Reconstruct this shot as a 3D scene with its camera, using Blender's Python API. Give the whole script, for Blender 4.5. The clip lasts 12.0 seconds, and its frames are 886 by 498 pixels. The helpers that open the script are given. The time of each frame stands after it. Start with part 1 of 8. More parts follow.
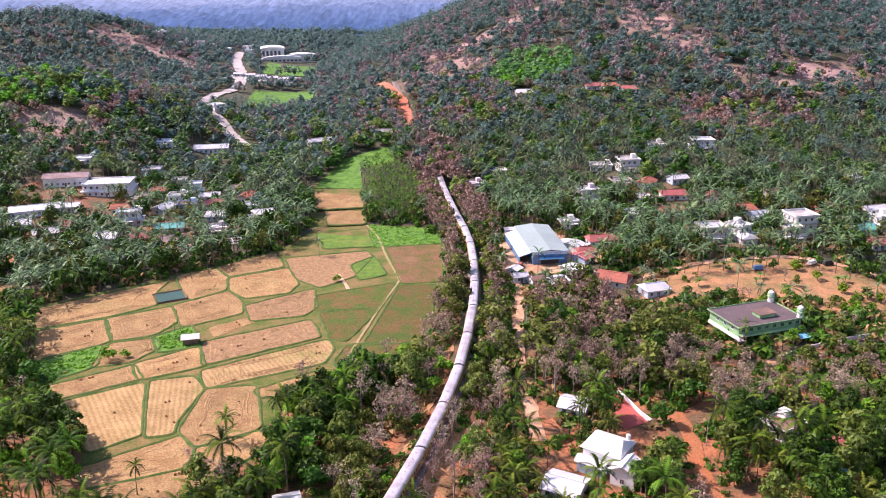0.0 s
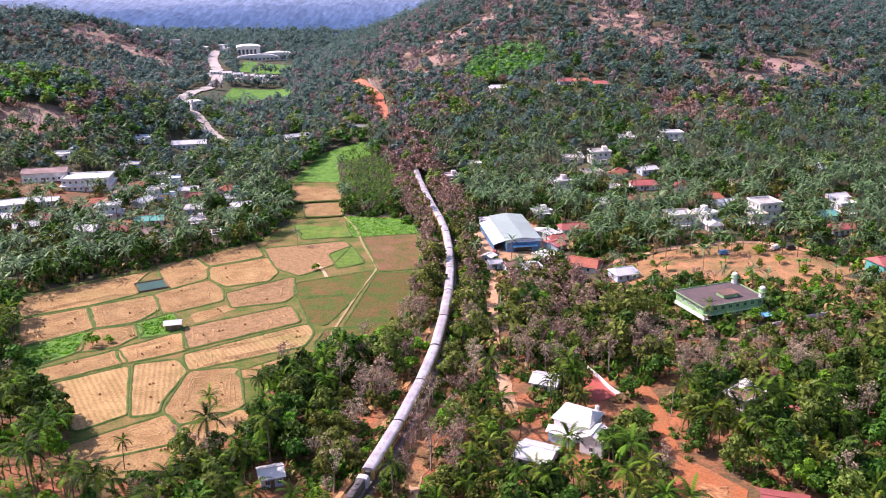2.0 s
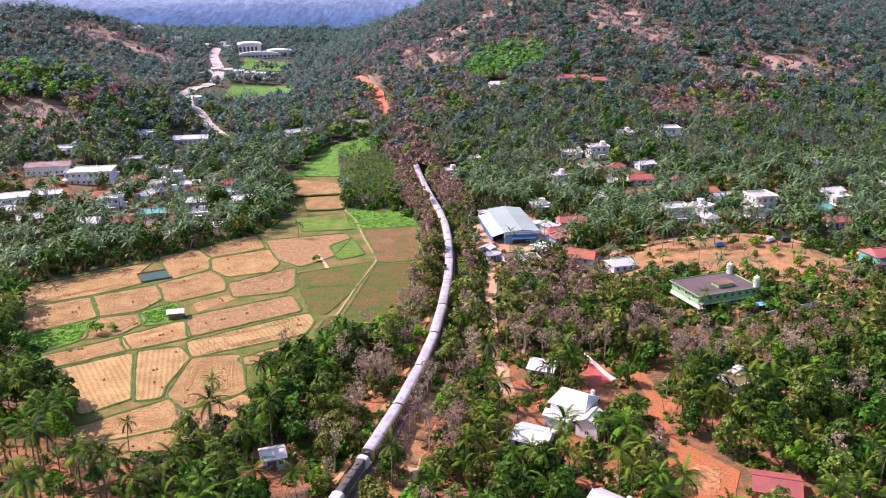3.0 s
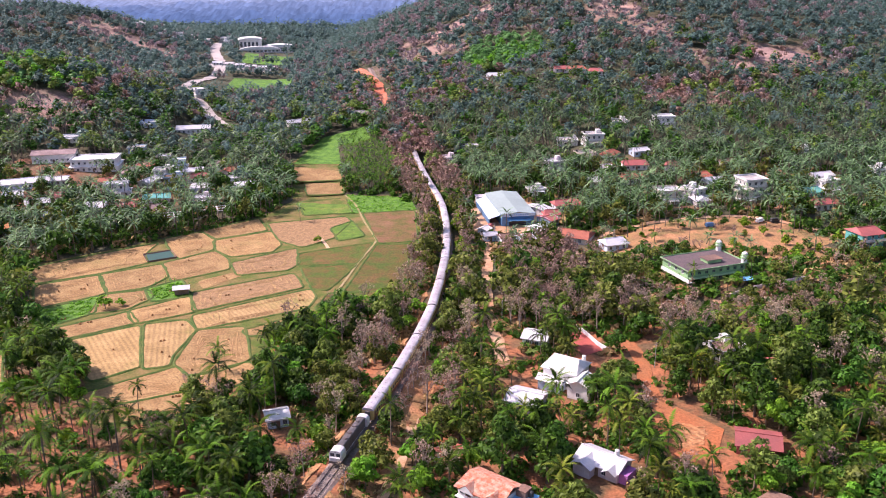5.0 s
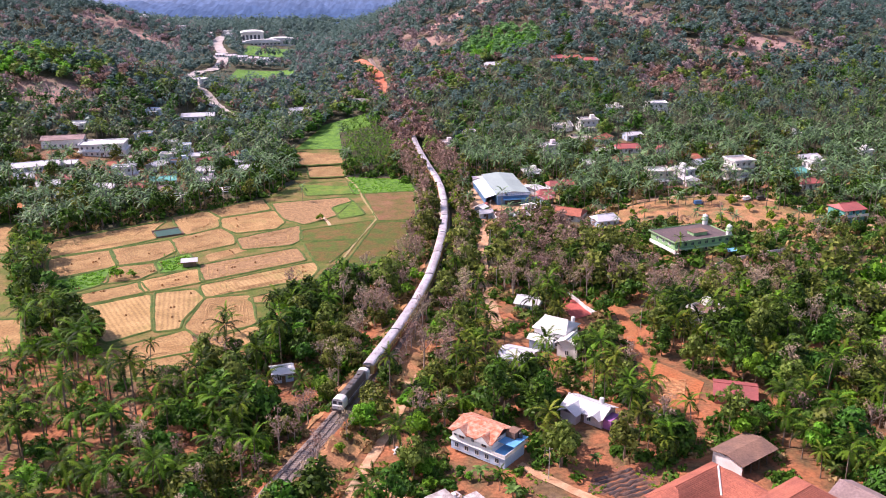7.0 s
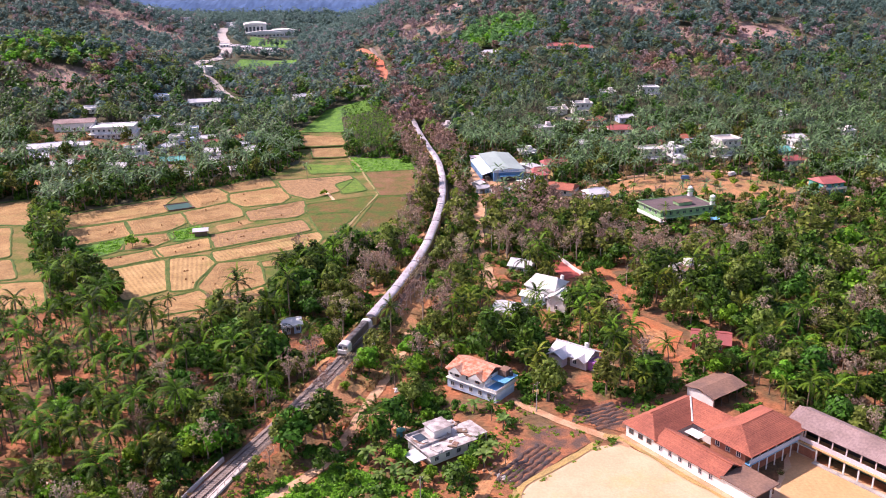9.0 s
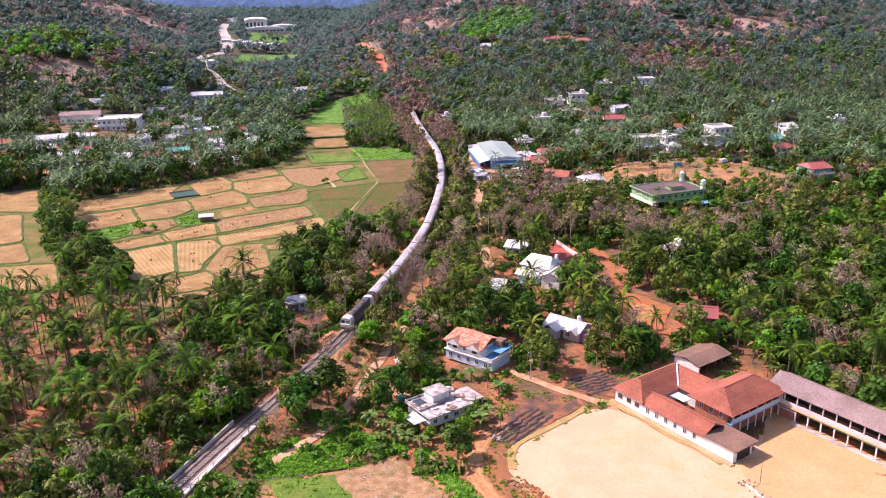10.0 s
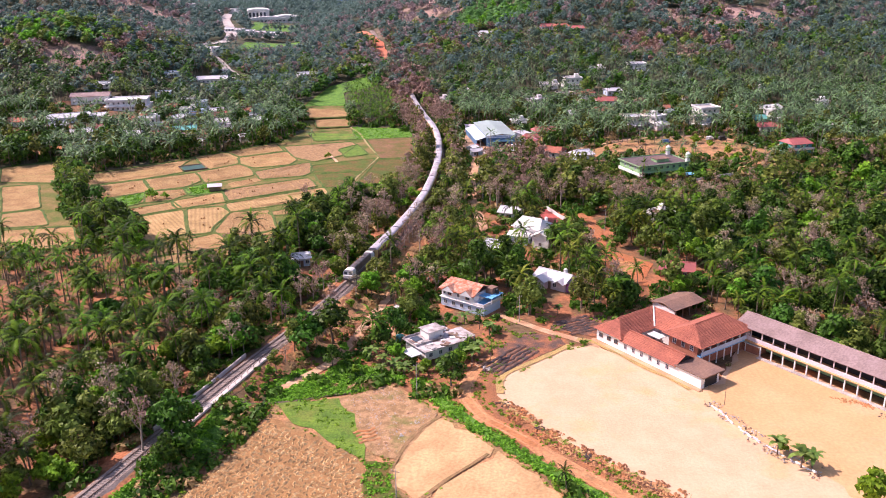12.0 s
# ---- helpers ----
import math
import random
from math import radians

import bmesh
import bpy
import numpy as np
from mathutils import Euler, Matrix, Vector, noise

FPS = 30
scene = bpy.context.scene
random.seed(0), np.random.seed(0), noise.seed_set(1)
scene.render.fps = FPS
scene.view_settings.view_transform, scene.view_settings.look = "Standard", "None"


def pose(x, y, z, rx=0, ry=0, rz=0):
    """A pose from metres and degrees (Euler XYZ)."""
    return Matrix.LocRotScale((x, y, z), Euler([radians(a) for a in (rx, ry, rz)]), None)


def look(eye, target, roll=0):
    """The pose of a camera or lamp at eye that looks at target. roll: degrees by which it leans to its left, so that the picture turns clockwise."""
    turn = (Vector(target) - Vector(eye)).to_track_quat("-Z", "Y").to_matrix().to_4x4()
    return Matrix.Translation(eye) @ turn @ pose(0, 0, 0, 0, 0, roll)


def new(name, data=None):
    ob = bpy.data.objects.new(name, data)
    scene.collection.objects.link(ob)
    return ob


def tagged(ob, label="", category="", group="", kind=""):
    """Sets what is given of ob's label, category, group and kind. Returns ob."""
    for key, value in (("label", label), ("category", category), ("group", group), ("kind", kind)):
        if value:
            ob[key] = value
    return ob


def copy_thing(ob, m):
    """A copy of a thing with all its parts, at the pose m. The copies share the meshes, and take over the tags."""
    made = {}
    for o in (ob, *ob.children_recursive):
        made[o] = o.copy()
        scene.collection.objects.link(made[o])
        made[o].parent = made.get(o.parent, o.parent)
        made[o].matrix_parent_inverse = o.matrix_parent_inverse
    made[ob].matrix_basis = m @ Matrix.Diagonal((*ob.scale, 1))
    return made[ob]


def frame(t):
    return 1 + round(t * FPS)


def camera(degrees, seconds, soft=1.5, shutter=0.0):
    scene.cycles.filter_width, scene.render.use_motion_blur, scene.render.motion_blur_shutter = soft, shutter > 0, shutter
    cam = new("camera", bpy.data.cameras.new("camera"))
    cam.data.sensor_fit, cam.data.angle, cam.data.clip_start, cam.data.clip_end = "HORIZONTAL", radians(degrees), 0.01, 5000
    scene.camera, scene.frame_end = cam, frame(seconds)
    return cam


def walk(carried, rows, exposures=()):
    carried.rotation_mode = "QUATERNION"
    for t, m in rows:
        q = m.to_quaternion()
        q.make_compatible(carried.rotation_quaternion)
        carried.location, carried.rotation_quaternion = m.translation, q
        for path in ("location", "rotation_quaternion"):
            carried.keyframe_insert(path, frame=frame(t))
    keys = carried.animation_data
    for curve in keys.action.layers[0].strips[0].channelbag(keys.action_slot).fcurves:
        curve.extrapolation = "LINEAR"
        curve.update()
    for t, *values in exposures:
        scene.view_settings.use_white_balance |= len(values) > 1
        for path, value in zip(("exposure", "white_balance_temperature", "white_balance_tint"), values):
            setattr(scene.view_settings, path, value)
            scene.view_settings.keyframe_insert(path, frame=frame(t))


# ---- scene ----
cam = camera(54.0, 12.0, soft=1.0)
EXPOSURE = [(0, 0.42, 6450, 36), (12, 0.37, 6700, 37)]
PATH = [
    (0, (-1.066, 7.303, 119.862), (-1.178, 9.196, 119.225), -0.5),
    (0.5, (-0.927, 4.957, 119.397), (-1.016, 6.851, 118.761), -0.4),
    (1, (-0.665, 2.467, 118.919), (-0.736, 4.361, 118.284), -0.4),
    (1.5, (-0.472, -0.174, 118.433), (-0.531, 1.721, 117.797), -0.4),
    (2, (-0.049, -2.793, 117.852), (-0.109, -0.898, 117.217), -0.5),
    (2.5, (0.109, -5.282, 116.864), (0.049, -3.387, 116.23), -0.5),
    (3, (0.373, -7.803, 115.967), (0.313, -5.908, 115.332), -0.4),
    (5, (1.544, -19.073, 111.46), (1.484, -17.177, 110.825), -0.5),
    (5.5, (2.019, -22.622, 110.548), (1.959, -20.727, 109.912), -0.5),
    (6, (2.381, -26.398, 109.593), (2.32, -24.503, 108.955), -0.6),
    (6.5, (2.837, -30.047, 108.164), (2.776, -28.152, 107.526), -0.6),
    (7, (3.266, -34.24, 107.012), (3.204, -32.346, 106.374), -0.6),
    (9, (4.809, -53.846, 102.456), (4.745, -51.953, 101.812), -0.7),
    (9.5, (5.194, -59.9, 101.687), (5.13, -58.009, 101.041), -0.8),
    (10, (5.596, -64.912, 100.544), (5.532, -63.021, 99.895), -0.9),
    (10.5, (5.94, -70.035, 99.198), (5.877, -68.145, 98.548), -0.8),
    (11, (6.307, -75.209, 97.998), (6.243, -73.319, 97.347), -0.8),
    (11.5, (6.683, -80.525, 96.626), (6.619, -78.635, 95.973), -0.8),
    (12, (7.165, -85.193, 94.941), (7.102, -83.304, 94.287), -0.7),
]
walk(cam, [(t, look(eye, target, roll)) for t, eye, target, roll in PATH], EXPOSURE)

# ---- sky, sun ----
world = bpy.data.worlds.new("sky_world")
scene.world = world
world.use_nodes = True
sky = world.node_tree.nodes.new("ShaderNodeTexSky")
sky.sky_type, sky.sun_disc = "NISHITA", False
sky.sun_elevation, sky.sun_rotation = radians(47), radians(285)
sky.air_density, sky.dust_density = 1.2, 1.5
background = world.node_tree.nodes["Background"]
background.inputs["Strength"].default_value = 0.145
world.node_tree.links.new(sky.outputs[0], background.inputs["Color"])
sun = new("sun", bpy.data.lights.new("sun", "SUN"))
sun.data.energy, sun.data.angle, sun.data.color = 5.0, radians(0.5), (1.0, 0.93, 0.82)
sun.matrix_world = look((0, 0, 300), (4.4, -1.2, 300 - 4.9))


# ---- materials ----
def surface(name, base, other, scale=1.0, rough=0.85, fine=0.25, bump=0.15, metal=0.0, spread=0.0, stripes=0.0, band="X", furrow=0.35, third=None):
    """Procedural surface: two colours mixed by coarse noise, darkened by fine grain, with relief; spread: difference between objects."""
    m = bpy.data.materials.new(name)
    m.use_nodes = True
    n, l = m.node_tree.nodes, m.node_tree.links
    bsdf = n["Principled BSDF"]
    bsdf.inputs["Roughness"].default_value, bsdf.inputs["Metallic"].default_value = rough, metal
    place = n.new("ShaderNodeNewGeometry")
    coarse, grain = n.new("ShaderNodeTexNoise"), n.new("ShaderNodeTexNoise")
    coarse.inputs["Scale"].default_value, coarse.inputs["Detail"].default_value = 0.35 * scale, 5
    grain.inputs["Scale"].default_value, grain.inputs["Detail"].default_value = 4.0 * scale, 4
    for node in (coarse, grain):
        l.new(place.outputs["Position"], node.inputs["Vector"])
    ramp = n.new("ShaderNodeMapRange")
    ramp.inputs[1].default_value, ramp.inputs[2].default_value = 0.38, 0.62
    l.new(coarse.outputs[0], ramp.inputs[0])
    mix = n.new("ShaderNodeMix")
    mix.data_type = "RGBA"
    mix.inputs[6].default_value, mix.inputs[7].default_value = (*base, 1), (*other, 1)
    l.new(ramp.outputs[0], mix.inputs[0])
    colour = mix.outputs[2]
    if third:
        broad, patch, tint = n.new("ShaderNodeTexNoise"), n.new("ShaderNodeMapRange"), n.new("ShaderNodeMix")
        broad.inputs["Scale"].default_value, broad.inputs["Detail"].default_value, broad.inputs["Roughness"].default_value = 0.11 * scale, 9, 0.68
        l.new(place.outputs["Position"], broad.inputs["Vector"])
        patch.inputs[1].default_value, patch.inputs[2].default_value, patch.inputs[4].default_value = 0.52, 0.7, 0.85
        l.new(broad.outputs[0], patch.inputs[0])
        tint.data_type = "RGBA"
        tint.inputs[7].default_value = (*third, 1)
        l.new(patch.outputs[0], tint.inputs[0])
        l.new(colour, tint.inputs[6])
        colour = tint.outputs[2]
    hsv = n.new("ShaderNodeHueSaturation")
    l.new(colour, hsv.inputs["Color"])
    value = n.new("ShaderNodeMapRange")
    value.inputs[1].default_value, value.inputs[2].default_value = 0.3, 0.7
    value.inputs[3].default_value, value.inputs[4].default_value = 1 - fine, 1 + fine
    l.new(grain.outputs[0], value.inputs[0])
    last = value.outputs[0]
    if stripes:
        wave = n.new("ShaderNodeTexWave")
        wave.bands_direction = band
        wave.inputs["Scale"].default_value, wave.inputs["Distortion"].default_value = stripes, 1.5
        coords = n.new("ShaderNodeTexCoord")
        l.new(coords.outputs["Object"], wave.inputs["Vector"])
        add = n.new("ShaderNodeMath")
        add.operation = "MULTIPLY_ADD"
        add.inputs[1].default_value = furrow
        l.new(wave.outputs["Fac"], add.inputs[0])
        l.new(last, add.inputs[2])
        less = n.new("ShaderNodeMath")
        less.operation = "SUBTRACT"
        less.inputs[1].default_value = furrow / 2
        l.new(add.outputs[0], less.inputs[0])
        last = less.outputs[0]
    if spread:
        info = n.new("ShaderNodeObjectInfo")
        isle = n.new("ShaderNodeNewGeometry")
        both = n.new("ShaderNodeMath")
        both.operation = "ADD"
        l.new(info.outputs["Random"], both.inputs[0])
        l.new(isle.outputs["Random Per Island"], both.inputs[1])
        shift = n.new("ShaderNodeMapRange")
        shift.inputs[1].default_value, shift.inputs[2].default_value = 0.0, 2.0
        shift.inputs[3].default_value, shift.inputs[4].default_value = 1 - spread, 1 + spread
        l.new(both.outputs[0], shift.inputs[0])
        times = n.new("ShaderNodeMath")
        times.operation = "MULTIPLY"
        l.new(last, times.inputs[0])
        l.new(shift.outputs[0], times.inputs[1])
        last = times.outputs[0]
    l.new(last, hsv.inputs["Value"])
    l.new(hsv.outputs[0], bsdf.inputs["Base Color"])
    if bump:
        relief = n.new("ShaderNodeBump")
        relief.inputs["Strength"].default_value, relief.inputs["Distance"].default_value = bump, 0.3 / scale
        l.new(grain.outputs[0], relief.inputs["Height"])
        l.new(relief.outputs[0], bsdf.inputs["Normal"])
    return m


def foliage(name, dark, light, spread=0.35, through_light=0.3, rough=0.5, hue=0.03, gloss=0.16):
    """Leaves: colour between two greens by tree and by leaf, some light passing through."""
    m = bpy.data.materials.new(name)
    m.use_nodes = True
    n, l = m.node_tree.nodes, m.node_tree.links
    bsdf = n["Principled BSDF"]
    bsdf.inputs["Roughness"].default_value = rough
    bsdf.inputs["Specular IOR Level"].default_value = gloss
    info, geo = n.new("ShaderNodeObjectInfo"), n.new("ShaderNodeNewGeometry")
    noise_node = n.new("ShaderNodeTexNoise")
    noise_node.inputs["Scale"].default_value = 0.12
    l.new(geo.outputs["Position"], noise_node.inputs["Vector"])
    a = n.new("ShaderNodeMath")
    a.operation = "ADD"
    l.new(info.outputs["Random"], a.inputs[0])
    l.new(noise_node.outputs[0], a.inputs[1])
    b = n.new("ShaderNodeMath")
    b.operation = "ADD"
    l.new(a.outputs[0], b.inputs[0])
    l.new(geo.outputs["Random Per Island"], b.inputs[1])
    ramp = n.new("ShaderNodeMapRange")
    ramp.inputs[1].default_value, ramp.inputs[2].default_value = 0.7, 2.2
    l.new(b.outputs[0], ramp.inputs[0])
    mix = n.new("ShaderNodeMix")
    mix.data_type = "RGBA"
    mix.inputs[6].default_value, mix.inputs[7].default_value = (*dark, 1), (*light, 1)
    l.new(ramp.outputs[0], mix.inputs[0])
    hsv = n.new("ShaderNodeHueSaturation")
    hue_range = n.new("ShaderNodeMapRange")
    hue_range.inputs[3].default_value, hue_range.inputs[4].default_value = 0.5 - hue, 0.5 + hue
    l.new(info.outputs["Random"], hue_range.inputs[0])
    l.new(hue_range.outputs[0], hsv.inputs["Hue"])
    value = n.new("ShaderNodeMapRange")
    value.inputs[3].default_value, value.inputs[4].default_value = 1 - spread, 1 + spread
    l.new(geo.outputs["Random Per Island"], value.inputs[0])
    l.new(value.outputs[0], hsv.inputs["Value"])
    l.new(mix.outputs[2], hsv.inputs["Color"])
    l.new(hsv.outputs[0], bsdf.inputs["Base Color"])
    glow = n.new("ShaderNodeBsdfTranslucent")
    l.new(hsv.outputs[0], glow.inputs["Color"])
    both = n.new("ShaderNodeMixShader")
    both.inputs[0].default_value = through_light
    l.new(bsdf.outputs[0], both.inputs[1])
    l.new(glow.outputs[0], both.inputs[2])
    l.new(both.outputs[0], n["Material Output"].inputs["Surface"])
    return m


DRY_GRASS = surface("dry_yellow_grass", (0.46, 0.30, 0.11), (0.34, 0.24, 0.09), 1.0, 0.95, 0.35, 0.5)
SOIL = surface("forest_floor", (0.27, 0.115, 0.06), (0.10, 0.09, 0.04), 0.35, 0.95, 0.4, 0.5)
LATERITE = surface("red_laterite_soil", (0.43, 0.165, 0.06), (0.46, 0.235, 0.105), 0.25, 0.95, 0.3, 0.4)
SAND = surface("bleached_sand", (0.665, 0.425, 0.27), (0.61, 0.38, 0.235), 0.5, 0.95, 0.08, 0.2, third=(0.52, 0.36, 0.15))
TRACK_DUST = surface("dusty_track", (0.56, 0.36, 0.22), (0.45, 0.24, 0.13), 0.8, 0.95, 0.2, 0.3)
STUBBLE = surface("rice_stubble", (0.285, 0.16, 0.06), (0.385, 0.24, 0.098), 0.45, 0.95, 0.38, 0.5, spread=0.24, third=(0.21, 0.155, 0.045))
GOLD_SAND = surface("golden_sand", (0.62, 0.36, 0.175), (0.57, 0.325, 0.15), 0.35, 0.95, 0.1, 0.2, third=(0.60, 0.40, 0.25))
STUBBLE_ROWS = surface("rice_stubble_in_rows", (0.32, 0.20, 0.075), (0.43, 0.275, 0.115), 0.4, 0.95, 0.25, 0.4, spread=0.14, stripes=0.2, furrow=0.28, third=(0.20, 0.20, 0.045))
STRAW_ROWS = surface("cut_straw_in_swathes", (0.37, 0.215, 0.10), (0.25, 0.15, 0.065), 1.6, 0.95, 0.45, 0.8, spread=0.08, stripes=0.5, band="Y")
FALLOW = surface("olive_fallow_grass", (0.062, 0.105, 0.007), (0.135, 0.088, 0.018), 0.5, 0.95, 0.4, 0.5, spread=0.12, third=(0.205, 0.088, 0.036))
RED_FALLOW = surface("reddish_fallow_stubble", (0.215, 0.105, 0.048), (0.12, 0.105, 0.02), 0.45, 0.95, 0.4, 0.5, spread=0.12, third=(0.27, 0.15, 0.075))
GREEN_PLOT = surface("green_grass_plot", (0.12, 0.22, 0.016), (0.07, 0.155, 0.010), 0.7, 0.9, 0.35, 0.5, spread=0.1, third=(0.22, 0.20, 0.04))
LUSH = surface("lush_creeper", (0.055, 0.175, 0.012), (0.115, 0.275, 0.02), 0.9, 0.85, 0.4, 0.9)
BUND = surface("grassy_bund", (0.04, 0.105, 0.010), (0.105, 0.135, 0.025), 0.8, 0.9, 0.35, 0.5)
WATER = surface("pond_water", (0.035, 0.10, 0.08), (0.025, 0.08, 0.065), 0.5, 0.5, 0.1, 0.02)
SCRUB_EARTH = surface("scrubby_orange_earth", (0.46, 0.22, 0.10), (0.26, 0.16, 0.065), 0.5, 0.95, 0.35, 0.5, third=(0.17, 0.16, 0.045))
PADDY_GROUND = surface("olive_brown_field_ground", (0.225, 0.15, 0.05), (0.085, 0.125, 0.012), 0.35, 0.95, 0.3, 0.4)
STRAW_FIELD = surface("straw_strewn_earth", (0.35, 0.185, 0.07), (0.25, 0.13, 0.047), 1.2, 0.95, 0.35, 0.6)
BARE_PLOT = surface("golden_bare_earth", (0.56, 0.35, 0.17), (0.44, 0.26, 0.12), 0.4, 0.95, 0.2, 0.3)
RED_CUT = surface("raw_red_earth", (0.48, 0.12, 0.06), (0.55, 0.22, 0.13), 0.3, 0.95, 0.25, 0.4)
TRODDEN = surface("trodden_yellow_grass", (0.25, 0.25, 0.07), (0.38, 0.28, 0.15), 1.0, 0.95, 0.25, 0.3)
BALLAST = surface("grey_ballast", (0.30, 0.24, 0.21), (0.22, 0.165, 0.14), 3.0, 0.95, 0.4, 0.8)
STEEL = surface("rail_steel", (0.30, 0.24, 0.22), (0.18, 0.13, 0.11), 2.0, 0.45, 0.2, 0.05, 0.7)
CONCRETE = surface("weathered_concrete", (0.50, 0.47, 0.44), (0.33, 0.30, 0.29), 1.2, 0.9, 0.18, 0.15)
ROAD = surface("pale_tar_road", (0.34, 0.31, 0.31), (0.26, 0.24, 0.24), 0.6, 0.9, 0.15, 0.1)
WHITE = surface("white_limewash", (0.80, 0.79, 0.78), (0.70, 0.68, 0.66), 0.9, 0.8, 0.07, 0.05)
PALE_BLUE = surface("pale_blue_paint", (0.55, 0.66, 0.80), (0.48, 0.60, 0.75), 0.8, 0.7, 0.08, 0.05)
SKY_BLUE = surface("sky_blue_sheet", (0.16, 0.47, 0.75), (0.12, 0.40, 0.68), 0.8, 0.4, 0.08, 0.05)
PINK_WALL = surface("violet_pink_paint", (0.45, 0.17, 0.45), (0.40, 0.15, 0.40), 0.8, 0.7, 0.08, 0.05)
MINT = surface("mint_green_paint", (0.27, 0.47, 0.23), (0.21, 0.38, 0.19), 0.8, 0.7, 0.1, 0.05)
TEAL = surface("teal_paint", (0.10, 0.42, 0.38), (0.09, 0.36, 0.34), 0.8, 0.7, 0.1, 0.05)
LILAC = surface("lilac_plaster", (0.66, 0.58, 0.62), (0.58, 0.50, 0.54), 0.8, 0.8, 0.08, 0.05)
ORANGE_TRIM = surface("ochre_painted_slab", (0.62, 0.36, 0.16), (0.52, 0.30, 0.14), 0.8, 0.8, 0.12, 0.05)
BRICK_WALL = surface("red_brick_wall", (0.42, 0.17, 0.10), (0.34, 0.13, 0.08), 2.0, 0.9, 0.25, 0.3)
TILE = surface("clay_roof_tile", (0.41, 0.13, 0.08), (0.32, 0.10, 0.065), 0.6, 0.85, 0.22, 0.2, spread=0.16)
TILE_ORANGE = surface("new_orange_tile", (0.54, 0.165, 0.085), (0.62, 0.36, 0.26), 3.0, 0.8, 0.2, 0.25, spread=0.25)
OLD_ROOF = surface("grey_brown_asbestos_sheet", (0.34, 0.24, 0.23), (0.25, 0.175, 0.165), 0.5, 0.9, 0.2, 0.2, spread=0.1)
DARK_FLAT = surface("dark_weathered_roof_slab", (0.245, 0.14, 0.10), (0.165, 0.10, 0.08), 0.5, 0.9, 0.2, 0.2)
SHEET = surface("pale_metal_sheet", (0.62, 0.62, 0.66), (0.54, 0.53, 0.56), 0.4, 0.5, 0.08, 0.05, 0.1)
SHED_GREEN = surface("grey_green_metal_sheet", (0.30, 0.385, 0.37), (0.26, 0.33, 0.32), 0.3, 0.7, 0.08, 0.05)
SHED_BLUE = surface("blue_metal_sheet", (0.10, 0.26, 0.48), (0.08, 0.21, 0.40), 0.5, 0.5, 0.1, 0.05)
RED_ROOF = surface("red_painted_roof", (0.40, 0.105, 0.095), (0.32, 0.09, 0.085), 0.7, 0.7, 0.15, 0.1, spread=0.15)
# near-black paint that stands for the shade inside galleries and doorways
SHADE_BLACK = surface("dark_opening", (0.03, 0.03, 0.035), (0.02, 0.02, 0.025), 1.0, 0.5, 0.1, 0.0)
GLASS = surface("dark_window_glass", (0.06, 0.08, 0.10), (0.04, 0.05, 0.07), 0.6, 0.12, 0.1, 0.0)
TIMBER = surface("grey_timber", (0.24, 0.16, 0.11), (0.17, 0.11, 0.08), 2.0, 0.9, 0.25, 0.2)
BLACK = surface("black_plastic", (0.03, 0.03, 0.03), (0.04, 0.04, 0.04), 1.0, 0.5, 0.1, 0.0)
COACH_ROOF = surface("silver_grey_coach_roof", (0.50, 0.48, 0.52), (0.36, 0.32, 0.34), 0.8, 0.55, 0.2, 0.08, 0.1, spread=0.2)
COACH_CREAM = surface("yellow_cream_coach_paint", (0.62, 0.45, 0.16), (0.52, 0.37, 0.14), 0.8, 0.5, 0.12, 0.03)
COACH_BROWN = surface("rust_brown_coach_paint", (0.30, 0.10, 0.06), (0.24, 0.09, 0.06), 0.8, 0.5, 0.15, 0.03)
LOCO_WHITE = surface("white_engine_paint", (0.74, 0.73, 0.72), (0.60, 0.58, 0.57), 0.8, 0.4, 0.1, 0.03)
LOCO_DARK = surface("sooty_engine_hood", (0.09, 0.08, 0.08), (0.14, 0.12, 0.11), 1.5, 0.5, 0.2, 0.05)
BURNT = surface("charred_ground", (0.065, 0.05, 0.05), (0.17, 0.085, 0.055), 1.2, 0.95, 0.4, 0.6)
DRY_BARK = surface("pale_grey_bark", (0.38, 0.31, 0.26), (0.28, 0.22, 0.18), 2.0, 0.95, 0.3, 0.4)
BARK = surface("grey_bark", (0.22, 0.16, 0.12), (0.15, 0.11, 0.08), 2.0, 0.95, 0.3, 0.4)
PALM_BARK = surface("grey_palm_bark", (0.20, 0.155, 0.12), (0.14, 0.105, 0.08), 3.0, 0.95, 0.25, 0.3)
PALM_LEAF = foliage("coconut_frond", (0.010, 0.044, 0.005), (0.10, 0.185, 0.014), 0.75, 0.3, 0.5, gloss=0.09)
# lit copy of the coconut frond: sunlight on eastern palms put into the colour
SUNLIT_PALM_LEAF = foliage("yellowish_coconut_frond", (0.03, 0.065, 0.008), (0.21, 0.245, 0.028), 0.65, 0.34, 0.5, gloss=0.12)
ARECA_LEAF = foliage("areca_frond", (0.025, 0.11, 0.01), (0.12, 0.27, 0.025), 0.5, 0.42)
BANANA_LEAF = foliage("banana_leaf", (0.09, 0.17, 0.03), (0.17, 0.26, 0.06))
DARK_LEAF = foliage("dark_broad_leaf", (0.018, 0.06, 0.009), (0.085, 0.185, 0.02), 0.55, 0.32)
BRIGHT_LEAF = foliage("bright_broad_leaf", (0.09, 0.25, 0.015), (0.23, 0.43, 0.035), 0.45, 0.45)
OLIVE_LEAF = foliage("olive_broad_leaf", (0.065, 0.105, 0.018), (0.21, 0.265, 0.05), 0.5, 0.38)
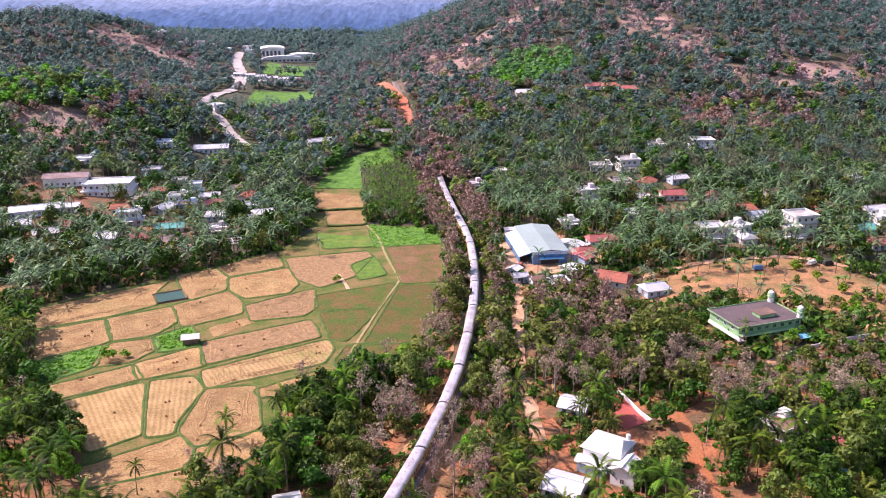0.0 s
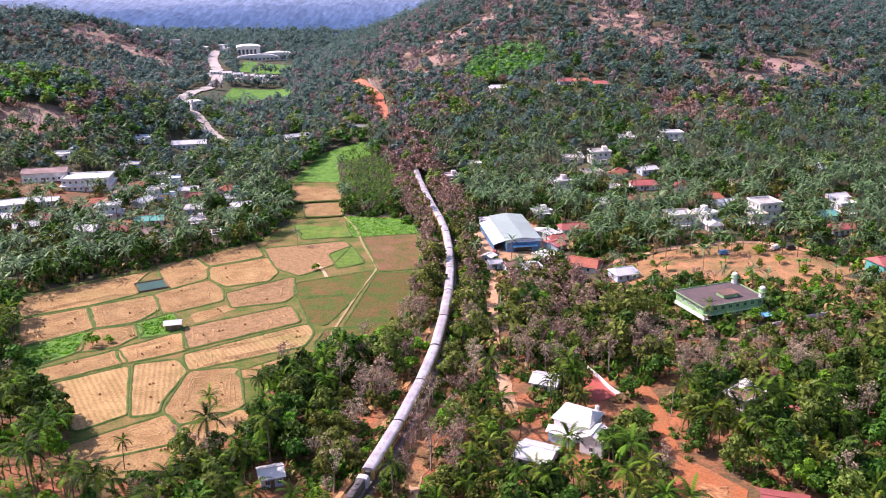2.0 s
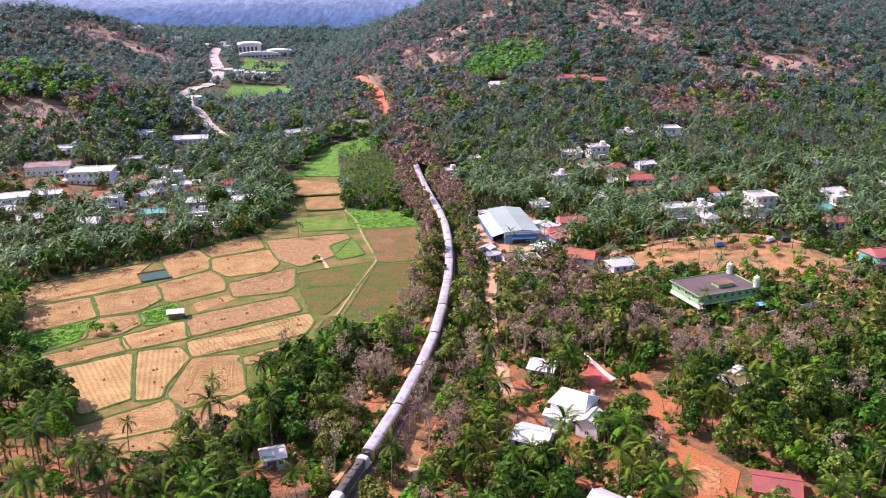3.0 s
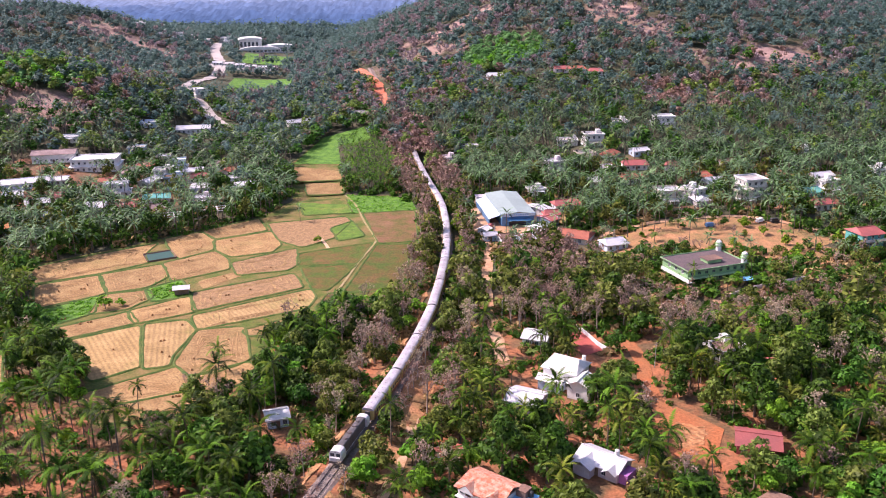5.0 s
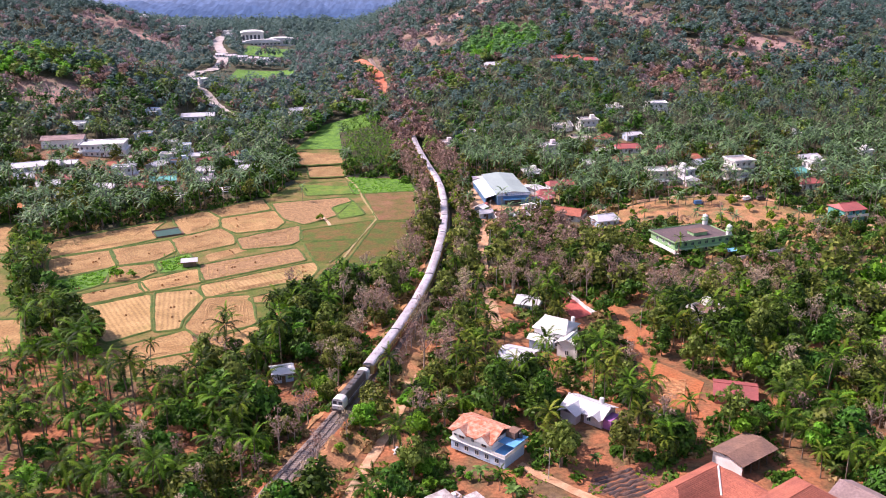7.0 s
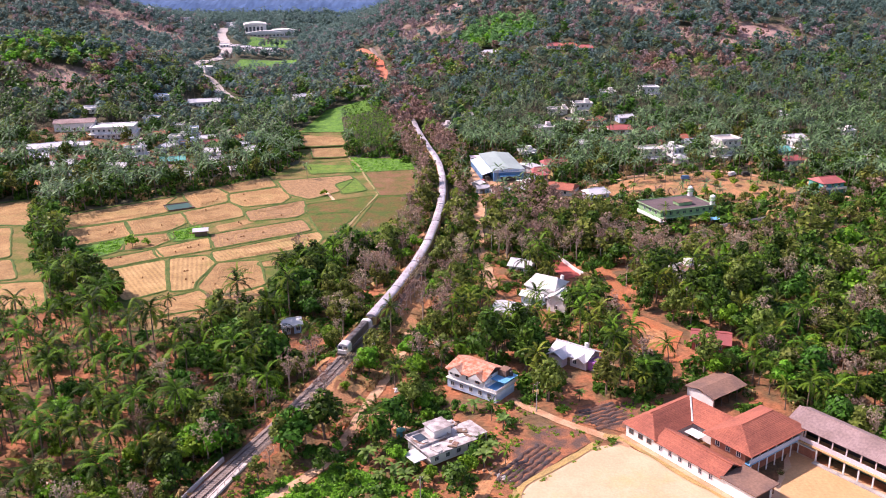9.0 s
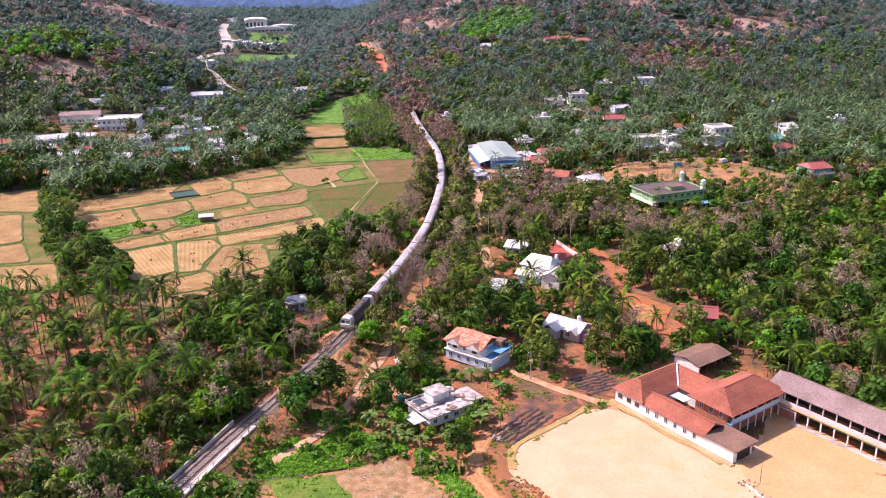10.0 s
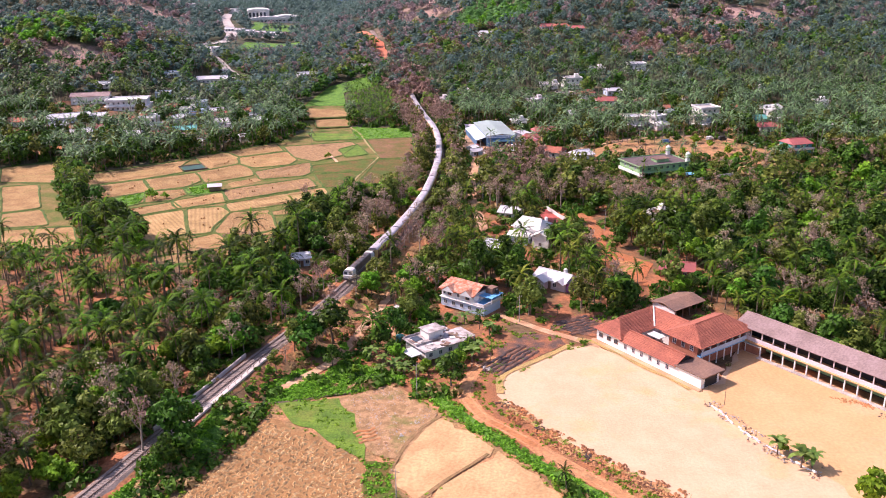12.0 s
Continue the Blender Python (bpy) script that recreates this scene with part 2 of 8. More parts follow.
DRY_LEAF = foliage("dry_teak_leaf", (0.25, 0.17, 0.12), (0.45, 0.335, 0.25), 0.35, 0.25, 0.8)
# bluer, paler copies of the leaves: distance haze painted into their colour
HAZED_LEAF = foliage("grey_green_hill_leaf", (0.07, 0.14, 0.125), (0.165, 0.27, 0.245), 0.25, 0.4, gloss=0.25)
HAZED_PALM_LEAF = foliage("blue_green_frond", (0.016, 0.052, 0.024), (0.16, 0.245, 0.105), 0.7, 0.28, 0.42, gloss=0.24)
HAZED_BRIGHT_LEAF = foliage("soft_green_hill_leaf", (0.09, 0.27, 0.08), (0.17, 0.38, 0.12), 0.2)
HAZED_DRY_LEAF = foliage("dull_mauve_dry_leaf", (0.27, 0.215, 0.205), (0.43, 0.36, 0.35), 0.25, 0.25, 0.8)
BRUSH_LEAF = foliage("dry_brush_leaf", (0.20, 0.105, 0.05), (0.38, 0.24, 0.12), 0.4, 0.25, 0.8)
SHRUB_LEAF = foliage("undergrowth_leaf", (0.022, 0.085, 0.009), (0.10, 0.20, 0.02))


# ---- small builders ----
def mesh_from(name, verts, faces, mats, index=None, smooth=False):
    me = bpy.data.meshes.new(name)
    me.from_pydata([tuple(v) for v in verts], [], faces)
    for m in mats if isinstance(mats, (list, tuple)) else [mats]:
        me.materials.append(m)
    if index is not None:
        me.polygons.foreach_set("material_index", index)
    if smooth:
        me.polygons.foreach_set("use_smooth", [True] * len(me.polygons))
    return me


def fast_mesh(name, verts, tris, mats):
    """A mesh of triangles from arrays."""
    me = bpy.data.meshes.new(name)
    me.vertices.add(len(verts))
    me.vertices.foreach_set("co", np.asarray(verts, np.float32).ravel())
    me.loops.add(3 * len(tris))
    me.loops.foreach_set("vertex_index", np.asarray(tris, np.int32).ravel())
    me.polygons.add(len(tris))
    me.polygons.foreach_set("loop_start", np.arange(0, 3 * len(tris), 3, dtype=np.int32))
    for m in mats if isinstance(mats, (list, tuple)) else [mats]:
        me.materials.append(m)
    me.update(calc_edges=True)
    me.validate()
    return me


def part(name, bm, material, parent, label=""):
    me = bpy.data.meshes.new(name)
    bm.to_mesh(me)
    bm.free()
    me.materials.append(material)
    ob = new(name, me)
    ob.parent = parent
    return tagged(ob, label)


def piece(name, me, parent, m=None, label=""):
    ob = new(name, me)
    ob.parent = parent
    if m is not None:
        ob.matrix_basis = m
    return tagged(ob, label)


def base(name, x, y, z, turn, label, category, group="", kind=""):
    ob = new(name)
    ob.matrix_world = pose(x, y, z, 0, 0, turn)
    return tagged(ob, label, category, group, kind)


def block(x0, x1, y0, y1, z0, z1, bm=None, soft=0.0):
    bm = bm or bmesh.new()
    made = bmesh.ops.create_cube(bm, size=1)["verts"]
    bmesh.ops.transform(bm, verts=made, matrix=Matrix.Translation(((x0 + x1) / 2, (y0 + y1) / 2, (z0 + z1) / 2))
                        @ Matrix.Diagonal((x1 - x0, y1 - y0, z1 - z0, 1)))
    if soft:
        edges = list({e for v in made for e in v.link_edges})
        bmesh.ops.bevel(bm, geom=edges, offset=soft, segments=1, affect="EDGES")
    return bm


def ease(a, b, v):
    t = min(max((v - a) / (b - a), 0.0), 1.0)
    return t * t * (3 - 2 * t)


# ---- the lie of the land ----
RAIL = [(-92, -40), (-76, 5), (-61, 48), (-49, 87), (-35.5, 126), (-23.5, 169), (-14.8, 208), (-9.6, 246), (-7.2, 300),
        (-10.4, 356), (-20.5, 412), (-38.7, 514), (-61, 611), (-78, 690)]


def spline(points, steps):
    """A smooth line through points (Catmull-Rom)."""
    p = [Vector(q) for q in points]
    p = [2 * p[0] - p[1]] + p + [2 * p[-1] - p[-2]]
    out = []
    for i in range(1, len(p) - 2):
        for k in range(steps):
            t = k / steps
            out.append(0.5 * (2 * p[i] + (p[i + 1] - p[i - 1]) * t + (2 * p[i - 1] - 5 * p[i] + 4 * p[i + 1] - p[i + 2]) * t * t
                              + (3 * p[i] - p[i - 1] - 3 * p[i + 1] + p[i + 2]) * t ** 3))
    return out + [p[-2]]


def even(line, step):
    """Points and headings at even steps along a line."""
    out, run, want = [], 0.0, 0.0
    for a, b in zip(line, line[1:]):
        d = (b - a).length
        while want <= run + d:
            out.append((a + (b - a) * ((want - run) / d), (b - a).normalized()))
            want += step
        run += d
    return out


RAIL_LINE = spline(RAIL, 12)
RAIL_XY = np.array([tuple(v) for v in RAIL_LINE])


def rail_distance(x, y):
    return float(np.sqrt(((RAIL_XY - (x, y)) ** 2).sum(1)).min())


def valley(x, y):
    """The natural ground, without the railway bank."""
    h = 95 * ease(-200, 110, x) * ease(360, 960, y) * (1 - 0.45 * ease(180, 420, x)) * (1 - ease(1080, 1500, y))
    h += 37 * math.exp(-((x + 300) / 98) ** 2 - ((y - 560) / 80) ** 2)
    h += 48 * math.exp(-((x + 470) / 160) ** 2 - ((y - 900) / 130) ** 2)
    h += 12 * ease(430, 800, y) + 1.2 * ease(-8, 12, x) * (1 - ease(430, 600, y))
    h += 5 * ease(40, 85, x) * ease(236, 264, y) * (1 - ease(430, 560, y))
    h += 6 * (1 - ease(-230, -150, x)) * ease(300, 420, y)
    if y > 420:
        h += ease(420, 600, y) * 3.5 * noise.noise((x / 55, y / 55, 0.4))
    return h


BED = 2.4


def ground_at(x, y):
    h = valley(x, y)
    if y < 700:
        d = rail_distance(x, y)
        if d < 14:
            h = h + (max(BED, h - 1.0) - h) * (1 - ease(3.2, 9.0, d))
    return h


def inside(x, y, poly):
    odd = False
    j = len(poly) - 1
    for i in range(len(poly)):
        (xa, ya), (xb, yb) = poly[i], poly[j]
        if (ya > y) != (yb > y) and x < (xb - xa) * (y - ya) / (yb - ya) + xa:
            odd = not odd
        j = i
    return odd


def steps(*spans):
    """Grid lines: (start, end, step) spans."""
    out = []
    for a, b, s in spans:
        out += list(np.arange(a, b, s))
    return out + [spans[-1][1]]


HILL_ROCKS = [(226, 618, 37, 25, -14, 1.2), (162, 612, 15, 19, 15, 1.0), (190, 594, 24, 9, -10, 0.8), (145, 660, 17, 40, 16, 0.45), (118, 716, 18, 34, 10, 0.4), (262, 604, 14, 12, 0, 0.8),
              (-24, 738, 52, 11, 20, 0.75), (24, 768, 30, 12, 28, 0.7), (70, 800, 30, 14, 20, 0.6), (-40, 680, 40, 30, 0, 0.3), (-328, 838, 66, 18, -21, 0.7), (-285, 820, 34, 8, -16, 1.0), (-355, 850, 24, 7, -20, 1.0),
              (-372, 880, 30, 12, -10, 0.6), (-262, 500, 24, 22, 0, 0.5), (-245, 498, 20, 15, 0, 0.45), (150, 543, 26, 14, 0, 0.35)]


def bare(x, y):
    """How bare the hillside is there: 1 in the middle of a rock, about a half in a dry scrubby patch."""
    best = 0.0
    for cx, cy, rx, ry, turn, most in HILL_ROCKS:
        c, s = math.cos(radians(turn)), math.sin(radians(turn))
        u, v = ((x - cx) * c + (y - cy) * s) / rx, (-(x - cx) * s + (y - cy) * c) / ry
        best = max(best, min(most, 1.25 - math.hypot(u, v)) + 0.5 * noise.noise((x / 18, y / 18, 1.7)))
    return best


gx = steps((-2600, -700, 100), (-700, -240, 23), (-240, -110, 6.5), (-110, 110, 3.4), (110, 260, 6.5), (260, 700, 23), (700, 2600, 100))
gy = steps((-420, -60, 60), (-60, 20, 10), (20, 340, 3.6), (340, 700, 7), (700, 1100, 13), (1100, 1300, 25), (1300, 4400, 124))
verts = [(x, y, ground_at(x, y)) for y in gy for x in gx]
faces = []
nx = len(gx)
for j in range(len(gy) - 1):
    for i in range(nx - 1):
        faces.append((j * nx + i, j * nx + i + 1, (j + 1) * nx + i + 1, (j + 1) * nx + i))


def cover_material():
    """Ground cover: red earth in the near valley, leaf litter in the woods, dry grass and bare rock on the slopes."""
    m = bpy.data.materials.new("ground_cover")
    m.use_nodes = True
    n, l = m.node_tree.nodes, m.node_tree.links
    bsdf = n["Principled BSDF"]
    bsdf.inputs["Roughness"].default_value = 0.95
    place = n.new("ShaderNodeNewGeometry")

    def texture(scale, detail):
        node = n.new("ShaderNodeTexNoise")
        node.inputs["Scale"].default_value, node.inputs["Detail"].default_value = scale, detail
        l.new(place.outputs["Position"], node.inputs["Vector"])
        return node.outputs[0]

    def spread_of(value, a, b):
        node = n.new("ShaderNodeMapRange")
        node.inputs[1].default_value, node.inputs[2].default_value = a, b
        l.new(value, node.inputs[0])
        return node.outputs[0]

    def mixed(fac, c1, c2):
        node = n.new("ShaderNodeMix")
        node.data_type = "RGBA"
        l.new(fac, node.inputs[0])
        for slot, c in ((6, c1), (7, c2)):
            if isinstance(c, tuple):
                node.inputs[slot].default_value = (*c, 1)
            else:
                l.new(c, node.inputs[slot])
        return node.outputs[2]

    def attribute(name, wobble):
        node = n.new("ShaderNodeAttribute")
        node.attribute_name = name
        add = n.new("ShaderNodeMath")
        add.operation = "MULTIPLY_ADD"
        add.inputs[1].default_value = wobble
        l.new(texture(0.12, 6), add.inputs[0])
        l.new(node.outputs["Fac"], add.inputs[2])
        return add.outputs[0]

    patch, fine, broad = spread_of(texture(0.12, 5), 0.4, 0.6), texture(1.3, 5), spread_of(texture(0.05, 6), 0.4, 0.62)
    soil = mixed(patch, (0.37, 0.135, 0.058), (0.14, 0.085, 0.038))
    litter = mixed(patch, (0.09, 0.075, 0.04), (0.045, 0.06, 0.025))
    slope = mixed(broad, (0.34, 0.22, 0.18), (0.20, 0.15, 0.10))
    rock = mixed(broad, (0.46, 0.29, 0.24), (0.27, 0.17, 0.16))
    colour = mixed(spread_of(attribute("wooded", 0.6), 0.6, 0.9), soil, litter)
    colour = mixed(spread_of(attribute("bare", 0.5), 0.32, 0.52), colour, slope)
    colour = mixed(spread_of(attribute("bare", 0.7), 0.85, 1.05), colour, rock)
    hsv = n.new("ShaderNodeHueSaturation")
    value = n.new("ShaderNodeMapRange")
    value.inputs[1].default_value, value.inputs[2].default_value, value.inputs[3].default_value, value.inputs[4].default_value = 0.3, 0.7, 0.65, 1.35
    l.new(fine, value.inputs[0])
    l.new(value.outputs[0], hsv.inputs["Value"])
    l.new(colour, hsv.inputs["Color"])
    l.new(hsv.outputs[0], bsdf.inputs["Base Color"])
    relief = n.new("ShaderNodeBump")
    relief.inputs["Strength"].default_value, relief.inputs["Distance"].default_value = 0.5, 0.6
    l.new(fine, relief.inputs["Height"])
    l.new(relief.outputs[0], bsdf.inputs["Normal"])
    return m


ground_mesh = mesh_from("ground", verts, faces, cover_material(), None, True)
ground_mesh.attributes.new("bare", "FLOAT", "POINT").data.foreach_set("value", [min(max(bare(x, y), 0.0), 1.2) if y > 460 else 0.0 for x, y, _ in verts])
ground_mesh.attributes.new("wooded", "FLOAT", "POINT").data.foreach_set("value", [ease(205, 300, y) for x, y, _ in verts])
ground = tagged(new("ground", ground_mesh), "red earth valley floor with wooded hills behind", "ground", kind="structure")


def draped(name, poly, material, lift, label, category, kind="structure", parent=None, wobble=0.5, cell=5.0):
    """A sheet with an uneven edge that lies on the ground."""
    edge = []
    for (xa, ya), (xb, yb) in zip(poly, poly[1:] + poly[:1]):
        n = max(1, int(math.hypot(xb - xa, yb - ya) / 2.5))
        for k in range(n):
            x, y = xa + (xb - xa) * k / n, ya + (yb - ya) * k / n
            edge.append((x + wobble * noise.noise((x / 4, y / 4, 5.0)), y + wobble * noise.noise((x / 4, y / 4, 9.0))))
    bm = bmesh.new()
    bmesh.ops.triangle_fill(bm, use_beauty=True, edges=[bm.edges.new((a, b)) for vs in [[bm.verts.new((*q, 0)) for q in edge]]
                                                        for a, b in zip(vs, vs[1:] + vs[:1])])
    if cell:
        xs, ys = [q[0] for q in edge], [q[1] for q in edge]
        for axis, lo, hi in ((0, min(xs), max(xs)), (1, min(ys), max(ys))):
            for c in np.arange(lo + cell, hi, cell):
                at, normal = [0, 0, 0], [0, 0, 0]
                at[axis], normal[axis] = c, 1
                bmesh.ops.bisect_plane(bm, geom=bm.verts[:] + bm.edges[:] + bm.faces[:], plane_co=at, plane_no=normal)
    for v in bm.verts:
        v.co.z = ground_at(v.co.x, v.co.y) + lift
    bmesh.ops.recalc_face_normals(bm, faces=bm.faces[:])
    if bm.faces and sum(f.normal.z for f in bm.faces) < 0:
        bmesh.ops.reverse_faces(bm, faces=bm.faces[:])
    ob = part(name, bm, material, parent, label)
    return ob if parent else tagged(ob, label, category, kind=kind)


def ribbon(name, points, width, material, lift, label, category, kind="structure", rough=0.35):
    """A road or path along a line."""
    line = even(spline(points, 8), 2.5)
    vs, fs = [], []
    for k, (p, d) in enumerate(line):
        side = Vector((-d.y, d.x))
        for s in (-1, -0.4, 0.4, 1):
            w = width / 2 * s * (1 + rough * noise.noise((p.x / 5, p.y / 5, 2.0 + s)))
            q = p + side * w
            vs.append((q.x, q.y, ground_at(q.x, q.y) + lift))
        if k:
            fs += [(4 * k - 4 + c, 4 * k - 3 + c, 4 * k + 1 + c, 4 * k + c) for c in range(3)]
    return tagged(new(name, mesh_from(name, vs, [f[::-1] for f in fs], material, None, True)), label, category, kind=kind)


# ---- rice fields ----
WETLAND = [(-158, 270), (-170, 291), (-128, 326), (-113, 339), (-93, 359), (-84, 386), (-99, 457), (-90, 512), (-66, 530), (-58, 502),
           (-77, 491), (-60, 397), (-34, 394), (-22, 371), (-19, 322), (-21, 268), (-29, 246), (-48, 238), (-55, 226), (-62, 210), (-57, 201),
           (-64, 190), (-70, 181), (-74, 175), (-93, 171), (-106, 196), (-131, 222), (-137, 234)]
draped("paddy_grass", WETLAND, PADDY_GROUND, 0.05, "olive brown ground between harvested rice plots", "grass", wobble=1.2, cell=12)
paddy = base("paddy_field", -90, 270, 0, 0, "harvested rice field divided by grassy bunds", "field", kind="structure")
PLOTS = []


def shrunk(poly, gap):
    c = Vector((sum(p[0] for p in poly) / len(poly), sum(p[1] for p in poly) / len(poly)))
    out = []
    for p in poly:
        d = Vector(p) - c
        out.append(tuple(c + d * max(0.5, 1 - gap / max(d.length, 0.1))))
    return out


def plot(material, *poly, gap=-1.1, bund=True, label="", lift=0.12):
    """One field plot with its raised grassy bund."""
    poly = shrunk(list(poly), gap)
    PLOTS.append(poly)
    lift += 0.006 * (len(PLOTS) % 6)
    cx, cy = sum(p[0] for p in poly) / len(poly), sum(p[1] for p in poly) / len(poly)
    edge = []
    for i in range(len(poly)):
        a, b, c = Vector(poly[i - 1]), Vector(poly[i]), Vector(poly[(i + 1) % len(poly)])
        r = min(1.8, (b - a).length * 0.25, (c - b).length * 0.25)
        p, q = b + (a - b).normalized() * r, b + (c - b).normalized() * r
        edge += [p, (p + q) / 4 + b / 2, q]
    fine = []
    for a, b in zip(edge, edge[1:] + edge[:1]):
        n = max(1, int((b - a).length / 3))
        for k in range(n):
            s = a + (b - a) * (k / n)
            fine.append(s + Vector((0.45 * noise.noise((s.x / 5, s.y / 5, 1.0)), 0.45 * noise.noise((s.x / 5, s.y / 5, 8.0)))))
    area = sum(a.x * b.y - b.x * a.y for a, b in zip(fine, fine[1:] + fine[:1]))
    if area < 0:
        fine.reverse()
    vs = [(p.x - cx, p.y - cy, 0) for p in fine]
    z = ground_at(cx, cy) + lift
    dx, dy = Vector(poly[1]) - Vector(poly[0])
    turn = math.degrees(math.atan2(dy, dx))
    back = Matrix.Rotation(-radians(turn), 3, "Z")
    vs = [tuple(back @ Vector(v)) for v in vs]
    ob = piece("plot", mesh_from("plot", vs, [tuple(range(len(vs)))], material), paddy,
               Matrix.Translation((90, -270, 0)) @ pose(cx, cy, z, 0, 0, turn), label)
    if bund:
        bv, bf, n = [], [], len(vs)
        for k in range(n):
            o = Vector(vs[k])
            t = (Vector(vs[(k + 1) % n]) - Vector(vs[k - 1])).normalized()
            side = Vector((t.y, -t.x, 0))
            w = 0.62 + 0.4 * noise.noise((o.x / 3, o.y / 3, 4.0 + cx))
            bv += [o - side * 0.2 + Vector((0, 0, -0.02)), o + side * (w * 0.5) + Vector((0, 0, 0.38)), o + side * w * 1.3 + Vector((0, 0, -0.1))]
            m = 3 * ((k + 1) % n)
            bf += [(3 * k, 3 * k + 1, m + 1, m), (3 * k + 1, 3 * k + 2, m + 2, m + 1)]
        piece("bund", mesh_from("bund", bv, bf, BUND, None, True), ob, label="raised grassy bund")
    return ob


plot(STUBBLE, (-166, 290), (-128, 320), (-129, 306.5), (-124, 295.5), (-137, 285), (-156, 273.5))
plot(STUBBLE, (-126, 326), (-114, 335), (-106, 325), (-103, 312.5), (-112, 301), (-118, 311))
plot(STUBBLE, (-104, 323.5), (-84, 336), (-77, 319), (-78, 310), (-92, 304), (-99.5, 311.5))
plot(STUBBLE, (-113, 338), (-94, 355.5), (-87, 338), (-105, 326.5))
plot(STUBBLE, (-135.5, 282), (-117, 293.5), (-111, 280), (-115, 270), (-126, 264.5))
plot(STUBBLE, (-116, 295.5), (-101, 309.5), (-93.5, 300), (-90.5, 289.5), (-106.5, 276.5))
plot(STUBBLE, (-154.5, 270.5), (-136.5, 281), (-127.5, 264), (-134.5, 257), (-144.5, 248.5))
plot(LUSH, (-143.5, 248), (-128.5, 260), (-124.5, 245.5), (-135.5, 233.5), label="lush green vegetable plot")
plot(STUBBLE, (-125.5, 261.5), (-113, 266), (-109.5, 259.5), (-114, 249.5), (-124.5, 245.5))
plot(LUSH, (-113, 267.5), (-104, 276.5), (-96, 261.5), (-107.5, 257), label="green plot round the field hut")
plot(STUBBLE, (-111.5, 247.5), (-96.5, 260), (-90.5, 247), (-106, 237.5))
plot(STUBBLE, (-134, 230), (-112.5, 246), (-106.5, 237.5), (-128, 222.5))
plot(STUBBLE_ROWS, (-123, 222), (-104.5, 234.5), (-94.5, 206), (-104, 197.5), (-110.5, 205.5))
plot(STUBBLE_ROWS, (-102.5, 235.5), (-90.5, 239), (-85.5, 231), (-87, 213.5), (-85.5, 207.5), (-92, 205.5))
plot(STUBBLE, (-84, 231), (-70.5, 234), (-63.5, 211), (-70, 204), (-78, 201.5), (-83.5, 209))
plot(STUBBLE, (-97, 276), (-86.5, 285), (-83, 282), (-93, 269), bund=False)
plot(STRAW_ROWS, (-95, 264.5), (-64.5, 283.5), (-58.5, 269.5), (-90, 248))
plot(STUBBLE_ROWS, (-89, 244), (-55.5, 267.5), (-52.5, 261), (-54, 250.5), (-84, 233))
plot(STRAW_ROWS, (-89.5, 296), (-69, 313), (-65, 296), (-67.5, 288.5), (-84, 283))
plot(STUBBLE, (-69, 232), (-53, 245), (-49, 241.5), (-51.5, 232), (-66.5, 228))
plot(STUBBLE, (-102.5, 189.5), (-83, 205), (-77.5, 198), (-78, 190.5), (-96.5, 181.5))
plot(STUBBLE, (-96, 180), (-74.5, 190.5), (-70.5, 183.5), (-75, 177.5), (-92, 173.5))
plot(STUBBLE, (-76, 199.5), (-62.5, 208.5), (-58.5, 201.5), (-65.5, 192), (-72.5, 189.5))
plot(FALLOW, (-63.5, 293.5), (-65, 307), (-39, 320.5), (-42.5, 296.5))
plot(FALLOW, (-61.5, 290), (-42, 294), (-49, 267.5), (-54, 269.5))
plot(FALLOW, (-36, 317), (-22.5, 318.5), (-22.5, 268), (-42, 266.5))
plot(FALLOW, (-47, 263), (-27, 265.5), (-31, 247.5), (-46, 245), (-49, 252))
plot(RED_FALLOW, (-46.5, 364), (-24, 368.5), (-20.5, 324.5), (-35.5, 321.5))
plot(GREEN_PLOT, (-57.5, 341), (-50.5, 351), (-43.5, 331), (-52.5, 325))
plot(STRAW_ROWS, (-87, 348), (-55, 358.5), (-52, 351), (-56.5, 328), (-66.5, 316), (-77, 325))
plot(GREEN_PLOT, (-80.5, 382.5), (-59.5, 390), (-53.5, 366), (-73, 362.5))
plot(STUBBLE, (-96.5, 450), (-71.5, 453.5), (-65.5, 422.5), (-91.5, 417), lift=0.5)
plot(STUBBLE, (-83, 416.5), (-65, 419.5), (-61.5, 397), (-77.5, 394.5), lift=0.4)
draped("green_meadow", [(-97, 457), (-90, 512), (-66, 530), (-58, 503), (-77, 492), (-70, 455)], LUSH, 0.25, "fresh green meadow beside a palm grove", "meadow")
draped("green_verge", [(-59, 396), (-27, 391), (-23, 371), (-46, 366), (-53, 364)], LUSH, 0.25, "fresh green verge between fields", "meadow")
draped("green_slope", [(-21, 366), (-16, 345), (-15, 300), (-17, 262), (-20, 262), (-20, 300), (-19.5, 330)], LUSH, 0.2, "bright green strip below the railway bank", "verge")
ribbon("field_path", [(-49.5, 238), (-47.3, 247), (-44.6, 268), (-41.2, 296), (-37.2, 322), (-38, 328), (-44.8, 350), (-52.3, 378), (-60, 396)], 0.9, TRODDEN, 0.3, "pale trodden path across the fields", "path")
ribbon("field_ditch", [(-62, 330), (-57, 318), (-55, 312)], 1.3, SAND, 0.3, "dry pale channel in a plot", "ditch")
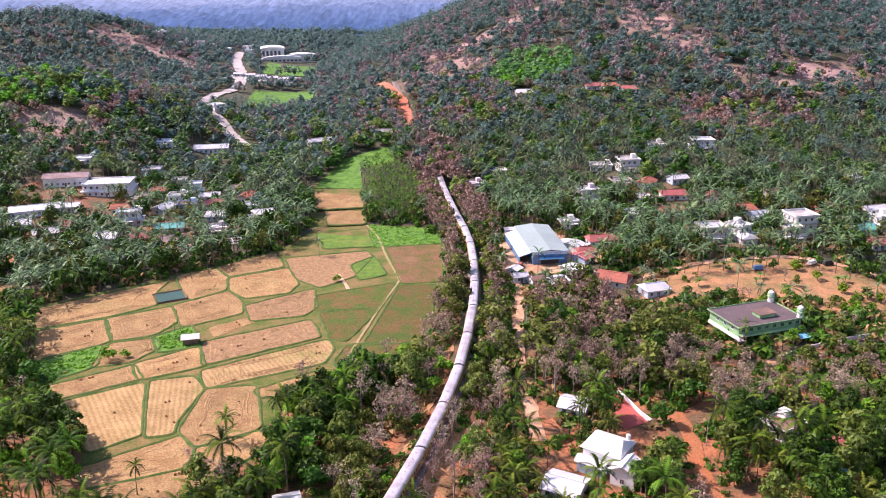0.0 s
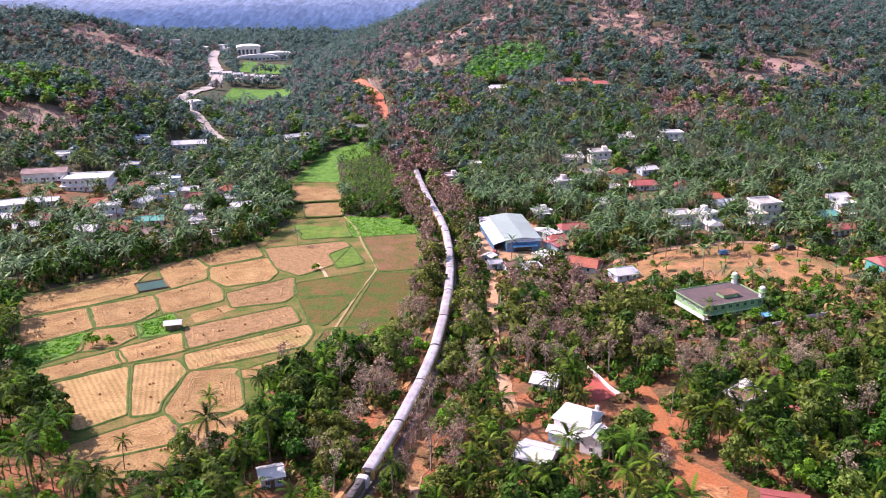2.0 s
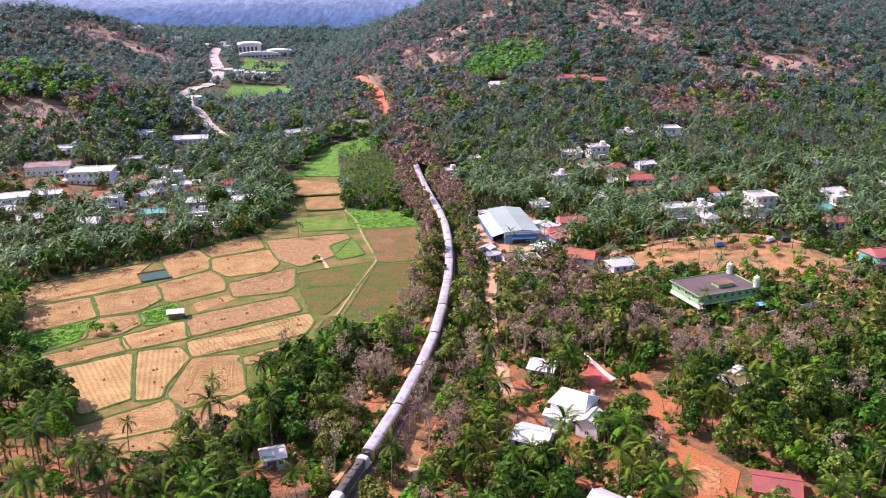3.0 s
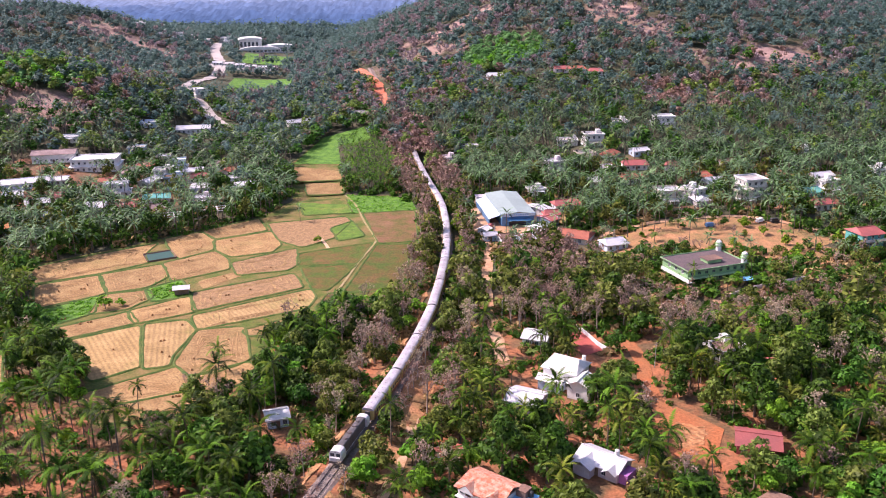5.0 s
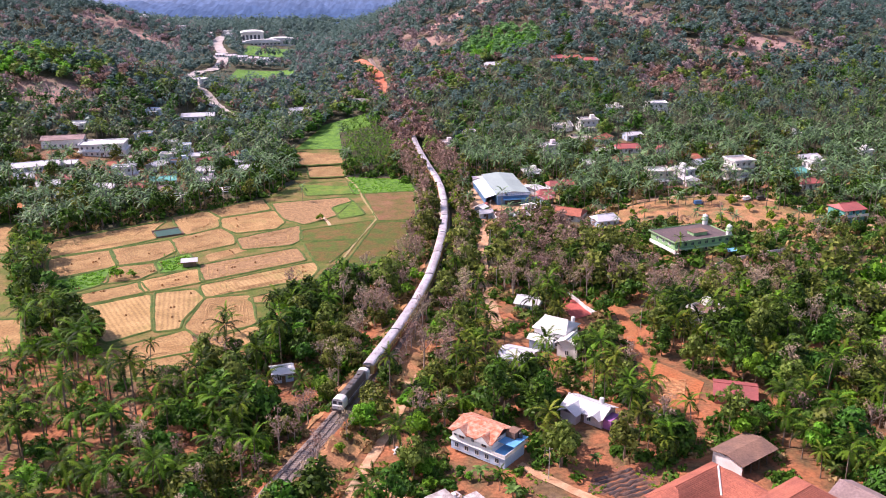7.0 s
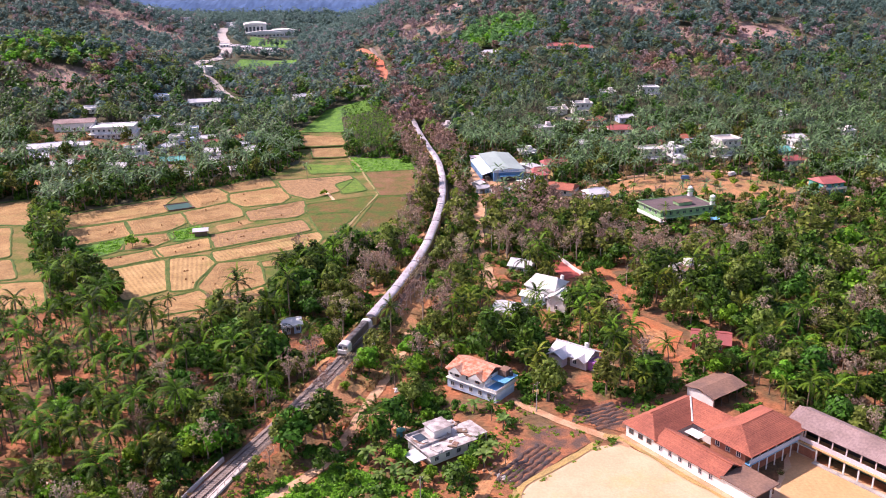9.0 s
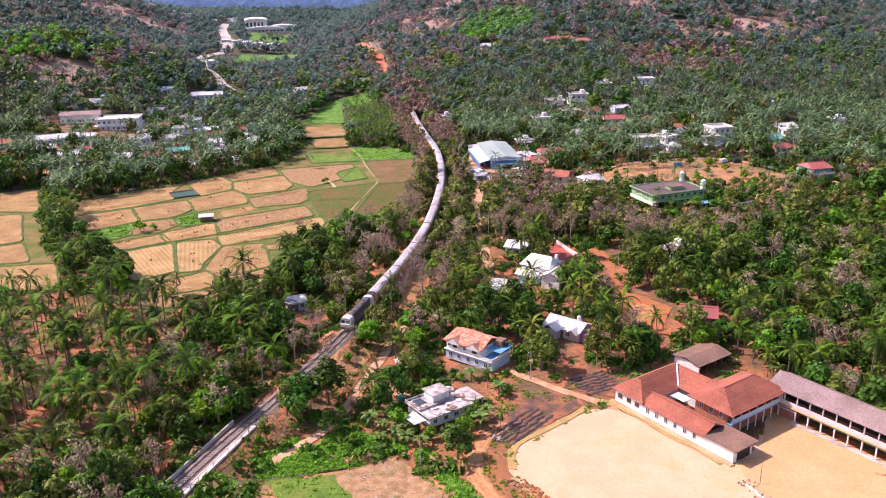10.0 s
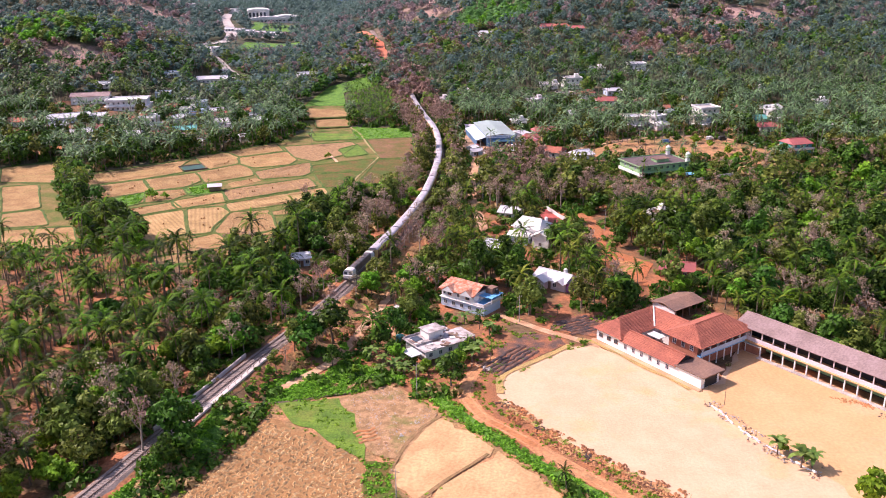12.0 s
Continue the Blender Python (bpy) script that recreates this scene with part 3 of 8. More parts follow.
# plots beyond the palm belt
for q in ([(-211, 305), (-188, 317), (-175, 278), (-198, 279)], [(-193, 269.5), (-180, 273.5), (-162.5, 239), (-174, 233)],
          [(-172.5, 230), (-160.5, 235), (-149, 216.5), (-164, 213.5)], [(-161.5, 209), (-138.5, 213), (-127, 190.5), (-151, 188)]):
    plot(STUBBLE, *q)
FAR_FIELDS = [(-215, 305), (-186, 320), (-170, 275), (-155, 240), (-137, 214), (-125, 189), (-158, 184), (-182, 225), (-200, 270)]
draped("far_field_grass", FAR_FIELDS, PADDY_GROUND, 0.04, "olive brown ground between rice plots", "grass", wobble=1.2, cell=12)

# pond with a stone lip
pond = base("farm_pond", -121, 303.5, 0, 30, "square farm pond with green water", "pond")
lip = block(-5.6, 5.6, -5, 5, 0.05, 0.75)
for f in lip.faces[:]:
    if f.normal.z > 0.9:
        got = bmesh.ops.inset_individual(lip, faces=[f], thickness=0.7, depth=0)
        bmesh.ops.translate(lip, verts=f.verts[:], vec=(0, 0, -0.62))
part("bank", lip, DARK_FLAT, pond, "dark earth bank")
part("water", block(-4.88, 4.88, -4.28, 4.28, 0.1, 0.42), WATER, pond, "still green water")

# field hut
hut = base("field_hut", -99.5, 263.5, 0.3, 15, "small field hut with pale sheet roof", "hut")
part("wall", block(-2.3, 2.3, -1.6, 1.6, 0, 2.0), TIMBER, hut)
for s in (-1, 1):
    bm2 = block(-3.0, 3.0, 0, 2.5, 0, 0.08)
    bmesh.ops.transform(bm2, verts=bm2.verts[:], matrix=Matrix.Translation((0, 0, 2.9)) @ Matrix.Rotation(0 if s > 0 else math.pi, 4, "Z") @ Matrix.Rotation(radians(-20), 4, "X"))
    part("roof", bm2, SHEET, hut, "pale metal sheet")

# straw bundles left on the stubble
rng = random.Random(4)
bm = bmesh.new()
bmesh.ops.create_cone(bm, cap_ends=True, segments=8, radius1=0.34, radius2=0.24, depth=0.55)
for v in bm.verts:
    v.co += Vector((rng.uniform(-.08, .08), rng.uniform(-.08, .08), rng.uniform(-.08, .08)))
bundle_mesh = bpy.data.meshes.new("straw_bundle")
bm.to_mesh(bundle_mesh)
bm.free()
bundle_mesh.materials.append(surface("brown_straw", (0.42, 0.22, 0.09), (0.30, 0.15, 0.06), 3.0, 0.95, 0.3, 0.5, spread=0.2))
for poly in PLOTS[:23]:
    xs, ys = [p[0] for p in poly], [p[1] for p in poly]
    for _ in range(rng.randint(4, 11)):
        x, y = rng.uniform(min(xs), max(xs)), rng.uniform(min(ys), max(ys))
        if inside(x, y, shrunk(poly, 2.5)):
            for k in range(rng.choice((1, 1, 1, 2))):
                ob = new("straw_sheaf", bundle_mesh)
                ob.matrix_world = pose(x + k * 0.9, y + k * 0.5, ground_at(x, y) + 0.42, 0, 0, rng.uniform(0, 360))
                tagged(ob, "brown sheaf of cut rice straw on stubble", "straw sheaf", "straw sheaves")

# swathes of straw left by the mowers, ring within ring on each stubble plot
SWATHE = surface("mown_straw_swathe", (0.45, 0.28, 0.12), (0.35, 0.205, 0.085), 1.2, 0.95, 0.35, 0.4, spread=0.2)
for poly in PLOTS[:7] + PLOTS[8:9] + PLOTS[10:12] + PLOTS[14:23]:
    vs, fs = [], []
    for ring in range(1, 9):
        line = shrunk(poly, 1.3 + 1.75 * ring)
        if min(math.dist(line[0], q) for q in line[2:]) < 6:
            break
        for (xa, ya), (xb, yb) in zip(line, line[1:] + line[:1]):
            n = max(1, int(math.hypot(xb - xa, yb - ya) / 1.6))
            ux, uy = (xb - xa) / (n * 1.6 + 0.01), (yb - ya) / (n * 1.6 + 0.01)
            for k in range(n):
                x, y = xa + (xb - xa) * k / n, ya + (yb - ya) * k / n
                if noise.noise((x / 6, y / 6, ring * 0.7)) < -0.05:
                    continue
                x, y = x + 0.5 * noise.noise((x / 4, y / 4, 3.0)), y + 0.5 * noise.noise((x / 4, y / 4, 6.0))
                w, i = rng.uniform(0.14, 0.3), len(vs)
                z = ground_at(x, y) + 0.17
                vs += [(x + uy * w, y - ux * w, z), (x - uy * w, y + ux * w, z), (x + ux * 1.5 - uy * w, y + uy * 1.5 + ux * w, z), (x + ux * 1.5 + uy * w, y + uy * 1.5 - ux * w, z),
                       (x + ux * 0.3, y + uy * 0.3, z + 0.13), (x + ux * 1.2, y + uy * 1.2, z + 0.13)]
                fs += [(i, i + 3, i + 5, i + 4), (i + 1, i + 4, i + 5, i + 2), (i, i + 4, i + 1), (i + 3, i + 2, i + 5)]
    if fs:
        tagged(new("straw_swathes", mesh_from("straw_swathes", vs, fs, SWATHE)), "pale swathes of mown straw on a stubble plot", "straw", kind="stuff")

# ---- railway ----
bank_line = even(RAIL_LINE, 3.0)
vs, fs = [], []
PROFILE = [(-2.7, -0.2), (-1.75, 0.32), (1.75, 0.32), (2.7, -0.2)]
for k, (p, d) in enumerate(bank_line):
    side = Vector((d.y, -d.x))
    h = ground_at(p.x, p.y)
    for s, z in PROFILE:
        q = p + side * s
        vs.append((q.x, q.y, h + z + 0.05 * noise.noise((q.x, q.y, 0))))
    if k:
        fs += [(4 * k - 4 + c, 4 * k - 3 + c, 4 * k + 1 + c, 4 * k + c) for c in range(3)]
railway = tagged(new("railway_track", mesh_from("railway_track", vs, [f for f in fs], BALLAST)), "single railway track on grey ballast bank", "railway", kind="structure")
for gauge in (-0.86, 0.86):
    vs, fs = [], []
    for k, (p, d) in enumerate(bank_line):
        side = Vector((d.y, -d.x))
        h = ground_at(p.x, p.y) + 0.32
        for s, z in ((-0.07, 0.1), (-0.05, 0.3), (0.05, 0.3), (0.07, 0.1)):
            q = p + side * (gauge + s)
            vs.append((q.x, q.y, h + z))
        if k:
            fs += [(4 * k - 4 + c, 4 * k - 3 + c, 4 * k + 1 + c, 4 * k + c) for c in range(3)]
    piece("rail", mesh_from("rail", vs, fs, STEEL), railway, label="steel rail")
sleeper_bm = block(-1.37, 1.37, -0.13, 0.13, 0, 0.14, soft=0.02)
sleeper = bpy.data.meshes.new("sleeper")
sleeper_bm.to_mesh(sleeper)
sleeper_bm.free()
sleeper.materials.append(surface("stained_sleeper", (0.30, 0.26, 0.24), (0.22, 0.18, 0.16), 2.0, 0.9, 0.2, 0.1, spread=0.15))
for p, d in even([v for v in RAIL_LINE if 5 < v.y < 215], 0.75)[:300]:
    piece("sleeper", sleeper, railway, pose(p.x, p.y, ground_at(p.x, p.y) + 0.3, 0, 0, math.degrees(math.atan2(-d.x, d.y))))

# low bridge over the stream at the near end
bx, by = -49.8, 85.0
PALE_STONE = surface("pale_bridge_concrete", (0.60, 0.53, 0.49), (0.48, 0.41, 0.38), 1.2, 0.9, 0.18, 0.15)
bridge = base("railway_bridge", bx, by, 0, -17, "low concrete railway bridge with plate parapets", "bridge")
part("walkway", block(1.78, 3.2, -18, 18, 2.3, 2.82, soft=0.04), PALE_STONE, bridge, "pale concrete walkway slab")
part("side_wall", block(2.9, 3.15, -18, 18, -0.4, 2.28), CONCRETE, bridge, "grey side wall")
part("parapet", block(-2.75, -2.4, -18, 18, 1.0, 3.3, soft=0.04), PALE_STONE, bridge, "pale low parapet")
for y in np.arange(-17.5, 17.6, 2.7):
    part("rail_post", block(3.02, 3.1, y - 0.04, y + 0.04, 2.82, 3.75), STEEL, bridge)
part("handrail", block(3.02, 3.1, -17.6, 17.6, 3.7, 3.78), STEEL, bridge)


# ---- the train ----
def section(name, half, length, material, parent, label="", y0=None):
    """A body drawn out along y from a half outline (x, z)."""
    ring = half + [(-x, z) for x, z in reversed(half)]
    bm = bmesh.new()
    ends = []
    for y in (-length / 2, length / 2):
        ends.append([bm.verts.new((x, y, z)) for x, z in ring])
    n = len(ring)
    for k in range(n):
        bm.faces.new((ends[0][k], ends[0][(k + 1) % n], ends[1][(k + 1) % n], ends[1][k]))
    bm.faces.new(ends[0][::-1])
    bm.faces.new(ends[1])
    bmesh.ops.recalc_face_normals(bm, faces=bm.faces[:])
    return part(name, bm, material, parent, label)


def wheelset(parent, y, label=""):
    bm = bmesh.new()
    for s in (-1, 1):
        bmesh.ops.create_cone(bm, cap_ends=True, segments=16, radius1=0.46, radius2=0.46, depth=0.13,
                              matrix=pose(0.84 * s, y, 0.46, 0, 90, 0))
    bmesh.ops.create_cone(bm, cap_ends=True, segments=8, radius1=0.08, radius2=0.08, depth=1.7, matrix=pose(0, y, 0.46, 0, 90, 0))
    return part("wheelset", bm, STEEL, parent, label)


coach = base("railway_coach", 0, 0, 0, 0, "long passenger coach, yellow sides and silvery roof", "railway coach", "coaches of the train")
LEN = 22.3
body = section("body", [(0, 0.95), (1.55, 0.95), (1.6, 1.3), (1.6, 3.25), (1.5, 3.4), (0, 3.4)], LEN, COACH_CREAM, coach, "dusty yellow body side")
section("stripe", [(0, 1.0), (1.612, 1.05), (1.612, 1.75), (0, 1.75)], LEN - 0.3, COACH_BROWN, body, "rust brown lower band")
section("roof", [(0, 3.35), (1.52, 3.35), (1.42, 3.62), (1.05, 3.9), (0.5, 4.03), (0, 4.06)], LEN + 0.02, COACH_ROOF, coach, "silvery ribbed roof")
for y in np.arange(-8.4, 8.5, 2.8):
    bm = bmesh.new()
    bmesh.ops.create_cone(bm, cap_ends=True, segments=8, radius1=0.22, radius2=0.12, depth=0.2, matrix=pose(0.0, y, 4.12))
    part("roof_vent", bm, COACH_ROOF, coach, "small grey roof vent")
for s in (-1, 1):
    for y in np.arange(-8.8, 8.9, 1.6):
        part("window", block(1.612 * s - 0.015, 1.612 * s + 0.015, y - 0.48, y + 0.48, 2.05, 2.85), GLASS, coach, "barred dark window")
    for y in (-10.3, 10.3):
        part("door", block(1.615 * s - 0.02, 1.615 * s + 0.02, y - 0.42, y + 0.42, 1.15, 3.1, soft=0.008), COACH_BROWN, coach, "brown entrance door")
for y in (-11.45, 11.45):
    part("gangway", block(-0.6, 0.6, y - 0.32, y + 0.32, 1.2, 3.3, soft=0.05), LOCO_DARK, coach, "dark gangway bellows")
for y in (-7.4, 7.4):
    part("bogie", block(-1.1, 1.1, y - 1.7, y + 1.7, 0.45, 0.9, soft=0.06), LOCO_DARK, coach, "dark steel bogie")
    wheelset(coach, y - 1.2)
    wheelset(coach, y + 1.2)

engine = base("diesel_engine", 0, 0, 0, 0, "diesel railway engine, white cab and dark hood", "locomotive")
section("underframe", [(0, 0.9), (1.5, 0.9), (1.5, 1.45), (0, 1.45)], 19.6, LOCO_DARK, engine)
section("hood", [(0, 1.45), (0.95, 1.45), (0.95, 3.55), (0.75, 3.85), (0, 3.95)], 13.6, LOCO_DARK, engine, "sooty long hood")
for y, depth in ((-8.1, 2.6), (7.4, 1.6)):
    cab = section("cab", [(0, 1.45), (1.48, 1.45), (1.5, 3.2), (1.2, 3.75), (0.6, 3.98), (0, 4.02)], depth, LOCO_WHITE, engine, "white driver's cab")
    cab.location.y = y
    front = y - depth / 2 if y < 0 else y + depth / 2
    for x in (-0.72, 0.72):
        part("windscreen", block(x - 0.48, x + 0.48, front - 0.02, front + 0.02, 2.55, 3.35), GLASS, cab).location.y = -y
part("nose", block(-1.35, 1.35, -9.75, -9.35, 1.3, 2.4, soft=0.1), LOCO_WHITE, engine, "white nose with headlamp")
part("headlamp", block(-0.22, 0.22, -9.45, -9.35, 3.55, 3.85, soft=0.03), CONCRETE, engine, "headlamp")
for y in (-3.6, -0.9, 2.2):
    bm = bmesh.new()
    bmesh.ops.create_cone(bm, cap_ends=True, segments=18, radius1=0.62, radius2=0.55, depth=0.18, matrix=pose(0, y, 4.0))
    part("fan_grille", bm, STEEL, engine, "round roof fan grille")
part("exhaust", block(-0.3, 0.3, 3.9, 4.6, 3.9, 4.15, soft=0.04), LOCO_DARK, engine)
part("fuel_tank", block(-1.3, 1.3, -2.2, 2.2, 0.35, 0.9, soft=0.12), LOCO_DARK, engine)
for s in (-1, 1):
    part("handrail", block(1.47 * s - 0.02, 1.47 * s + 0.02, -6.6, 6.4, 2.2, 2.25), LOCO_WHITE, engine, "white handrail")
for y in (-6.6, 6.4):
    part("bogie", block(-1.2, 1.2, y - 2.1, y + 2.1, 0.4, 0.88, soft=0.06), LOCO_DARK, engine)
    for k in (-1.6, 0, 1.6):
        wheelset(engine, y + k)

stations = even([v for v in RAIL_LINE if v.y > 100], 0.5)
start = min(range(len(stations)), key=lambda k: abs(stations[k][0].y - 150))


def set_on_track(ob, middle, length):
    """Stands a vehicle on the rails, its ends on the curve."""
    a, b = stations[int(2 * (middle - length * 0.33))][0], stations[int(2 * (middle + length * 0.33))][0]
    c, d = (a + b) / 2, (b - a).normalized()
    za, zb = ground_at(a.x, a.y), ground_at(b.x, b.y)
    return pose(c.x, c.y, (za + zb) / 2 + 0.62, math.degrees(math.atan2(zb - za, (b - a).length)), 0, math.degrees(math.atan2(-d.x, d.y)))


run = start / 2 + 9.8
engine.matrix_world = set_on_track(engine, run, 19.6)
run += 9.8 + LEN / 2 + 0.9
coach.matrix_world = set_on_track(coach, run, LEN)
for _ in range(14):
    run += LEN + 0.8
    copy_thing(coach, set_on_track(coach, run, LEN))

# ---- roads, tracks and open ground ----
YARD = [(13.1, 86.5), (14.6, 95), (23, 103.3), (31.5, 111), (38.5, 112.5), (58.7, 88), (60, 92), (64, 94), (73, 111), (96, 82), (104, 70), (95, 20), (60, 10), (52, 34),
        (44.4, 48.8), (38.3, 54.4), (29.9, 61.8), (21.9, 71.1), (15.3, 80.3)]
draped("school_yard", YARD, SAND, 0.10, "pale bleached sand school playground", "yard", wobble=1.0)
PALE_ROAD = surface("dusty_pale_road", (0.52, 0.47, 0.44), (0.44, 0.38, 0.35), 0.3, 0.9, 0.15, 0.1)
draped("yard_sand", [(59.5, 87.5), (61, 90.5), (64.5, 92), (73, 109.5), (95, 81.5), (102.5, 70), (94, 24), (84, 30), (73, 55), (64.5, 68.5), (60, 80)], GOLD_SAND, 0.17, "golden trodden sand of the inner yard", "yard", wobble=1.6)
CHARRED_EARTH = surface("half_burnt_red_earth", (0.34, 0.125, 0.055), (0.11, 0.065, 0.05), 0.9, 0.95, 0.35, 0.5)
RED_TRACK = surface("red_earth_track", (0.42, 0.135, 0.048), (0.36, 0.14, 0.055), 0.5, 0.95, 0.3, 0.4)
ROADS = [
    ("earth_road", [(13.5, 105), (10, 100), (7.3, 95), (6, 87), (9.3, 77.6), (13.9, 72.4), (20.1, 65.4), (26.7, 57.4), (32.7, 51.5), (38, 45), (48, 30)], 3.6, LATERITE, "rutted orange earth road"),
    ("footpath", [(39.3, 111.5), (26, 121), (17.5, 128.5), (13, 133)], 2.4, TRACK_DUST, "pale sandy footpath"),
    ("earth_path", [(-38, 89), (-31.6, 97.2), (-26.3, 105.7), (-22.9, 116.5), (-20.8, 127), (-18, 140), (-14.5, 156), (-12, 182), (-9, 205)], 2.6, TRACK_DUST, "dusty track beside the railway"),
    ("earth_path", [(-20.8, 128), (-15, 124), (-9, 118)], 2.6, TRACK_DUST, "dusty track to a house"),
    ("earth_road", [(12, 205), (9, 231), (7.8, 265), (8.8, 312), (6.6, 342), (4, 372)], 4.2, TRACK_DUST, "straight dusty track through trees"),
    ("earth_road", [(48, 226), (51, 211), (50, 195), (52, 178), (56, 162), (58, 150)], 4.2, RED_TRACK, "red earth road between houses"),
    ("hill_road", [(-50, 556), (-54.5, 571), (-61, 603), (-66, 628), (-76, 656), (-83, 676), (-90, 692)], 7.2, RED_CUT, "raw red road cut up the hillside"),
    ("tar_road", [(-150, 530), (-172, 560), (-193, 599), (-209, 613), (-219, 683), (-220, 761), (-253, 862), (-262, 920)], 9.5, PALE_ROAD, "pale winding tar road"),
    ("tar_road", [(50, 318), (58.4, 324.8), (85, 333), (113, 339.5), (132, 331), (149.6, 305), (170, 278)], 3.4, TRACK_DUST, "dusty pale village road"),
    ("tar_road", [(-330, 418), (-260, 424), (-215, 416), (-176, 400), (-150, 395)], 6.0, ROAD, "pale street of the small town"),
    ("footpath", [(82, 248.5), (94, 255), (119.7, 264.5), (151.7, 280)], 2.6, TRACK_DUST, "pinkish lane with a low wall"),
]
for name, line, width, m, label in ROADS:
    ribbon(name, line, width, m, 0.16 if width < 7 else 0.9, label, "road")
for side in (-1, 1):
    shoulder = [v + Vector((-d.y, d.x)) * side * 5.6 for v, d in even([v for v in RAIL_LINE if 104 < v.y < 330], 4.0)]
    ribbon("earth_shoulder", [tuple(v) for v in shoulder], 2.6, SCRUB_EARTH, 0.12, "orange earth strip beside the railway", "verge", rough=1.1)
draped("railside_earth", [(-34, 126), (-29, 119), (-21, 140), (-13, 160), (-9, 185), (-6.5, 208), (-12, 208), (-16, 188), (-25, 160)], SCRUB_EARTH, 0.12, "dry orange earth between the railway and a track", "earth", wobble=1.6)
draped("red_bank", [(-56, 571), (-67, 598), (-79, 638), (-89, 682), (-80, 664), (-70, 634), (-63, 604)], surface("raw_red_bank", (0.36, 0.10, 0.06), (0.44, 0.16, 0.10), 0.3, 0.95, 0.3, 0.5), 0.7, "raw red earth bank beside the hill road", "earth", wobble=1.2)
draped("red_earth_yard", [(31.5, 230), (35.5, 235), (41, 216), (35, 212)], surface("brick_red_yard", (0.48, 0.10, 0.08), (0.40, 0.09, 0.07), 1, 0.9, 0.2, 0.2), 0.18, "brick red swept yard", "yard")
draped("dug_earth", [(47, 176), (55, 182), (64, 171), (60, 160), (55, 152), (49, 160)], RED_TRACK, 0.14, "bare orange earth with dug rows", "earth")
draped("town_earth", [(-150, 350), (-118, 368), (-110, 385), (-128, 402), (-165, 398), (-172, 380)], LATERITE, 0.12, "bare orange building ground", "earth")
draped("open_ground", [(52, 300), (56, 319), (86, 331), (113, 338), (131, 329), (145, 305), (134, 298), (112, 291), (88, 292), (66, 289)], SCRUB_EARTH, 0.12, "orange dusty open ground", "earth")
draped("open_ground", [(62, 252), (66, 275), (90, 290), (112, 290), (134, 300), (150, 290), (128, 275), (104, 268), (84, 254)], SCRUB_EARTH, 0.11, "dry scrubby ground", "earth")
draped("shed_yard", [(2, 330), (4, 385), (30, 385), (36, 360), (38, 340), (32, 328)], TRACK_DUST, 0.12, "dusty yard round a metal shed", "yard")
draped("burnt_ground", [(7, 96), (10, 107), (21, 118), (29, 119), (31, 112.5), (22.6, 104.4), (14.2, 96.6)], CHARRED_EARTH, 0.13, "orange earth with burnt furrows", "earth")
draped("burnt_ground", [(27.5, 121.5), (30, 128.5), (43, 134), (43.5, 124), (38.5, 117)], CHARRED_EARTH, 0.13, "orange earth with burnt furrows", "earth")
draped("red_court", [(-222, 322), (-205, 330), (-196, 345), (-214, 348), (-232, 336)], LATERITE, 0.12, "open sandy ground", "earth")
draped("creeper_bank", [(-41, 91), (-33, 101), (-28, 97), (-24, 106), (-8, 97), (-17, 90), (-37, 84)], LUSH, 0.15, "lush green creeper bank", "creeper")
draped("green_bank", [(-46, 84), (-38, 84), (-37, 78), (-47, 60), (-52, 47), (-58, 44), (-52, 62)], LUSH, 0.15, "bright green bank beside the railway", "creeper")
draped("near_grass", [(-36, 85), (-21, 88), (-11, 94), (2, 80), (14, 66), (25, 47), (18, 30), (-50, 30), (-46, 46), (-38, 72)], SCRUB_EARTH, 0.10, "grassy ground between small fields", "grass")


WORN_RUT = surface("worn_orange_earth", (0.52, 0.26, 0.12), (0.44, 0.19, 0.085), 0.8, 0.95, 0.3, 0.3)
for side in (-0.95, 0.95):
    lane = even(spline(ROADS[0][1], 6), 2.0)
    ribbon("wheel_rut", [(p.x - d.y * side, p.y + d.x * side) for p, d in lane], 0.55, WORN_RUT, 0.2, "pale worn wheel rut in the earth road", "rut", rough=0.8)
draped("road_earth", [(2, 101), (13, 99), (14.6, 95), (13.1, 86.5), (15.3, 80.3), (21.9, 71.1), (29.9, 61.8), (38.3, 54.4), (44.4, 48.8), (52, 34), (44, 30), (34, 45.5), (26, 53.5), (17.5, 62.5), (9.5, 72.5), (2.5, 83.5), (-3, 95)], surface("loose_red_earth", (0.36, 0.135, 0.05), (0.24, 0.10, 0.045), 0.8, 0.95, 0.35, 0.5, third=(0.46, 0.23, 0.10)), 0.12, "loose orange earth beside the road", "earth", wobble=1.4)
draped("town_ground", [(-245, 440), (-160, 460), (-115, 430), (-108, 395), (-150, 352), (-215, 350), (-245, 380)], SOIL, 0.3, "reddish ground between town houses", "earth", wobble=2.0, cell=8)
draped("village_ground", [(58, 362), (100, 350), (140, 350), (200, 345), (205, 402), (150, 425), (100, 445), (60, 430), (40, 410)], SOIL, 0.3, "reddish ground between village houses", "earth", wobble=2.0, cell=8)
NEAR = []
ribbon("muddy_stream", [(-44, 83.5), (-38.4, 84.1), (-30.5, 85.8), (-22.7, 88.6), (-18.6, 89.2)], 0.7, surface("wet_dark_mud", (0.13, 0.09, 0.055), (0.08, 0.07, 0.04), 1.0, 0.6, 0.3, 0.3), 0.26, "narrow dark muddy stream", "stream")
STONY = surface("stony_brown_earth", (0.44, 0.26, 0.13), (0.27, 0.16, 0.07), 1.6, 0.95, 0.4, 0.8, third=(0.12, 0.17, 0.03))


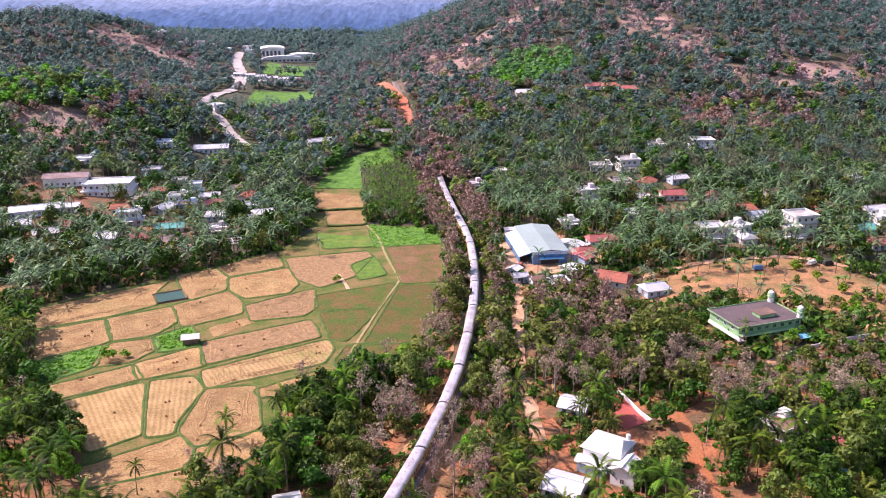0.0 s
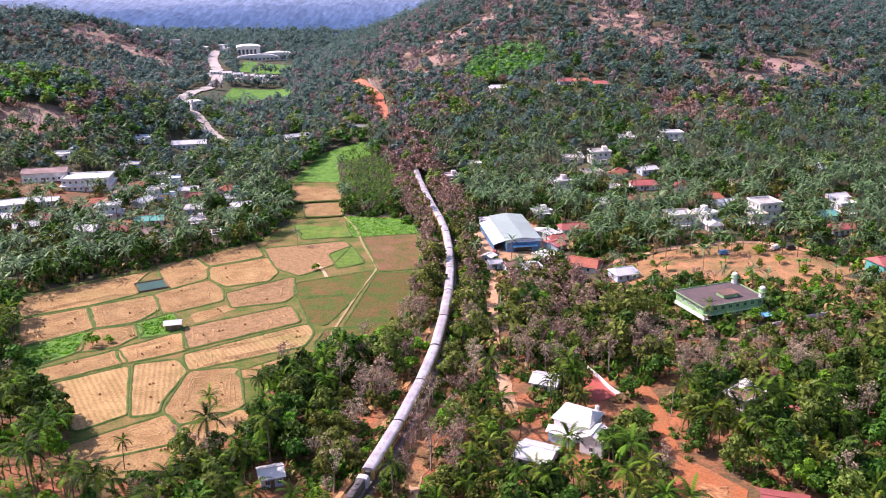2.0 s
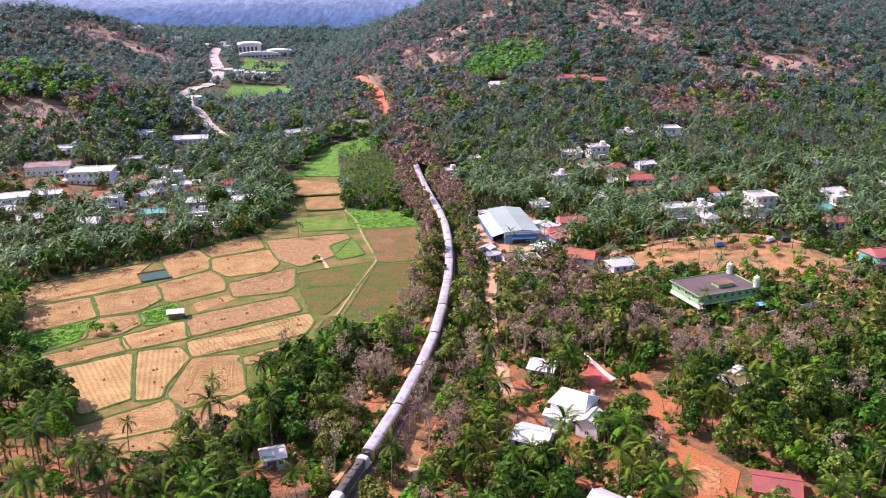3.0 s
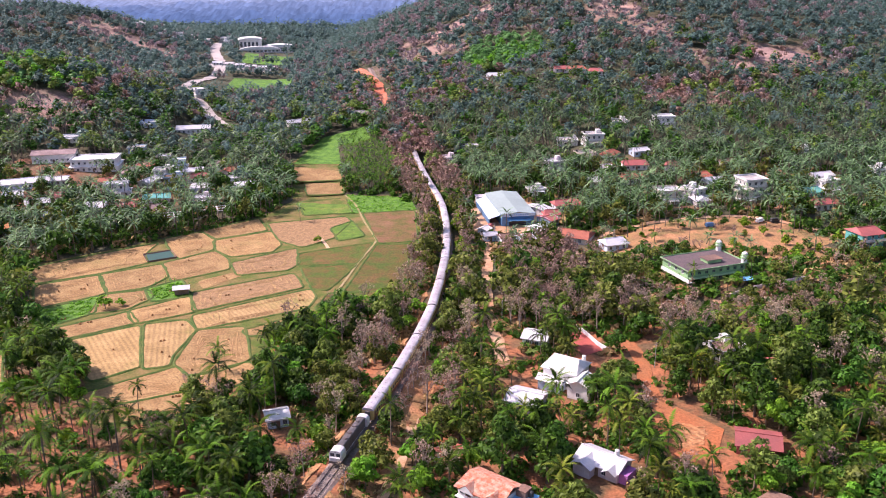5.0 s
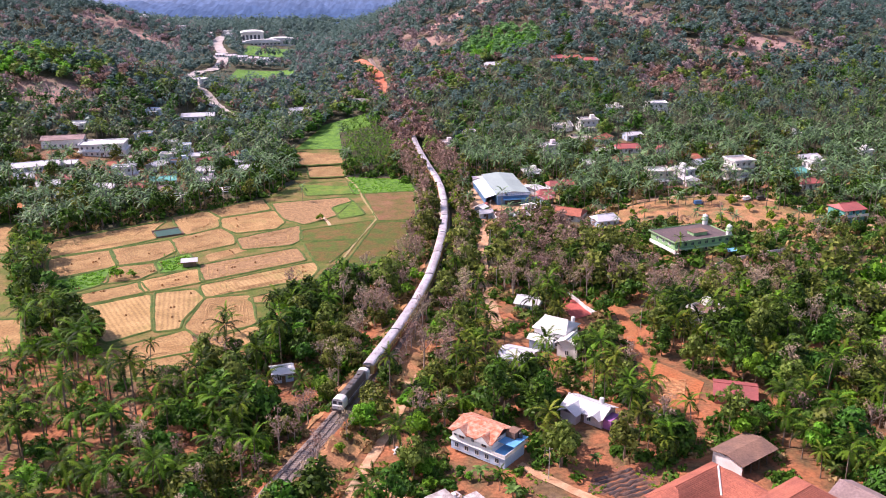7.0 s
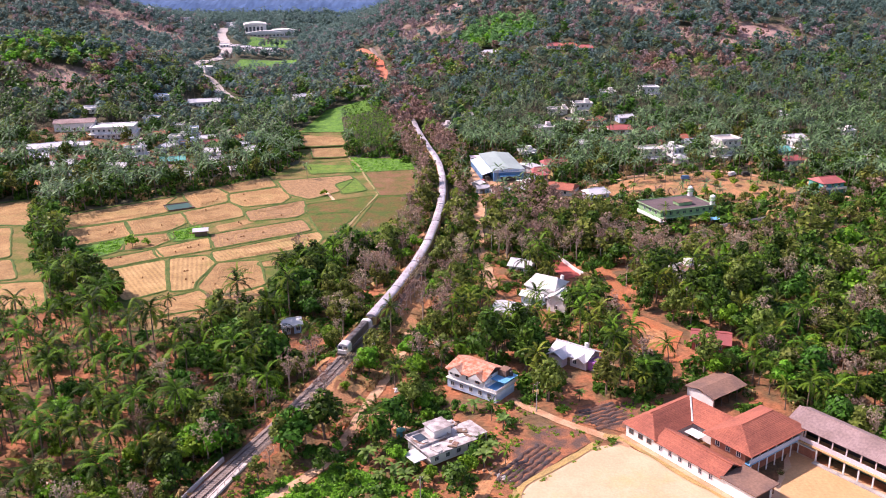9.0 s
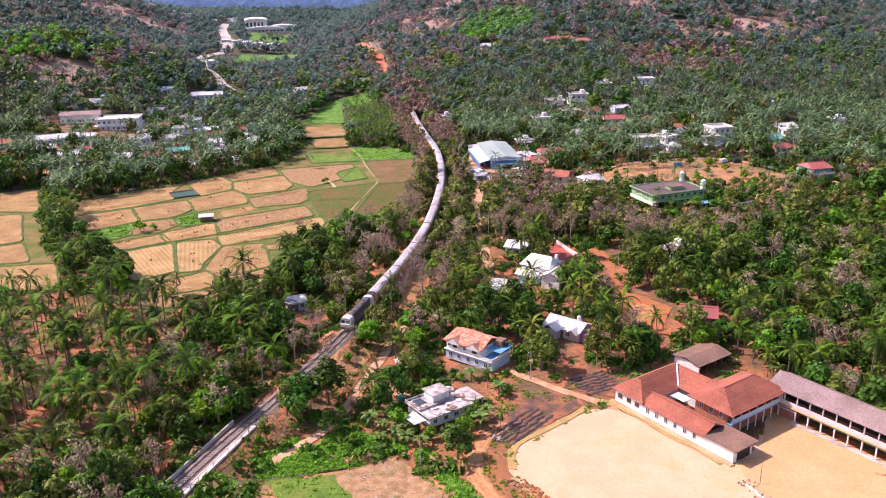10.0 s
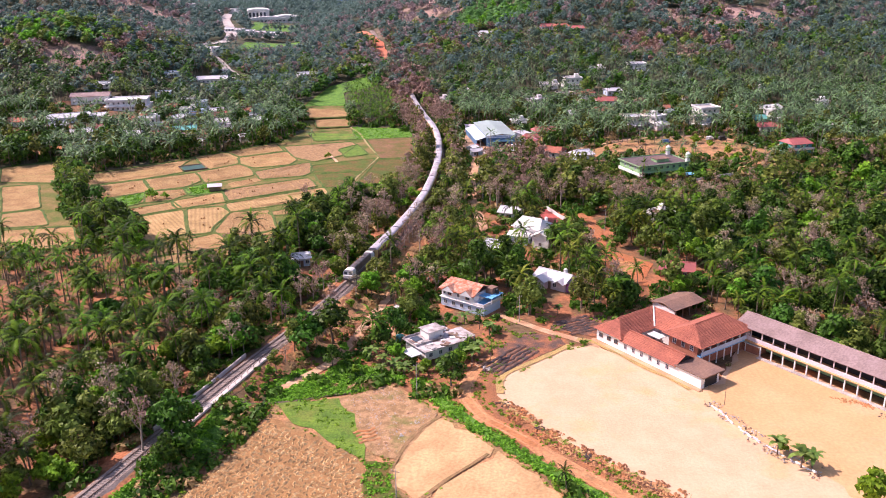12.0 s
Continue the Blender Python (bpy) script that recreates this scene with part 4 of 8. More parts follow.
def near_plot(material, poly, label):
    NEAR.append(poly)
    ob = draped("field_plot", poly, material, 0.2 + 0.012 * len(NEAR), label, "field", wobble=1.5)
    return ob


near_plot(STRAW_FIELD, [(-36, 78), (-14.5, 62.5), (-12, 49), (-10, 30), (-52, 30), (-46.5, 46), (-45.5, 51.5), (-39, 69)], "field strewn with cut straw in rows")
near_plot(GREEN_PLOT, [(-36, 84), (-22, 86.8), (-13.2, 72), (-13.6, 62.5), (-16, 63.8), (-22, 69), (-32, 78)], "green grassy plot")
near_plot(BARE_PLOT, [(0.8, 77.8), (11.9, 64.3), (-2.8, 48.2), (-6.9, 53.8), (-7.7, 59.5), (-3.7, 72)], "bare pale plot with a low bund")
near_plot(BARE_PLOT, [(12.4, 63.7), (22.7, 49.7), (28, 40), (6, 36), (-1.8, 47.6)], "bare pale plot with a low bund")
near_plot(STONY, [(-22, 86.6), (-11, 93), (0.6, 79), (-6.9, 62), (-12.2, 64)], "stony plot with rubble")
near_plot(FALLOW, [(-14, 62), (-8, 60), (-5.5, 50), (-9, 40), (-12, 46)], "narrow green ditch bank")
ribbon("dry_verge", [(34, 115.5), (38.2, 113.6), (43, 107.5), (50, 98), (57.5, 87.5)], 1.7, DRY_GRASS, 0.24, "strip of dry yellow grass before the school", "verge", rough=0.9)
ribbon("dry_verge", [(13.4, 87), (14.6, 95.4), (23, 103.6), (32, 112)], 1.6, DRY_GRASS, 0.24, "strip of dry yellow grass at the yard edge", "verge", rough=0.9)
ribbon("dry_verge", [(13.6, 84), (15.8, 80.4), (22.2, 71.4), (30.2, 62), (38.6, 54.8), (45, 49)], 1.1, DRY_GRASS, 0.2, "strip of dry yellow grass at the yard edge", "verge", rough=0.9)
ribbon("hedge_bank", [(-5.6, 94.4), (1.9, 82.6), (9.2, 72.1), (16.8, 62.7), (24.7, 54.2), (30.2, 48.6), (38, 38)], 2.4, LUSH, 0.3, "green hedge bank beside the road", "verge")
ribbon("earth_bund", [(-3, 47.8), (4, 55.6), (12.2, 64.2)], 0.85, surface("dry_earth_bund", (0.30, 0.17, 0.08), (0.20, 0.13, 0.05), 1.0, 0.95, 0.35, 0.5), 0.34, "low earth bund", "bund", rough=0.7)
ribbon("earth_bund", [(0.8, 78.2), (-4, 72), (-7.9, 60), (-7.2, 53.5), (-3.4, 47.8)], 0.85, surface("dry_earth_bund", (0.30, 0.17, 0.08), (0.20, 0.13, 0.05), 1.0, 0.95, 0.35, 0.5), 0.34, "low earth bund", "bund", rough=0.7)


# ---- buildings ----
HOUSE_SPOTS = []


def keep_clear(x, y, size):
    """Trees keep off a house; beyond y 300 also on its camera side, so that it shows."""
    HOUSE_SPOTS.append((x, y, size))
    if y > 300:
        HOUSE_SPOTS.extend([(x, y - size * 0.9, size * 0.75), (x, y - size * 1.6, size * 0.55)])


def slope_roof(name, x0, x1, y0, y1, z, rise, material, parent, along="x", hip0=0.0, hip1=0.0, thick=0.14, tiles=0.0, label=""):
    """A pitched roof over the rectangle; the ridge runs along x or y, its ends pulled in by hip0 and hip1. tiles: depth of a course of tiles, each laid over the one below."""
    if along == "y":
        x0, x1, y0, y1 = y0, y1, -x1, -x0
    m = (y0 + y1) / 2
    spin = Matrix.Rotation(radians(90), 3, "Z")

    def slab(bm, quad):
        n = (quad[1] - quad[0]).cross(quad[2] - quad[0]).normalized()
        if n.z < 0:
            n = -n
        top, low = [bm.verts.new(v) for v in quad], [bm.verts.new(v - n * thick) for v in quad]
        bm.faces.new(top)
        bm.faces.new(low[::-1])
        for k in range(len(quad)):
            bm.faces.new((top[k], low[k], low[(k + 1) % len(quad)], top[(k + 1) % len(quad)]))

    def finish(bm, called, under, said=""):
        if along == "y":
            bmesh.ops.rotate(bm, verts=bm.verts[:], matrix=spin)
        bmesh.ops.recalc_face_normals(bm, faces=bm.faces[:])
        return part(called, bm, material, under, said)

    ra, rb = Vector((x0 + hip0, m, z + rise)), Vector((x1 - hip1, m, z + rise))
    a, b, c, d = Vector((x0, y0, z)), Vector((x1, y0, z)), Vector((x1, y1, z)), Vector((x0, y1, z))
    sides = [(a, b, ra, rb), (c, d, rb, ra)] + ([(d, a, ra, ra)] if hip0 else []) + ([(b, c, rb, rb)] if hip1 else [])
    bm = bmesh.new()
    for e0, e1, r0, r1 in sides:
        slab(bm, [e0, e1, r1, r0] if r0 != r1 else [e0, e1, r0])
    roof = finish(bm, name, parent, label)
    if tiles:
        for e0, e1, r0, r1 in sides:
            n = (e1 - e0).cross(r0 - e0).normalized()
            n = n if n.z > 0 else -n
            rows = max(1, int((r0 - e0).length / tiles))
            for k in range(rows):
                s, t = k / rows, min((k + 1.15) / rows, 1)
                up, low = n * 0.02, n * 0.11
                quad = [e0.lerp(r0, s) + low, e1.lerp(r1, s) + low, e1.lerp(r1, t) + up, e0.lerp(r0, t) + up]
                if (quad[2] - quad[3]).length < 0.05:
                    quad = quad[:3]
                bm = bmesh.new()
                slab(bm, quad)
                finish(bm, "tile_course", roof)
    return roof


def ridge_cap(p, q, parent, material, label="", r=0.17):
    p, q = Vector(p), Vector(q)
    bm = bmesh.new()
    bmesh.ops.create_cone(bm, cap_ends=True, segments=8, radius1=r, radius2=r, depth=(q - p).length)
    bmesh.ops.transform(bm, verts=bm.verts[:], matrix=Matrix.Translation((p + q) / 2) @ (q - p).to_track_quat("Z", "Y").to_matrix().to_4x4())
    return part("ridge_cap", bm, material, parent, label)


def shell(x0, x1, y0, y1, z0, z1, t=0.22):
    """Four walls of one room, open above."""
    bm = block(x0, x1, y0, y0 + t, z0, z1)
    block(x0, x1, y1 - t, y1, z0, z1, bm)
    block(x0, x0 + t, y0 + t, y1 - t, z0, z1, bm)
    block(x1 - t, x1, y0 + t, y1 - t, z0, z1, bm)
    return bm


def window(parent, x, y, z, face, w=1.0, h=1.2, frame_mat=None, glass=None):
    """A framed window on a wall that faces -y, +y, -x or +x; the frame stands proud and the pane behind it is set back."""
    frame_mat, glass = frame_mat or WHITE, glass or GLASS
    holder = new("window")
    holder.parent = parent
    turn = {"-y": 0, "+x": 90, "+y": 180, "-x": 270}[face]
    holder.matrix_basis = pose(x, y, z, 0, 0, turn)
    part("pane", block(-w / 2, w / 2, -0.03, 0.02, -h / 2, h / 2), glass, holder)
    bm = block(-w / 2 - 0.09, w / 2 + 0.09, -0.09, 0.0, h / 2, h / 2 + 0.1)
    block(-w / 2 - 0.09, w / 2 + 0.09, -0.12, 0.0, -h / 2 - 0.1, -h / 2, bm)
    block(-w / 2 - 0.09, -w / 2, -0.08, 0.0, -h / 2, h / 2, bm)
    block(w / 2, w / 2 + 0.09, -0.08, 0.0, -h / 2, h / 2, bm)
    block(-0.03, 0.03, -0.07, 0.0, -h / 2, h / 2, bm)
    part("window_frame", bm, frame_mat, holder)
    return holder


def tank(parent, x, y, z, material, r=0.6, h=1.2):
    bm = bmesh.new()
    bmesh.ops.create_cone(bm, cap_ends=True, segments=14, radius1=r, radius2=r * 0.95, depth=h, matrix=pose(x, y, z + h / 2))
    bmesh.ops.create_cone(bm, cap_ends=True, segments=14, radius1=r * 0.95, radius2=r * 0.3, depth=h * 0.2, matrix=pose(x, y, z + h * 1.1))
    return part("water_tank", bm, material, parent, "round rooftop water tank")


def flat_house(x, y, turn, w, d, storeys, wall, roof, label, rng, group="village houses", porch=True, spot=True):
    """A flat-roofed house with parapet, sunshades, porch and stair head."""
    z = ground_at(x, y) - 0.1
    if spot:
        keep_clear(x, y, max(w, d) * 0.66)
    h = 3.1
    ob = base("house", x, y, z, turn, label, "house", group)
    for k in range(storeys):
        inset = 0.0 if k == 0 else 0.6
        x0, x1, y0, y1 = -w / 2 + inset, w / 2 - inset * 2, -d / 2 + inset * 2, d / 2
        part("wall", shell(x0, x1, y0, y1, k * h, k * h + h - 0.18), wall, ob)
        part("roof_slab", block(x0 - 0.5, x1 + 0.5, y0 - 0.5, y1 + 0.5, k * h + h - 0.18, k * h + h, soft=0.03), roof, ob, "flat roof slab with stains")
        for s in np.arange(x0 + 1.6, x1 - 1.0, 2.9):
            window(ob, s, y0 - 0.02, k * h + 1.7, "-y")
            part("sunshade", block(s - 0.9, s + 0.9, y0 - 0.6, y0 - 0.01, k * h + 2.4, k * h + 2.5), roof, ob)
        for s in np.arange(y0 + 1.8, y1 - 1.0, 3.2):
            window(ob, x0 - 0.02, s, k * h + 1.7, "-x")
    x0, x1, y0, y1 = -w / 2 + (0.6 if storeys > 1 else 0) - 0.5, w / 2 - (1.2 if storeys > 1 else 0) + 0.5, -d / 2 + (1.2 if storeys > 1 else 0) - 0.5, d / 2 + 0.5
    part("parapet", shell(x0, x1, y0, y1, storeys * h, storeys * h + 0.7, 0.15), wall, ob)
    if rng.random() < 0.55:
        part("stair_head", block(x1 - 3.4, x1 - 1.0, y1 - 3.2, y1 - 0.8, storeys * h, storeys * h + 2.1, soft=0.04), wall, ob)
    part("door", block(-0.5, 0.5, -d / 2 - 0.06, -d / 2 - 0.01, 0.1, 2.1), TIMBER, ob)
    if porch:
        part("porch_slab", block(-2.2, 2.2, -d / 2 - 2.4, -d / 2 - 0.52, 2.6, 2.75, soft=0.03), roof, ob)
        for s in (-2.0, 2.0):
            part("porch_pillar", block(s - 0.15, s + 0.15, -d / 2 - 2.3, -d / 2 - 2.0, 0, 2.6), wall, ob)
    if rng.random() < 0.6:
        tank(ob, x0 + 1.4, y1 - 1.6, storeys * h, BLACK if rng.random() < 0.6 else WHITE)
    return ob


def pitched_house(x, y, turn, w, d, h, rise, wall, roof, label, hips=0.0, group="village houses", tiles=0.0, spot=True, category="house"):
    z = ground_at(x, y) - 0.1
    if spot:
        keep_clear(x, y, max(w, d) * 0.66)
    ob = base("house", x, y, z, turn, label, category, group)
    walls = shell(-w / 2, w / 2, -d / 2, d / 2, 0, h)
    if not hips:
        for s in (-w / 2, w / 2 - 0.2):
            low = [walls.verts.new((s + e, yy, zz)) for e in (0, 0.2) for yy, zz in ((-d / 2, h), (d / 2, h), (0, h + rise * 0.9))]
            walls.faces.new(low[:3])
            walls.faces.new(low[3:][::-1])
            for a, b in ((0, 1), (1, 2), (2, 0)):
                walls.faces.new((low[a], low[b], low[b + 3], low[a + 3]))
        bmesh.ops.recalc_face_normals(walls, faces=walls.faces[:])
    part("wall", walls, wall, ob)
    slope_roof("roof", -w / 2 - 0.6, w / 2 + 0.6, -d / 2 - 0.7, d / 2 + 0.7, h - 0.15, rise, roof, ob, "x", hips, hips, tiles=tiles)
    ridge_cap((-w / 2 - 0.6 + hips, 0, h - 0.1 + rise), (w / 2 + 0.6 - hips, 0, h - 0.1 + rise), ob, roof)
    for s in np.arange(-w / 2 + 1.5, w / 2 - 0.8, 2.8):
        window(ob, s, -d / 2 - 0.02, 1.6, "-y")
    window(ob, -w / 2 - 0.02, 0, 1.6, "-x")
    part("door", block(-0.5, 0.5, -d / 2 - 0.05, -d / 2 - 0.01, 0.1, 2.1), TIMBER, ob)
    return ob


# school: tiled ranges round a small court
school = base("school", 38.9, 115.4, 1.3, -53.3, "old school with red tiled roofs and white walls", "school")
HOUSE_SPOTS += [(46, 112, 12), (55, 108, 13), (66, 112, 12), (58, 122, 12), (52, 120, 10), (63, 133, 9), (80, 104, 10), (88, 93, 10), (97, 82, 10), (73, 114, 9), (58, 94, 9), (50, 101, 8), (43, 111, 8), (62, 97, 8)]
part("wall", shell(0, 8, 0, 19, 0, 3.3), WHITE, school, "white front block wall")
part("wall", shell(8.0, 25, 0, 6.4, 0, 2.9), WHITE, school, "long white front wall")
part("wall", shell(8.0, 20, 12.0, 19.5, 0, 3.3), WHITE, school)
slope_roof("roof", -0.7, 8.8, -0.7, 20.2, 3.3, 3.2, TILE, school, "y", 4.2, 4.4, tiles=0.4, label="clay tiled hipped roof")
slope_roof("roof", 8.3, 25.6, -0.55, 6.6, 2.9, 2.0, TILE, school, "x", 0.0, 0.0, tiles=0.4, label="low clay tiled roof")
slope_roof("roof", 4.0, 20.5, 11.2, 20.4, 3.45, 2.9, TILE, school, "x", 0.0, 3.0, tiles=0.4, label="clay tiled rear roof")
ridge_cap((3.9, 3.0, 6.5), (3.9, 15.8, 6.5), school, TILE)
ridge_cap((8.3, 2.8, 4.95), (25.6, 2.8, 4.95), school, TILE)
ridge_cap((4.0, 15.8, 6.35), (17.5, 15.8, 6.35), school, TILE)
ridge_cap((8.6, 11.4, 3.7), (4.2, 15.6, 6.6), school, WHITE, "white mortar valley line", 0.2)
for x in (9.8, 12.4, 15, 17.6, 20.2, 22.8):
    window(school, x, -0.02, 1.75, "-y", 0.75, 1.1, frame_mat=LILAC)
for x in (1.5, 4.2, 6.6):
    window(school, x, -0.02, 1.9, "-y", 1.1, 0.9, frame_mat=TIMBER)
part("plinth", block(-0.8, 33.2, -1.3, -0.03, -0.3, 0.22, soft=0.05), TRACK_DUST, school, "sandy plinth walk")
part("flat_roof", block(25.2, 33.6, -0.5, 7.0, 3.05, 3.3, soft=0.03), DARK_FLAT, school, "dark flat end roof")
part("wall", shell(25.0, 32.6, 0.02, 6.2, 0, 3.05), WHITE, school, "white end room")
# solid panel; its black stands for the shade within the doorway
part("opening", block(32.58, 32.64, 1.2, 5.4, 0.1, 2.4), SHADE_BLACK, school, "dark doorway")
part("hall_wall", shell(16.5, 25.0, 7.6, 24.6, 0, 6.0), BRICK_WALL, school, "brick upper hall")
part("hall_band", block(25.0, 26.2, 7.6, 24.6, 3.0, 3.25), SKY_BLUE, school, "blue painted gallery edge")
part("hall_gallery", block(26.05, 26.2, 7.6, 24.6, 3.3, 4.3), PALE_BLUE, school, "pale blue gallery wall")
for y in np.arange(8.2, 24.6, 2.7):
    part("post", block(25.95, 26.15, y - 0.1, y + 0.1, 0, 6.0), WHITE, school)
slope_roof("roof", 15.2, 27.2, 6.2, 25.8, 6.0, 3.0, TILE, school, "y", 4.6, 4.6, tiles=0.4, label="tiled hall roof")
ridge_cap((21.2, 10.8, 9.0), (21.2, 21.2, 9.0), school, TILE)
for x in (18.2, 20.8, 23.4):
    window(school, x, 7.58, 4.6, "-y", 0.9, 1.3)
for y in np.arange(9.5, 24, 2.7):
    window(school, 25.02, y, 4.7, "+x", 1.0, 1.3)
part("court_sheet", block(9.6, 13.4, 7.6, 10.2, 3.0, 3.08), WHITE, school, "white metal sheet over the court")
annex = base("school_shed", 38.9, 115.4, 1.2, -53.3, "low open shed with weathered brown roof", "shed")
slope_roof("roof", -4.6, 4.2, 24.2, 36.6, 3.1, 0.9, DARK_FLAT, annex, "y", label="brown sheet roof")
part("back_wall", block(-4.0, -3.8, 24.8, 36.2, 0, 3.1), WHITE, annex)
part("gable_wall", block(-3.8, 3.6, 24.8, 25.0, 0, 3.1), WHITE, annex)
for y in np.arange(25.2, 36.4, 2.75):
    part("post", block(3.5, 3.7, y - 0.1, y + 0.1, 0, 3.05), TIMBER, annex)

# long two-storey classroom block
block2 = base("classroom_block", 73.2, 110.8, 1.3, -52.2, "long two-storey classroom block with grey-brown roof", "school")
LONG = 46.0
BAY = 3.05
# both gallery rear walls are painted near black in place of shade
part("ground_floor_wall", block(0, LONG, 3.0, 3.25, 0, 3.0), SHADE_BLACK, block2, "shaded rear wall")
part("green_dado", block(0.2, LONG - 0.2, 2.93, 2.99, 0.3, 1.5), MINT, block2, "green painted dado")
part("end_room", block(0.0, 5.4, -0.2, 2.9, 0, 2.3, soft=0.03), BRICK_WALL, block2, "brick end room")
part("end_room_roof", block(-0.3, 5.8, -0.8, 2.9, 2.3, 2.45), WHITE, block2, "white sloping ledge")
part("floor_slab", block(-0.5, LONG + 0.3, -1.0, 8.0, 3.0, 3.25, soft=0.03), ORANGE_TRIM, block2, "ochre floor slab edge")
part("gallery_wall", block(-0.3, LONG, -0.5, -0.32, 3.25, 4.25), LILAC, block2, "lilac gallery wall")
part("upper_wall", block(0, LONG, 2.6, 2.85, 3.25, 6.9), SHADE_BLACK, block2, "dark openings of the upper rooms")
part("rear_wall", block(0, LONG, 7.3, 7.55, 0, 6.4), WHITE, block2)
part("end_wall", block(-0.3, -0.06, -0.3, 7.5, 3.25, 6.5), LILAC, block2)
part("end_wall", block(-0.3, -0.06, 3.2, 7.5, 0, 3.0), WHITE, block2)
part("end_panel", block(0.0, 2.6, -0.48, -0.34, 4.25, 6.3), LILAC, block2, "closed lilac end bay")
part("wall_plate", block(-0.3, LONG, -0.5, -0.3, 6.25, 6.5), LILAC, block2)
for k in range(1, int(LONG / BAY) + 1):
    part("upper_post", block(k * BAY - 0.12, k * BAY + 0.12, -0.52, -0.3, 4.25, 6.25), LILAC, block2)
    if k > 1:
        part("ground_post", block(k * BAY - 0.14, k * BAY + 0.14, -0.7, -0.42, 0, 3.0), WHITE, block2)
part("step", block(6.0, LONG, -1.9, -0.9, -0.2, 0.32, soft=0.04), CONCRETE, block2, "low concrete step")
slope_roof("roof", -1.4, LONG + 0.8, -1.0, 8.4, 6.4, 2.0, OLD_ROOF, block2, "x", label="corrugated grey-brown sheet roof")
ridge_cap((-1.4, 3.7, 8.4), (LONG + 0.8, 3.7, 8.4), block2, OLD_ROOF)
bm = bmesh.new()
for x in np.arange(-1.3, LONG + 0.7, 0.55):
    bm2 = block(x, x + 0.16, -1.0, 3.7, 6.42, 6.455)
    for v in bm2.verts:
        v.co.z += (v.co.y + 1.0) * 2.0 / 4.7
    tmp = bpy.data.meshes.new("rib")
    bm2.to_mesh(tmp)
    bm2.free()
    bm.from_mesh(tmp)
part("roof_ribs", bm, OLD_ROOF, block2, "raised sheet corrugations")

# two-storey house with orange tiles
villa = base("tiled_house", 6.6, 137.0, 1.2, -36.4, "two-storey white house with orange tiled roof", "house")
villa.scale = (0.9, 0.9, 0.88)
HOUSE_SPOTS += [(37, 208, 6), (35.5, 200, 4.5), (37, 222, 8), (52, 170, 6), (54, 158, 6.5), (50, 186, 5), (52, 202, 5), (31, 144, 6), (30.5, 138, 4), (68, 154, 5), (16, 174, 5), (27, 186, 6), (24, 190, 4), (7, 137, 12), (4, 126, 8), (-1, 119, 7), (8, 120, 7)]
part("ground_wall", shell(-7.8, 8.4, -3.6, 5.0, 0, 3.0), PALE_BLUE, villa, "pale blue ground floor")
part("floor_band", block(-8.1, 8.7, -4.1, 5.2, 2.9, 3.1, soft=0.03), WHITE, villa)
part("upper_wall", shell(-7.6, 4.6, -3.4, 4.8, 3.1, 6.0), WHITE, villa)
slope_roof("roof", -8.2, 5.2, -4.4, 5.8, 5.8, 2.3, TILE_ORANGE, villa, "x", 1.0, 0.0, tiles=0.5, label="orange and white mottled tiles")
ridge_cap((-7.2, 0.7, 8.1), (5.2, 0.7, 8.1), villa, TILE_ORANGE)
for x in (-4.6, 2.2):
    gable = new("gable")
    gable.parent = villa
    gable.matrix_basis = pose(x, -3.6, 0)
    bm = bmesh.new()
    tri = [bm.verts.new(v) for v in ((-2.3, -0.86, 5.3), (2.3, -0.86, 5.3), (0, -0.86, 7.28), (-2.0, 3.0, 5.6), (2.0, 3.0, 5.6), (0, 3.4, 7.3))]
    for f in ((0, 1, 2), (5, 4, 3), (0, 3, 4, 1), (1, 4, 5, 2), (2, 5, 3, 0)):
        bm.faces.new([tri[k] for k in f])
    part("gable_wall", bm, WHITE, gable)
    slope_roof("gable_roof", -2.5, 2.5, -0.9, 3.4, 5.55, 1.85, TILE_ORANGE, gable, "y", tiles=0.5, label="small orange gable")
    window(villa, x, -3.45, 4.6, "-y", 1.3, 1.2, frame_mat=BRICK_WALL)
for x in (-6.6, -1.2):
    window(villa, x, -3.45, 4.6, "-y", 0.8, 1.1)
for x in (-6, -3, 0.2, 3.2, 6.2):
    window(villa, x, -3.65, 1.6, "-y", 1.1, 1.2, frame_mat=WHITE)
part("terrace", block(4.8, 8.6, -3.8, 5.0, 3.1, 3.2), SKY_BLUE, villa, "blue terrace floor")
part("terrace_roof", block(4.7, 9.4, -1.0, 5.2, 5.1, 5.2), SKY_BLUE, villa, "bright blue sheet roof")
for p in ((4.9, -0.8), (9.2, -0.8), (9.2, 5.0)):
    part("terrace_post", block(p[0] - 0.06, p[0] + 0.06, p[1] - 0.06, p[1] + 0.06, 3.1, 5.1), WHITE, villa)
part("terrace_parapet", shell(4.7, 8.7, -4.0, 5.1, 3.2, 4.0, 0.15), WHITE, villa)
part("stair_room", block(5.0, 7.6, 2.0, 4.9, 5.2, 7.0, soft=0.04), DARK_FLAT, villa, "dark stair head")
tank(villa, 8.0, 3.8, 5.25, BLACK)

# grey concrete house with an unfinished roof
STAINED = surface("stained_roof_concrete", (0.56, 0.51, 0.50), (0.27, 0.23, 0.22), 1.6, 0.9, 0.3, 0.3)
conc = base("concrete_house", -1.6, 110.0, 1.2, 37, "unfinished concrete house with stained flat roof", "house")
conc.scale = (0.95, 0.95, 0.82)
